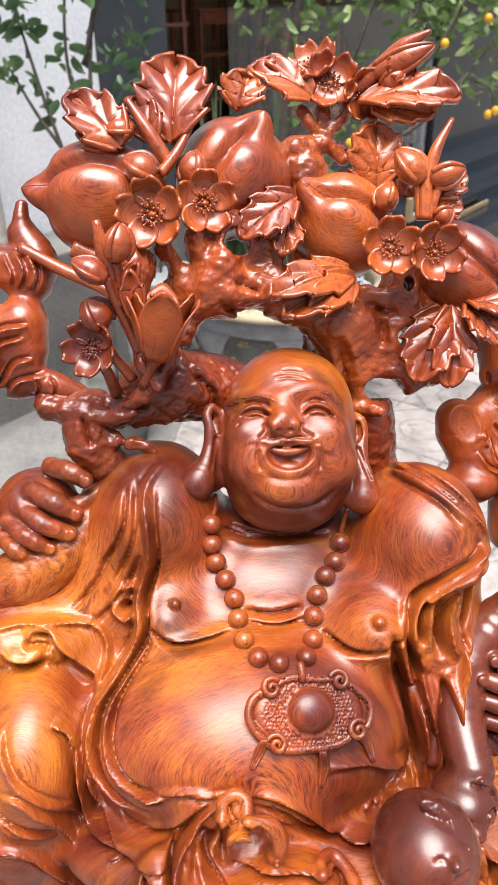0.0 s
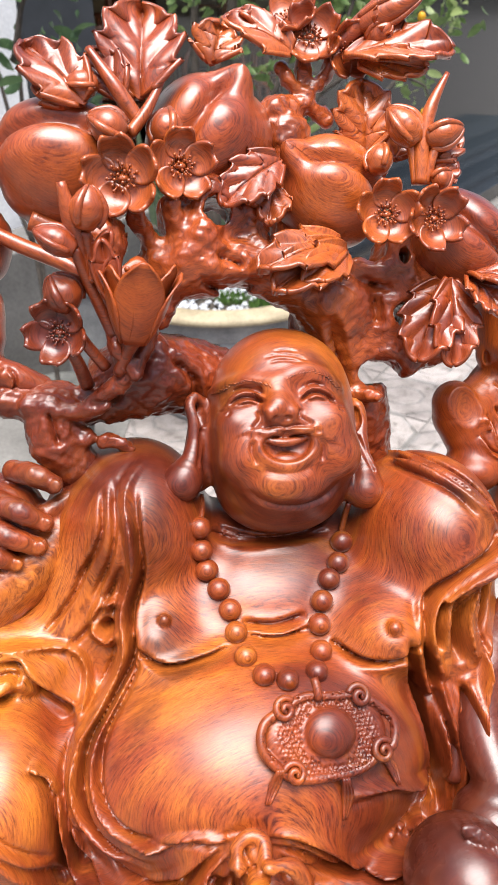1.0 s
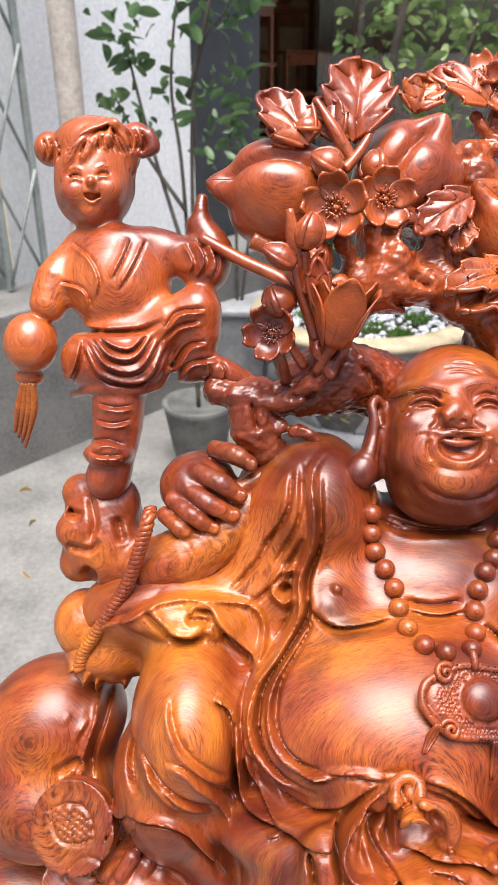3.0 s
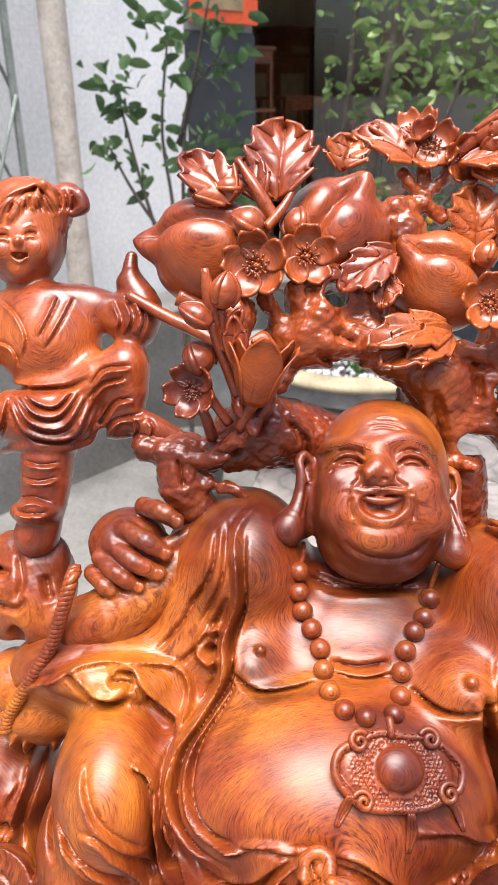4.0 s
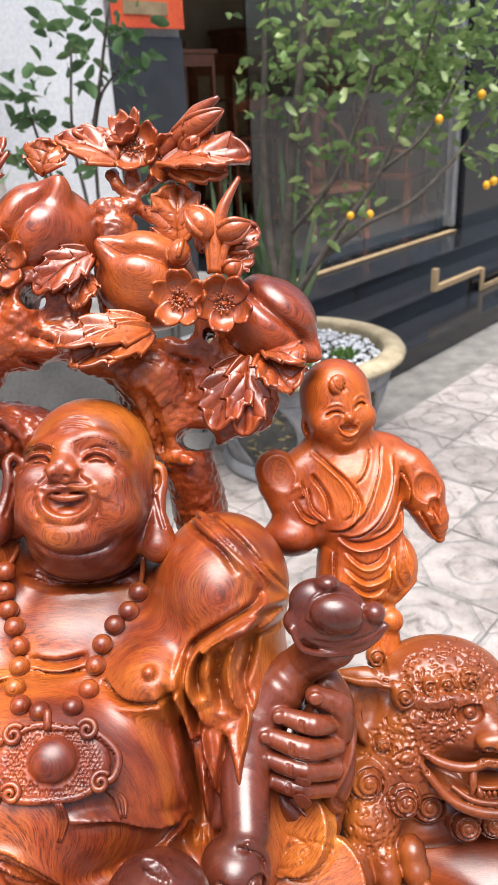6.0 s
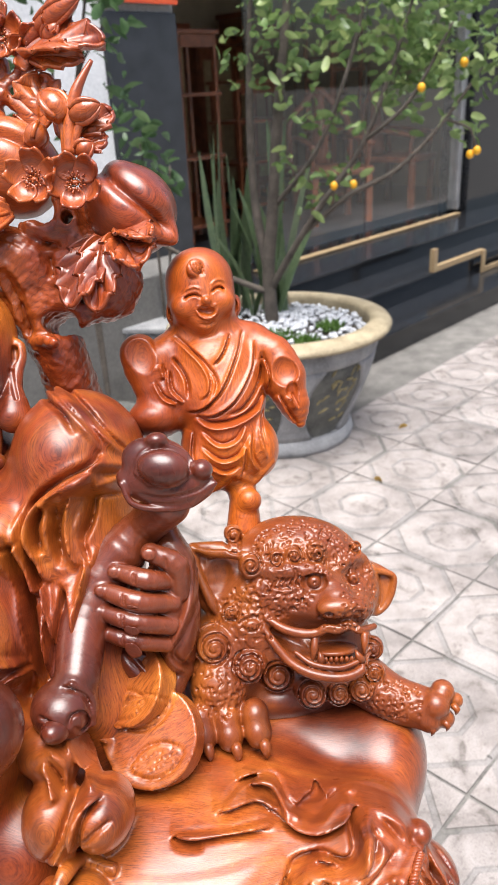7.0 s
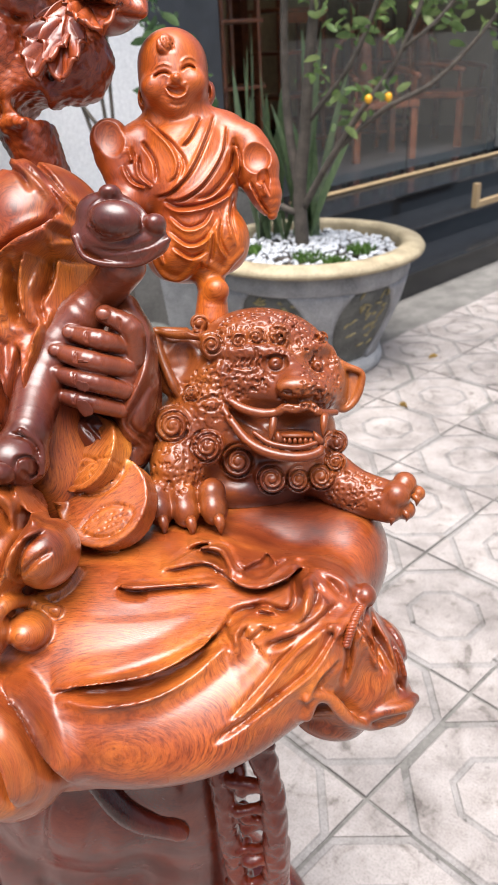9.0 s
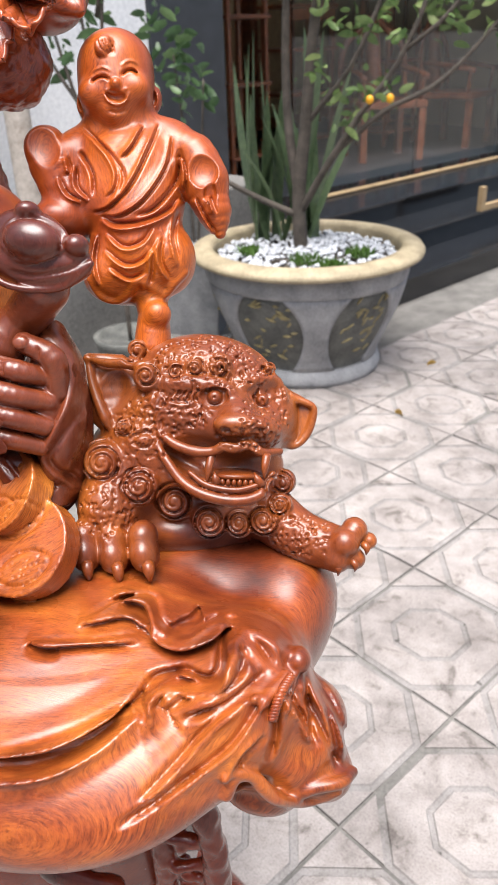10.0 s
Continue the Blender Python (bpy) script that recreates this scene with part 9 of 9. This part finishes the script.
# ---- pale square pot with a leafy shrub ----
pot = thing("square_pot", "pale grey tapered square pot beside the planter", "pot", at=(-0.58, 3.92, 0))
bm = box((-0.19, -0.19, -0.004), (0.19, 0.19, 0.44), 0.012)
for v in bm.verts:
    v.co.x *= 0.78 + 0.5 * v.co.z
    v.co.y *= 0.78 + 0.5 * v.co.z
part("body", bm, POT_STONE, pot)
part("lip", box((-0.205, -0.205, 0.44), (0.205, 0.205, 0.47), 0.008), POT_STONE, pot)


def shrub(name, at, stems, clumps, seed, leaf_size):
    t = thing(name, "thin-stemmed leafy shrub with fresh green leaves", "shrub", "leafy shrubs by the wall", at)
    rng = random.Random(seed)
    for points in stems:
        part_net("stem", [rod([np.array(p) - at for p in points], (0.009, 0.007, 0.004), 7, 0.05)], BARK, t)
    leaves = []
    for x, y, z, r, count in clumps:
        leaves += tufts(rng, np.array((x, y, z)) - at, (r, r * 0.8, r), count, leaf_size, 0.1)
    part_net("crown", leaves, FOLIAGE_DARK, t)
    return t


shrub("shrub", (-0.60, 2.98, 0.27), [[(-0.60, 2.98, 0.27), (-0.63, 3.0, 1.2), (-0.66, 3.0, 1.54), (-0.62, 3.0, 1.86)], [(-0.60, 2.98, 0.27), (-0.58, 3.0, 1.5), (-0.44, 3.0, 1.80)], [(-0.62, 2.98, 0.9), (-0.75, 3.0, 1.35), (-0.83, 3.0, 1.72)], [(-0.62, 2.98, 1.1), (-0.78, 3.0, 1.32), (-0.88, 3.02, 1.5)], [(-0.60, 3.0, 1.5), (-0.52, 2.98, 1.75), (-0.46, 2.98, 1.98)]],
      ((-0.82, 3.0, 1.74, 0.05, 20), (-0.80, 3.0, 1.62, 0.04, 12), (-0.62, 3.0, 1.88, 0.06, 26), (-0.42, 3.0, 1.90, 0.05, 20), (-0.43, 3.0, 1.77, 0.05, 18), (-0.87, 3.0, 1.49, 0.05, 14), (-0.66, 3.0, 1.54, 0.05, 16), (-0.58, 3.0, 1.70, 0.05, 12), (-0.56, 3.0, 2.02, 0.07, 24), (-0.76, 3.0, 1.40, 0.04, 10), (-0.40, 2.98, 1.55, 0.05, 12)), 3, 0.075)
shrub("shrub", (-0.58, 3.92, 0.44), [[(-0.58, 3.92, 0.44), (-0.58, 3.9, 0.9), (-0.60, 3.85, 1.36)], [(-0.56, 3.92, 0.44), (-0.5, 3.88, 0.9), (-0.46, 3.85, 1.25)]],
      ((-0.60, 3.85, 1.38, 0.07, 26), (-0.52, 3.85, 1.25, 0.06, 18), (-0.62, 3.88, 1.15, 0.06, 14), (-0.66, 3.85, 1.5, 0.05, 12)), 4, 0.08)
low_pot = thing("round_pot", "plain dark grey round pot holding a shrub", "pot", at=(-0.60, 2.98, 0))
part_net("body", [lathe([(0.0, -0.004), (0.10, -0.004), (0.12, 0.08), (0.15, 0.27), (0.16, 0.30), (0.135, 0.30), (0.13, 0.28), (0.0, 0.27)], 40)], POT_DARK, low_pot)

# ---- carved stand under the sculpture ----
stand = thing("display_table", "dark red carved root-wood stand with pierced edge", "stand")
root = Clay((-0.42, 0.34, -0.03), (0.60, 1.02, 0.98), 0.0055)
root.ball((0.12, 0.68, 0.76), (0.40, 0.20, 0.16), k=0.03)
root.ball((0.10, 0.68, 0.50), (0.30, 0.17, 0.26), k=0.05)
root.ball((0.24, 0.58, 0.62), (0.13, 0.09, 0.12), (0, 20, 10), 0.03)
root.ball((0.12, 0.70, 0.08), (0.38, 0.24, 0.09), k=0.05)
root.tube(((0.34, 0.60, 0.80), (0.36, 0.58, 0.62), (0.34, 0.62, 0.40), (0.36, 0.64, 0.05)), (0.07, 0.06, 0.06, 0.08), 0.03)
for x in (-0.30, -0.12, 0.30):
    root.tube(((x * 0.7, 0.60, 0.5), (x, 0.56, 0.25), (x * 1.1, 0.54, 0.0)), (0.06, 0.05, 0.06), 0.03)
root.tube(((-0.05, 0.50, 0.78), (0.14, 0.475, 0.71), (0.26, 0.475, 0.77), (0.33, 0.50, 0.83)), (0.012, 0.012, 0.012, 0.01), 0.008)
root.tube(((0.27, 0.49, 0.80), (0.33, 0.47, 0.72), (0.38, 0.49, 0.67)), (0.012, 0.014, 0.012), 0.008)
for x in (0.12, 0.20, 0.28, 0.34):
    root.tube(((x + 0.02, 0.5, 0.70), (x - 0.01, 0.49, 0.58), (x - 0.03, 0.52, 0.42)), (0.008, 0.014, 0.008), 0.012, True)
part_net("root_body", [root.skin()], STAND_WOOD, stand)
lace = Clay((0.30, 0.46, -0.02), (0.54, 0.70, 0.92), 0.003)
lace.tube(((0.40, 0.60, 0.88), (0.44, 0.55, 0.81), (0.472, 0.53, 0.73), (0.476, 0.53, 0.60), (0.46, 0.55, 0.42), (0.43, 0.60, 0.18), (0.44, 0.62, 0.0)), (0.034, 0.018, 0.013, 0.015, 0.020, 0.034, 0.045), 0.014)
lace.tube(((0.37, 0.58, 0.82), (0.415, 0.535, 0.72), (0.425, 0.53, 0.58), (0.44, 0.55, 0.42)), (0.030, 0.013, 0.013, 0.018), 0.010)
curls = random.Random(12)
for n in range(15):
    z = 0.79 - 0.021 * n
    mid = 0.436 + curls.uniform(-0.006, 0.014)
    lift = curls.choice((-1, 1)) * curls.uniform(0.010, 0.022)
    start, end = (0.415, 0.474) if n % 3 else (0.44, 0.474)
    lace.tube(((start, 0.535, z), (mid, 0.524, z + lift), (end, 0.53, z + 0.4 * lift)), (0.006, 0.005, 0.006), 0.006)
    lace.ball((mid, 0.522, z + lift), (0.008, 0.007, 0.007), k=0.005)
part_net("pierced_edge", [roughened(*lace.crisp(0.6, 2).skin(), 0.0012, 0.03, seed=6)], STAND_WOOD, stand, "pierced scrollwork along the edge")

# ---- pavement tiles, laid on the slant of the shop front ----
SIDE = 0.4
TILES = pose(0.668, 1.95, 0, 0, 0, 56)
pavement = new("pavement")
pavement.matrix_world = TILES
tagged(pavement, "grey terrazzo pavement tiles with an octagon pattern and dirty joints", "pavement", kind="structure")


def octagon(apothem):
    r = apothem / math.cos(math.pi / 8)
    return [(r * math.cos(math.pi / 8 + n * math.pi / 4), r * math.sin(math.pi / 8 + n * math.pi / 4)) for n in range(8)]


def raised(points, faces, ring, top=0.0, low=-0.0035, bevel=0.003):
    """A raised plate with sloping edges over a flat outline."""
    c = np.mean(ring, 0)
    base = len(points)
    for z, shrink in ((low, 0.0), (top, bevel)):
        for p in ring:
            d = np.array(p) - c
            q = c + d * (1 - shrink / max(np.linalg.norm(d), 1e-6))
            points.append((q[0], q[1], z))
    n = len(ring)
    faces.append([base + n + i for i in range(n)])
    for i in range(n):
        faces.append([base + i, base + (i + 1) % n, base + n + (i + 1) % n, base + n + i])


def tile_mesh(name):
    points, faces = [], []
    h = SIDE / 2 - 0.004
    raised(points, faces, octagon(0.088))
    inner, outer = octagon(0.098), octagon(0.184)
    base = len(points)
    for ring, z in ((inner, -0.0035), (octagon(0.101), 0.0), (octagon(0.181), 0.0), (outer, -0.0035)):
        points += [(x, y, z) for x, y in ring]
    for k in range(3):
        for n in range(8):
            faces.append([base + 8 * k + n, base + 8 * k + 8 + n, base + 8 * k + 8 + (n + 1) % 8, base + 8 * k + (n + 1) % 8])
    cut = 0.184 * math.tan(math.pi / 8)
    for a in range(4):
        c, s = math.cos(a * math.pi / 2), math.sin(a * math.pi / 2)
        for ring in ([(h, cut + 0.010), (h, h), (cut + 0.010, h)],):
            raised(points, faces, [(x * c - y * s, x * s + y * c) for x, y in ring], bevel=0.001)
    base = len(points)
    points += [(-h, -h, -0.0035), (h, -h, -0.0035), (h, h, -0.0035), (-h, h, -0.0035), (-h, -h, -0.015), (h, -h, -0.015), (h, h, -0.015), (-h, h, -0.015)]
    faces += [[base, base + 1, base + 2, base + 3]] + [[base + i, base + (i + 1) % 4, base + 4 + (i + 1) % 4, base + 4 + i] for i in range(4)]
    me = bpy.data.meshes.new(name)
    me.from_pydata(points, [], faces)
    me.materials.append(TILE)
    me.materials.append(GROOVE)
    for p in me.polygons:
        p.material_index = 1 if p.center.z < -0.001 else 0
    return me


shared = tile_mesh("tile")
rng = random.Random(2)
near, far = [], []
for i in range(-16, 24):
    for j in range(-24, 7):
        c = TILES @ Vector(((i + 0.5) * SIDE, (j + 0.5) * SIDE, 0))
        f = FRONT.inverted() @ c
        if c.x < -0.62:
            continue
        if f.y > -0.19 and f.x > -0.85 or f.y > 0.45 or c.y < -4 or abs(c.x) > 5:
            continue
        (near if -1.4 < c.x < 1.9 and 0.7 < c.y < 5.2 else far).append((i, j))
for i, j in near:
    ob = new("tile", shared)
    ob.parent = pavement
    ob.location = ((i + 0.5) * SIDE, (j + 0.5) * SIDE, rng.uniform(-0.0015, 0.0015))
    ob.rotation_euler = (rng.gauss(0, 0.003), rng.gauss(0, 0.003), rng.choice((0, 1, 2, 3)) * math.pi / 2 + rng.gauss(0, 0.004))
bm = bmesh.new()
for i, j in far:
    bm.from_mesh(shared)
    bm.verts.ensure_lookup_table()
    n = len(shared.vertices)
    for v in bm.verts[-n:]:
        v.co += Vector(((i + 0.5) * SIDE, (j + 0.5) * SIDE, rng.uniform(-0.0005, 0.0005)))
rest = part("tile_field", bm, TILE, pavement)
rest.data.materials.append(GROOVE)
rest["kind"] = "stuff"
for n, (x, y, a) in enumerate(((0.67, 3.54, 20), (-1.15, 2.35, 70), (-1.02, 2.05, 130), (-1.3, 2.6, 10), (-0.7, 3.4, 200), (0.55, 3.0, 300))):
    net = blade_net((0, 0, 0), (0.05, 0.01, 0.006), 0.016, 0.008, 1.2, 6)
    ob = part_net("fallen_leaf", [net], DRY_LEAF)
    ob.matrix_world = pose(x, y, 0.003, 0, 0, a)
    tagged(ob, "curled dry yellow leaf lying on the pavement", "leaf", "fallen leaves")

# ---- cement apron beside the tiles ----
edge_line = [(-5.0, -4.0), (-0.44, -4.0), (-0.40, 0.6), (-0.42, 1.8), (-0.38, 2.88), (-0.36, 3.3), (-0.36, 5.2)]
apron_rim = edge_line + [(-5.0, 6.0)]
bm = bmesh.new()
top = bm.faces.new([bm.verts.new((x, y, 0.006)) for x, y in apron_rim])
low = bmesh.ops.extrude_face_region(bm, geom=[top])
for v in low["geom"]:
    if isinstance(v, bmesh.types.BMVert):
        v.co.z = -0.015
bmesh.ops.recalc_face_normals(bm, faces=bm.faces)
tagged(part("apron", bm, CEMENT), "plain dark grey cement apron beside the tiles", "pavement", kind="structure")
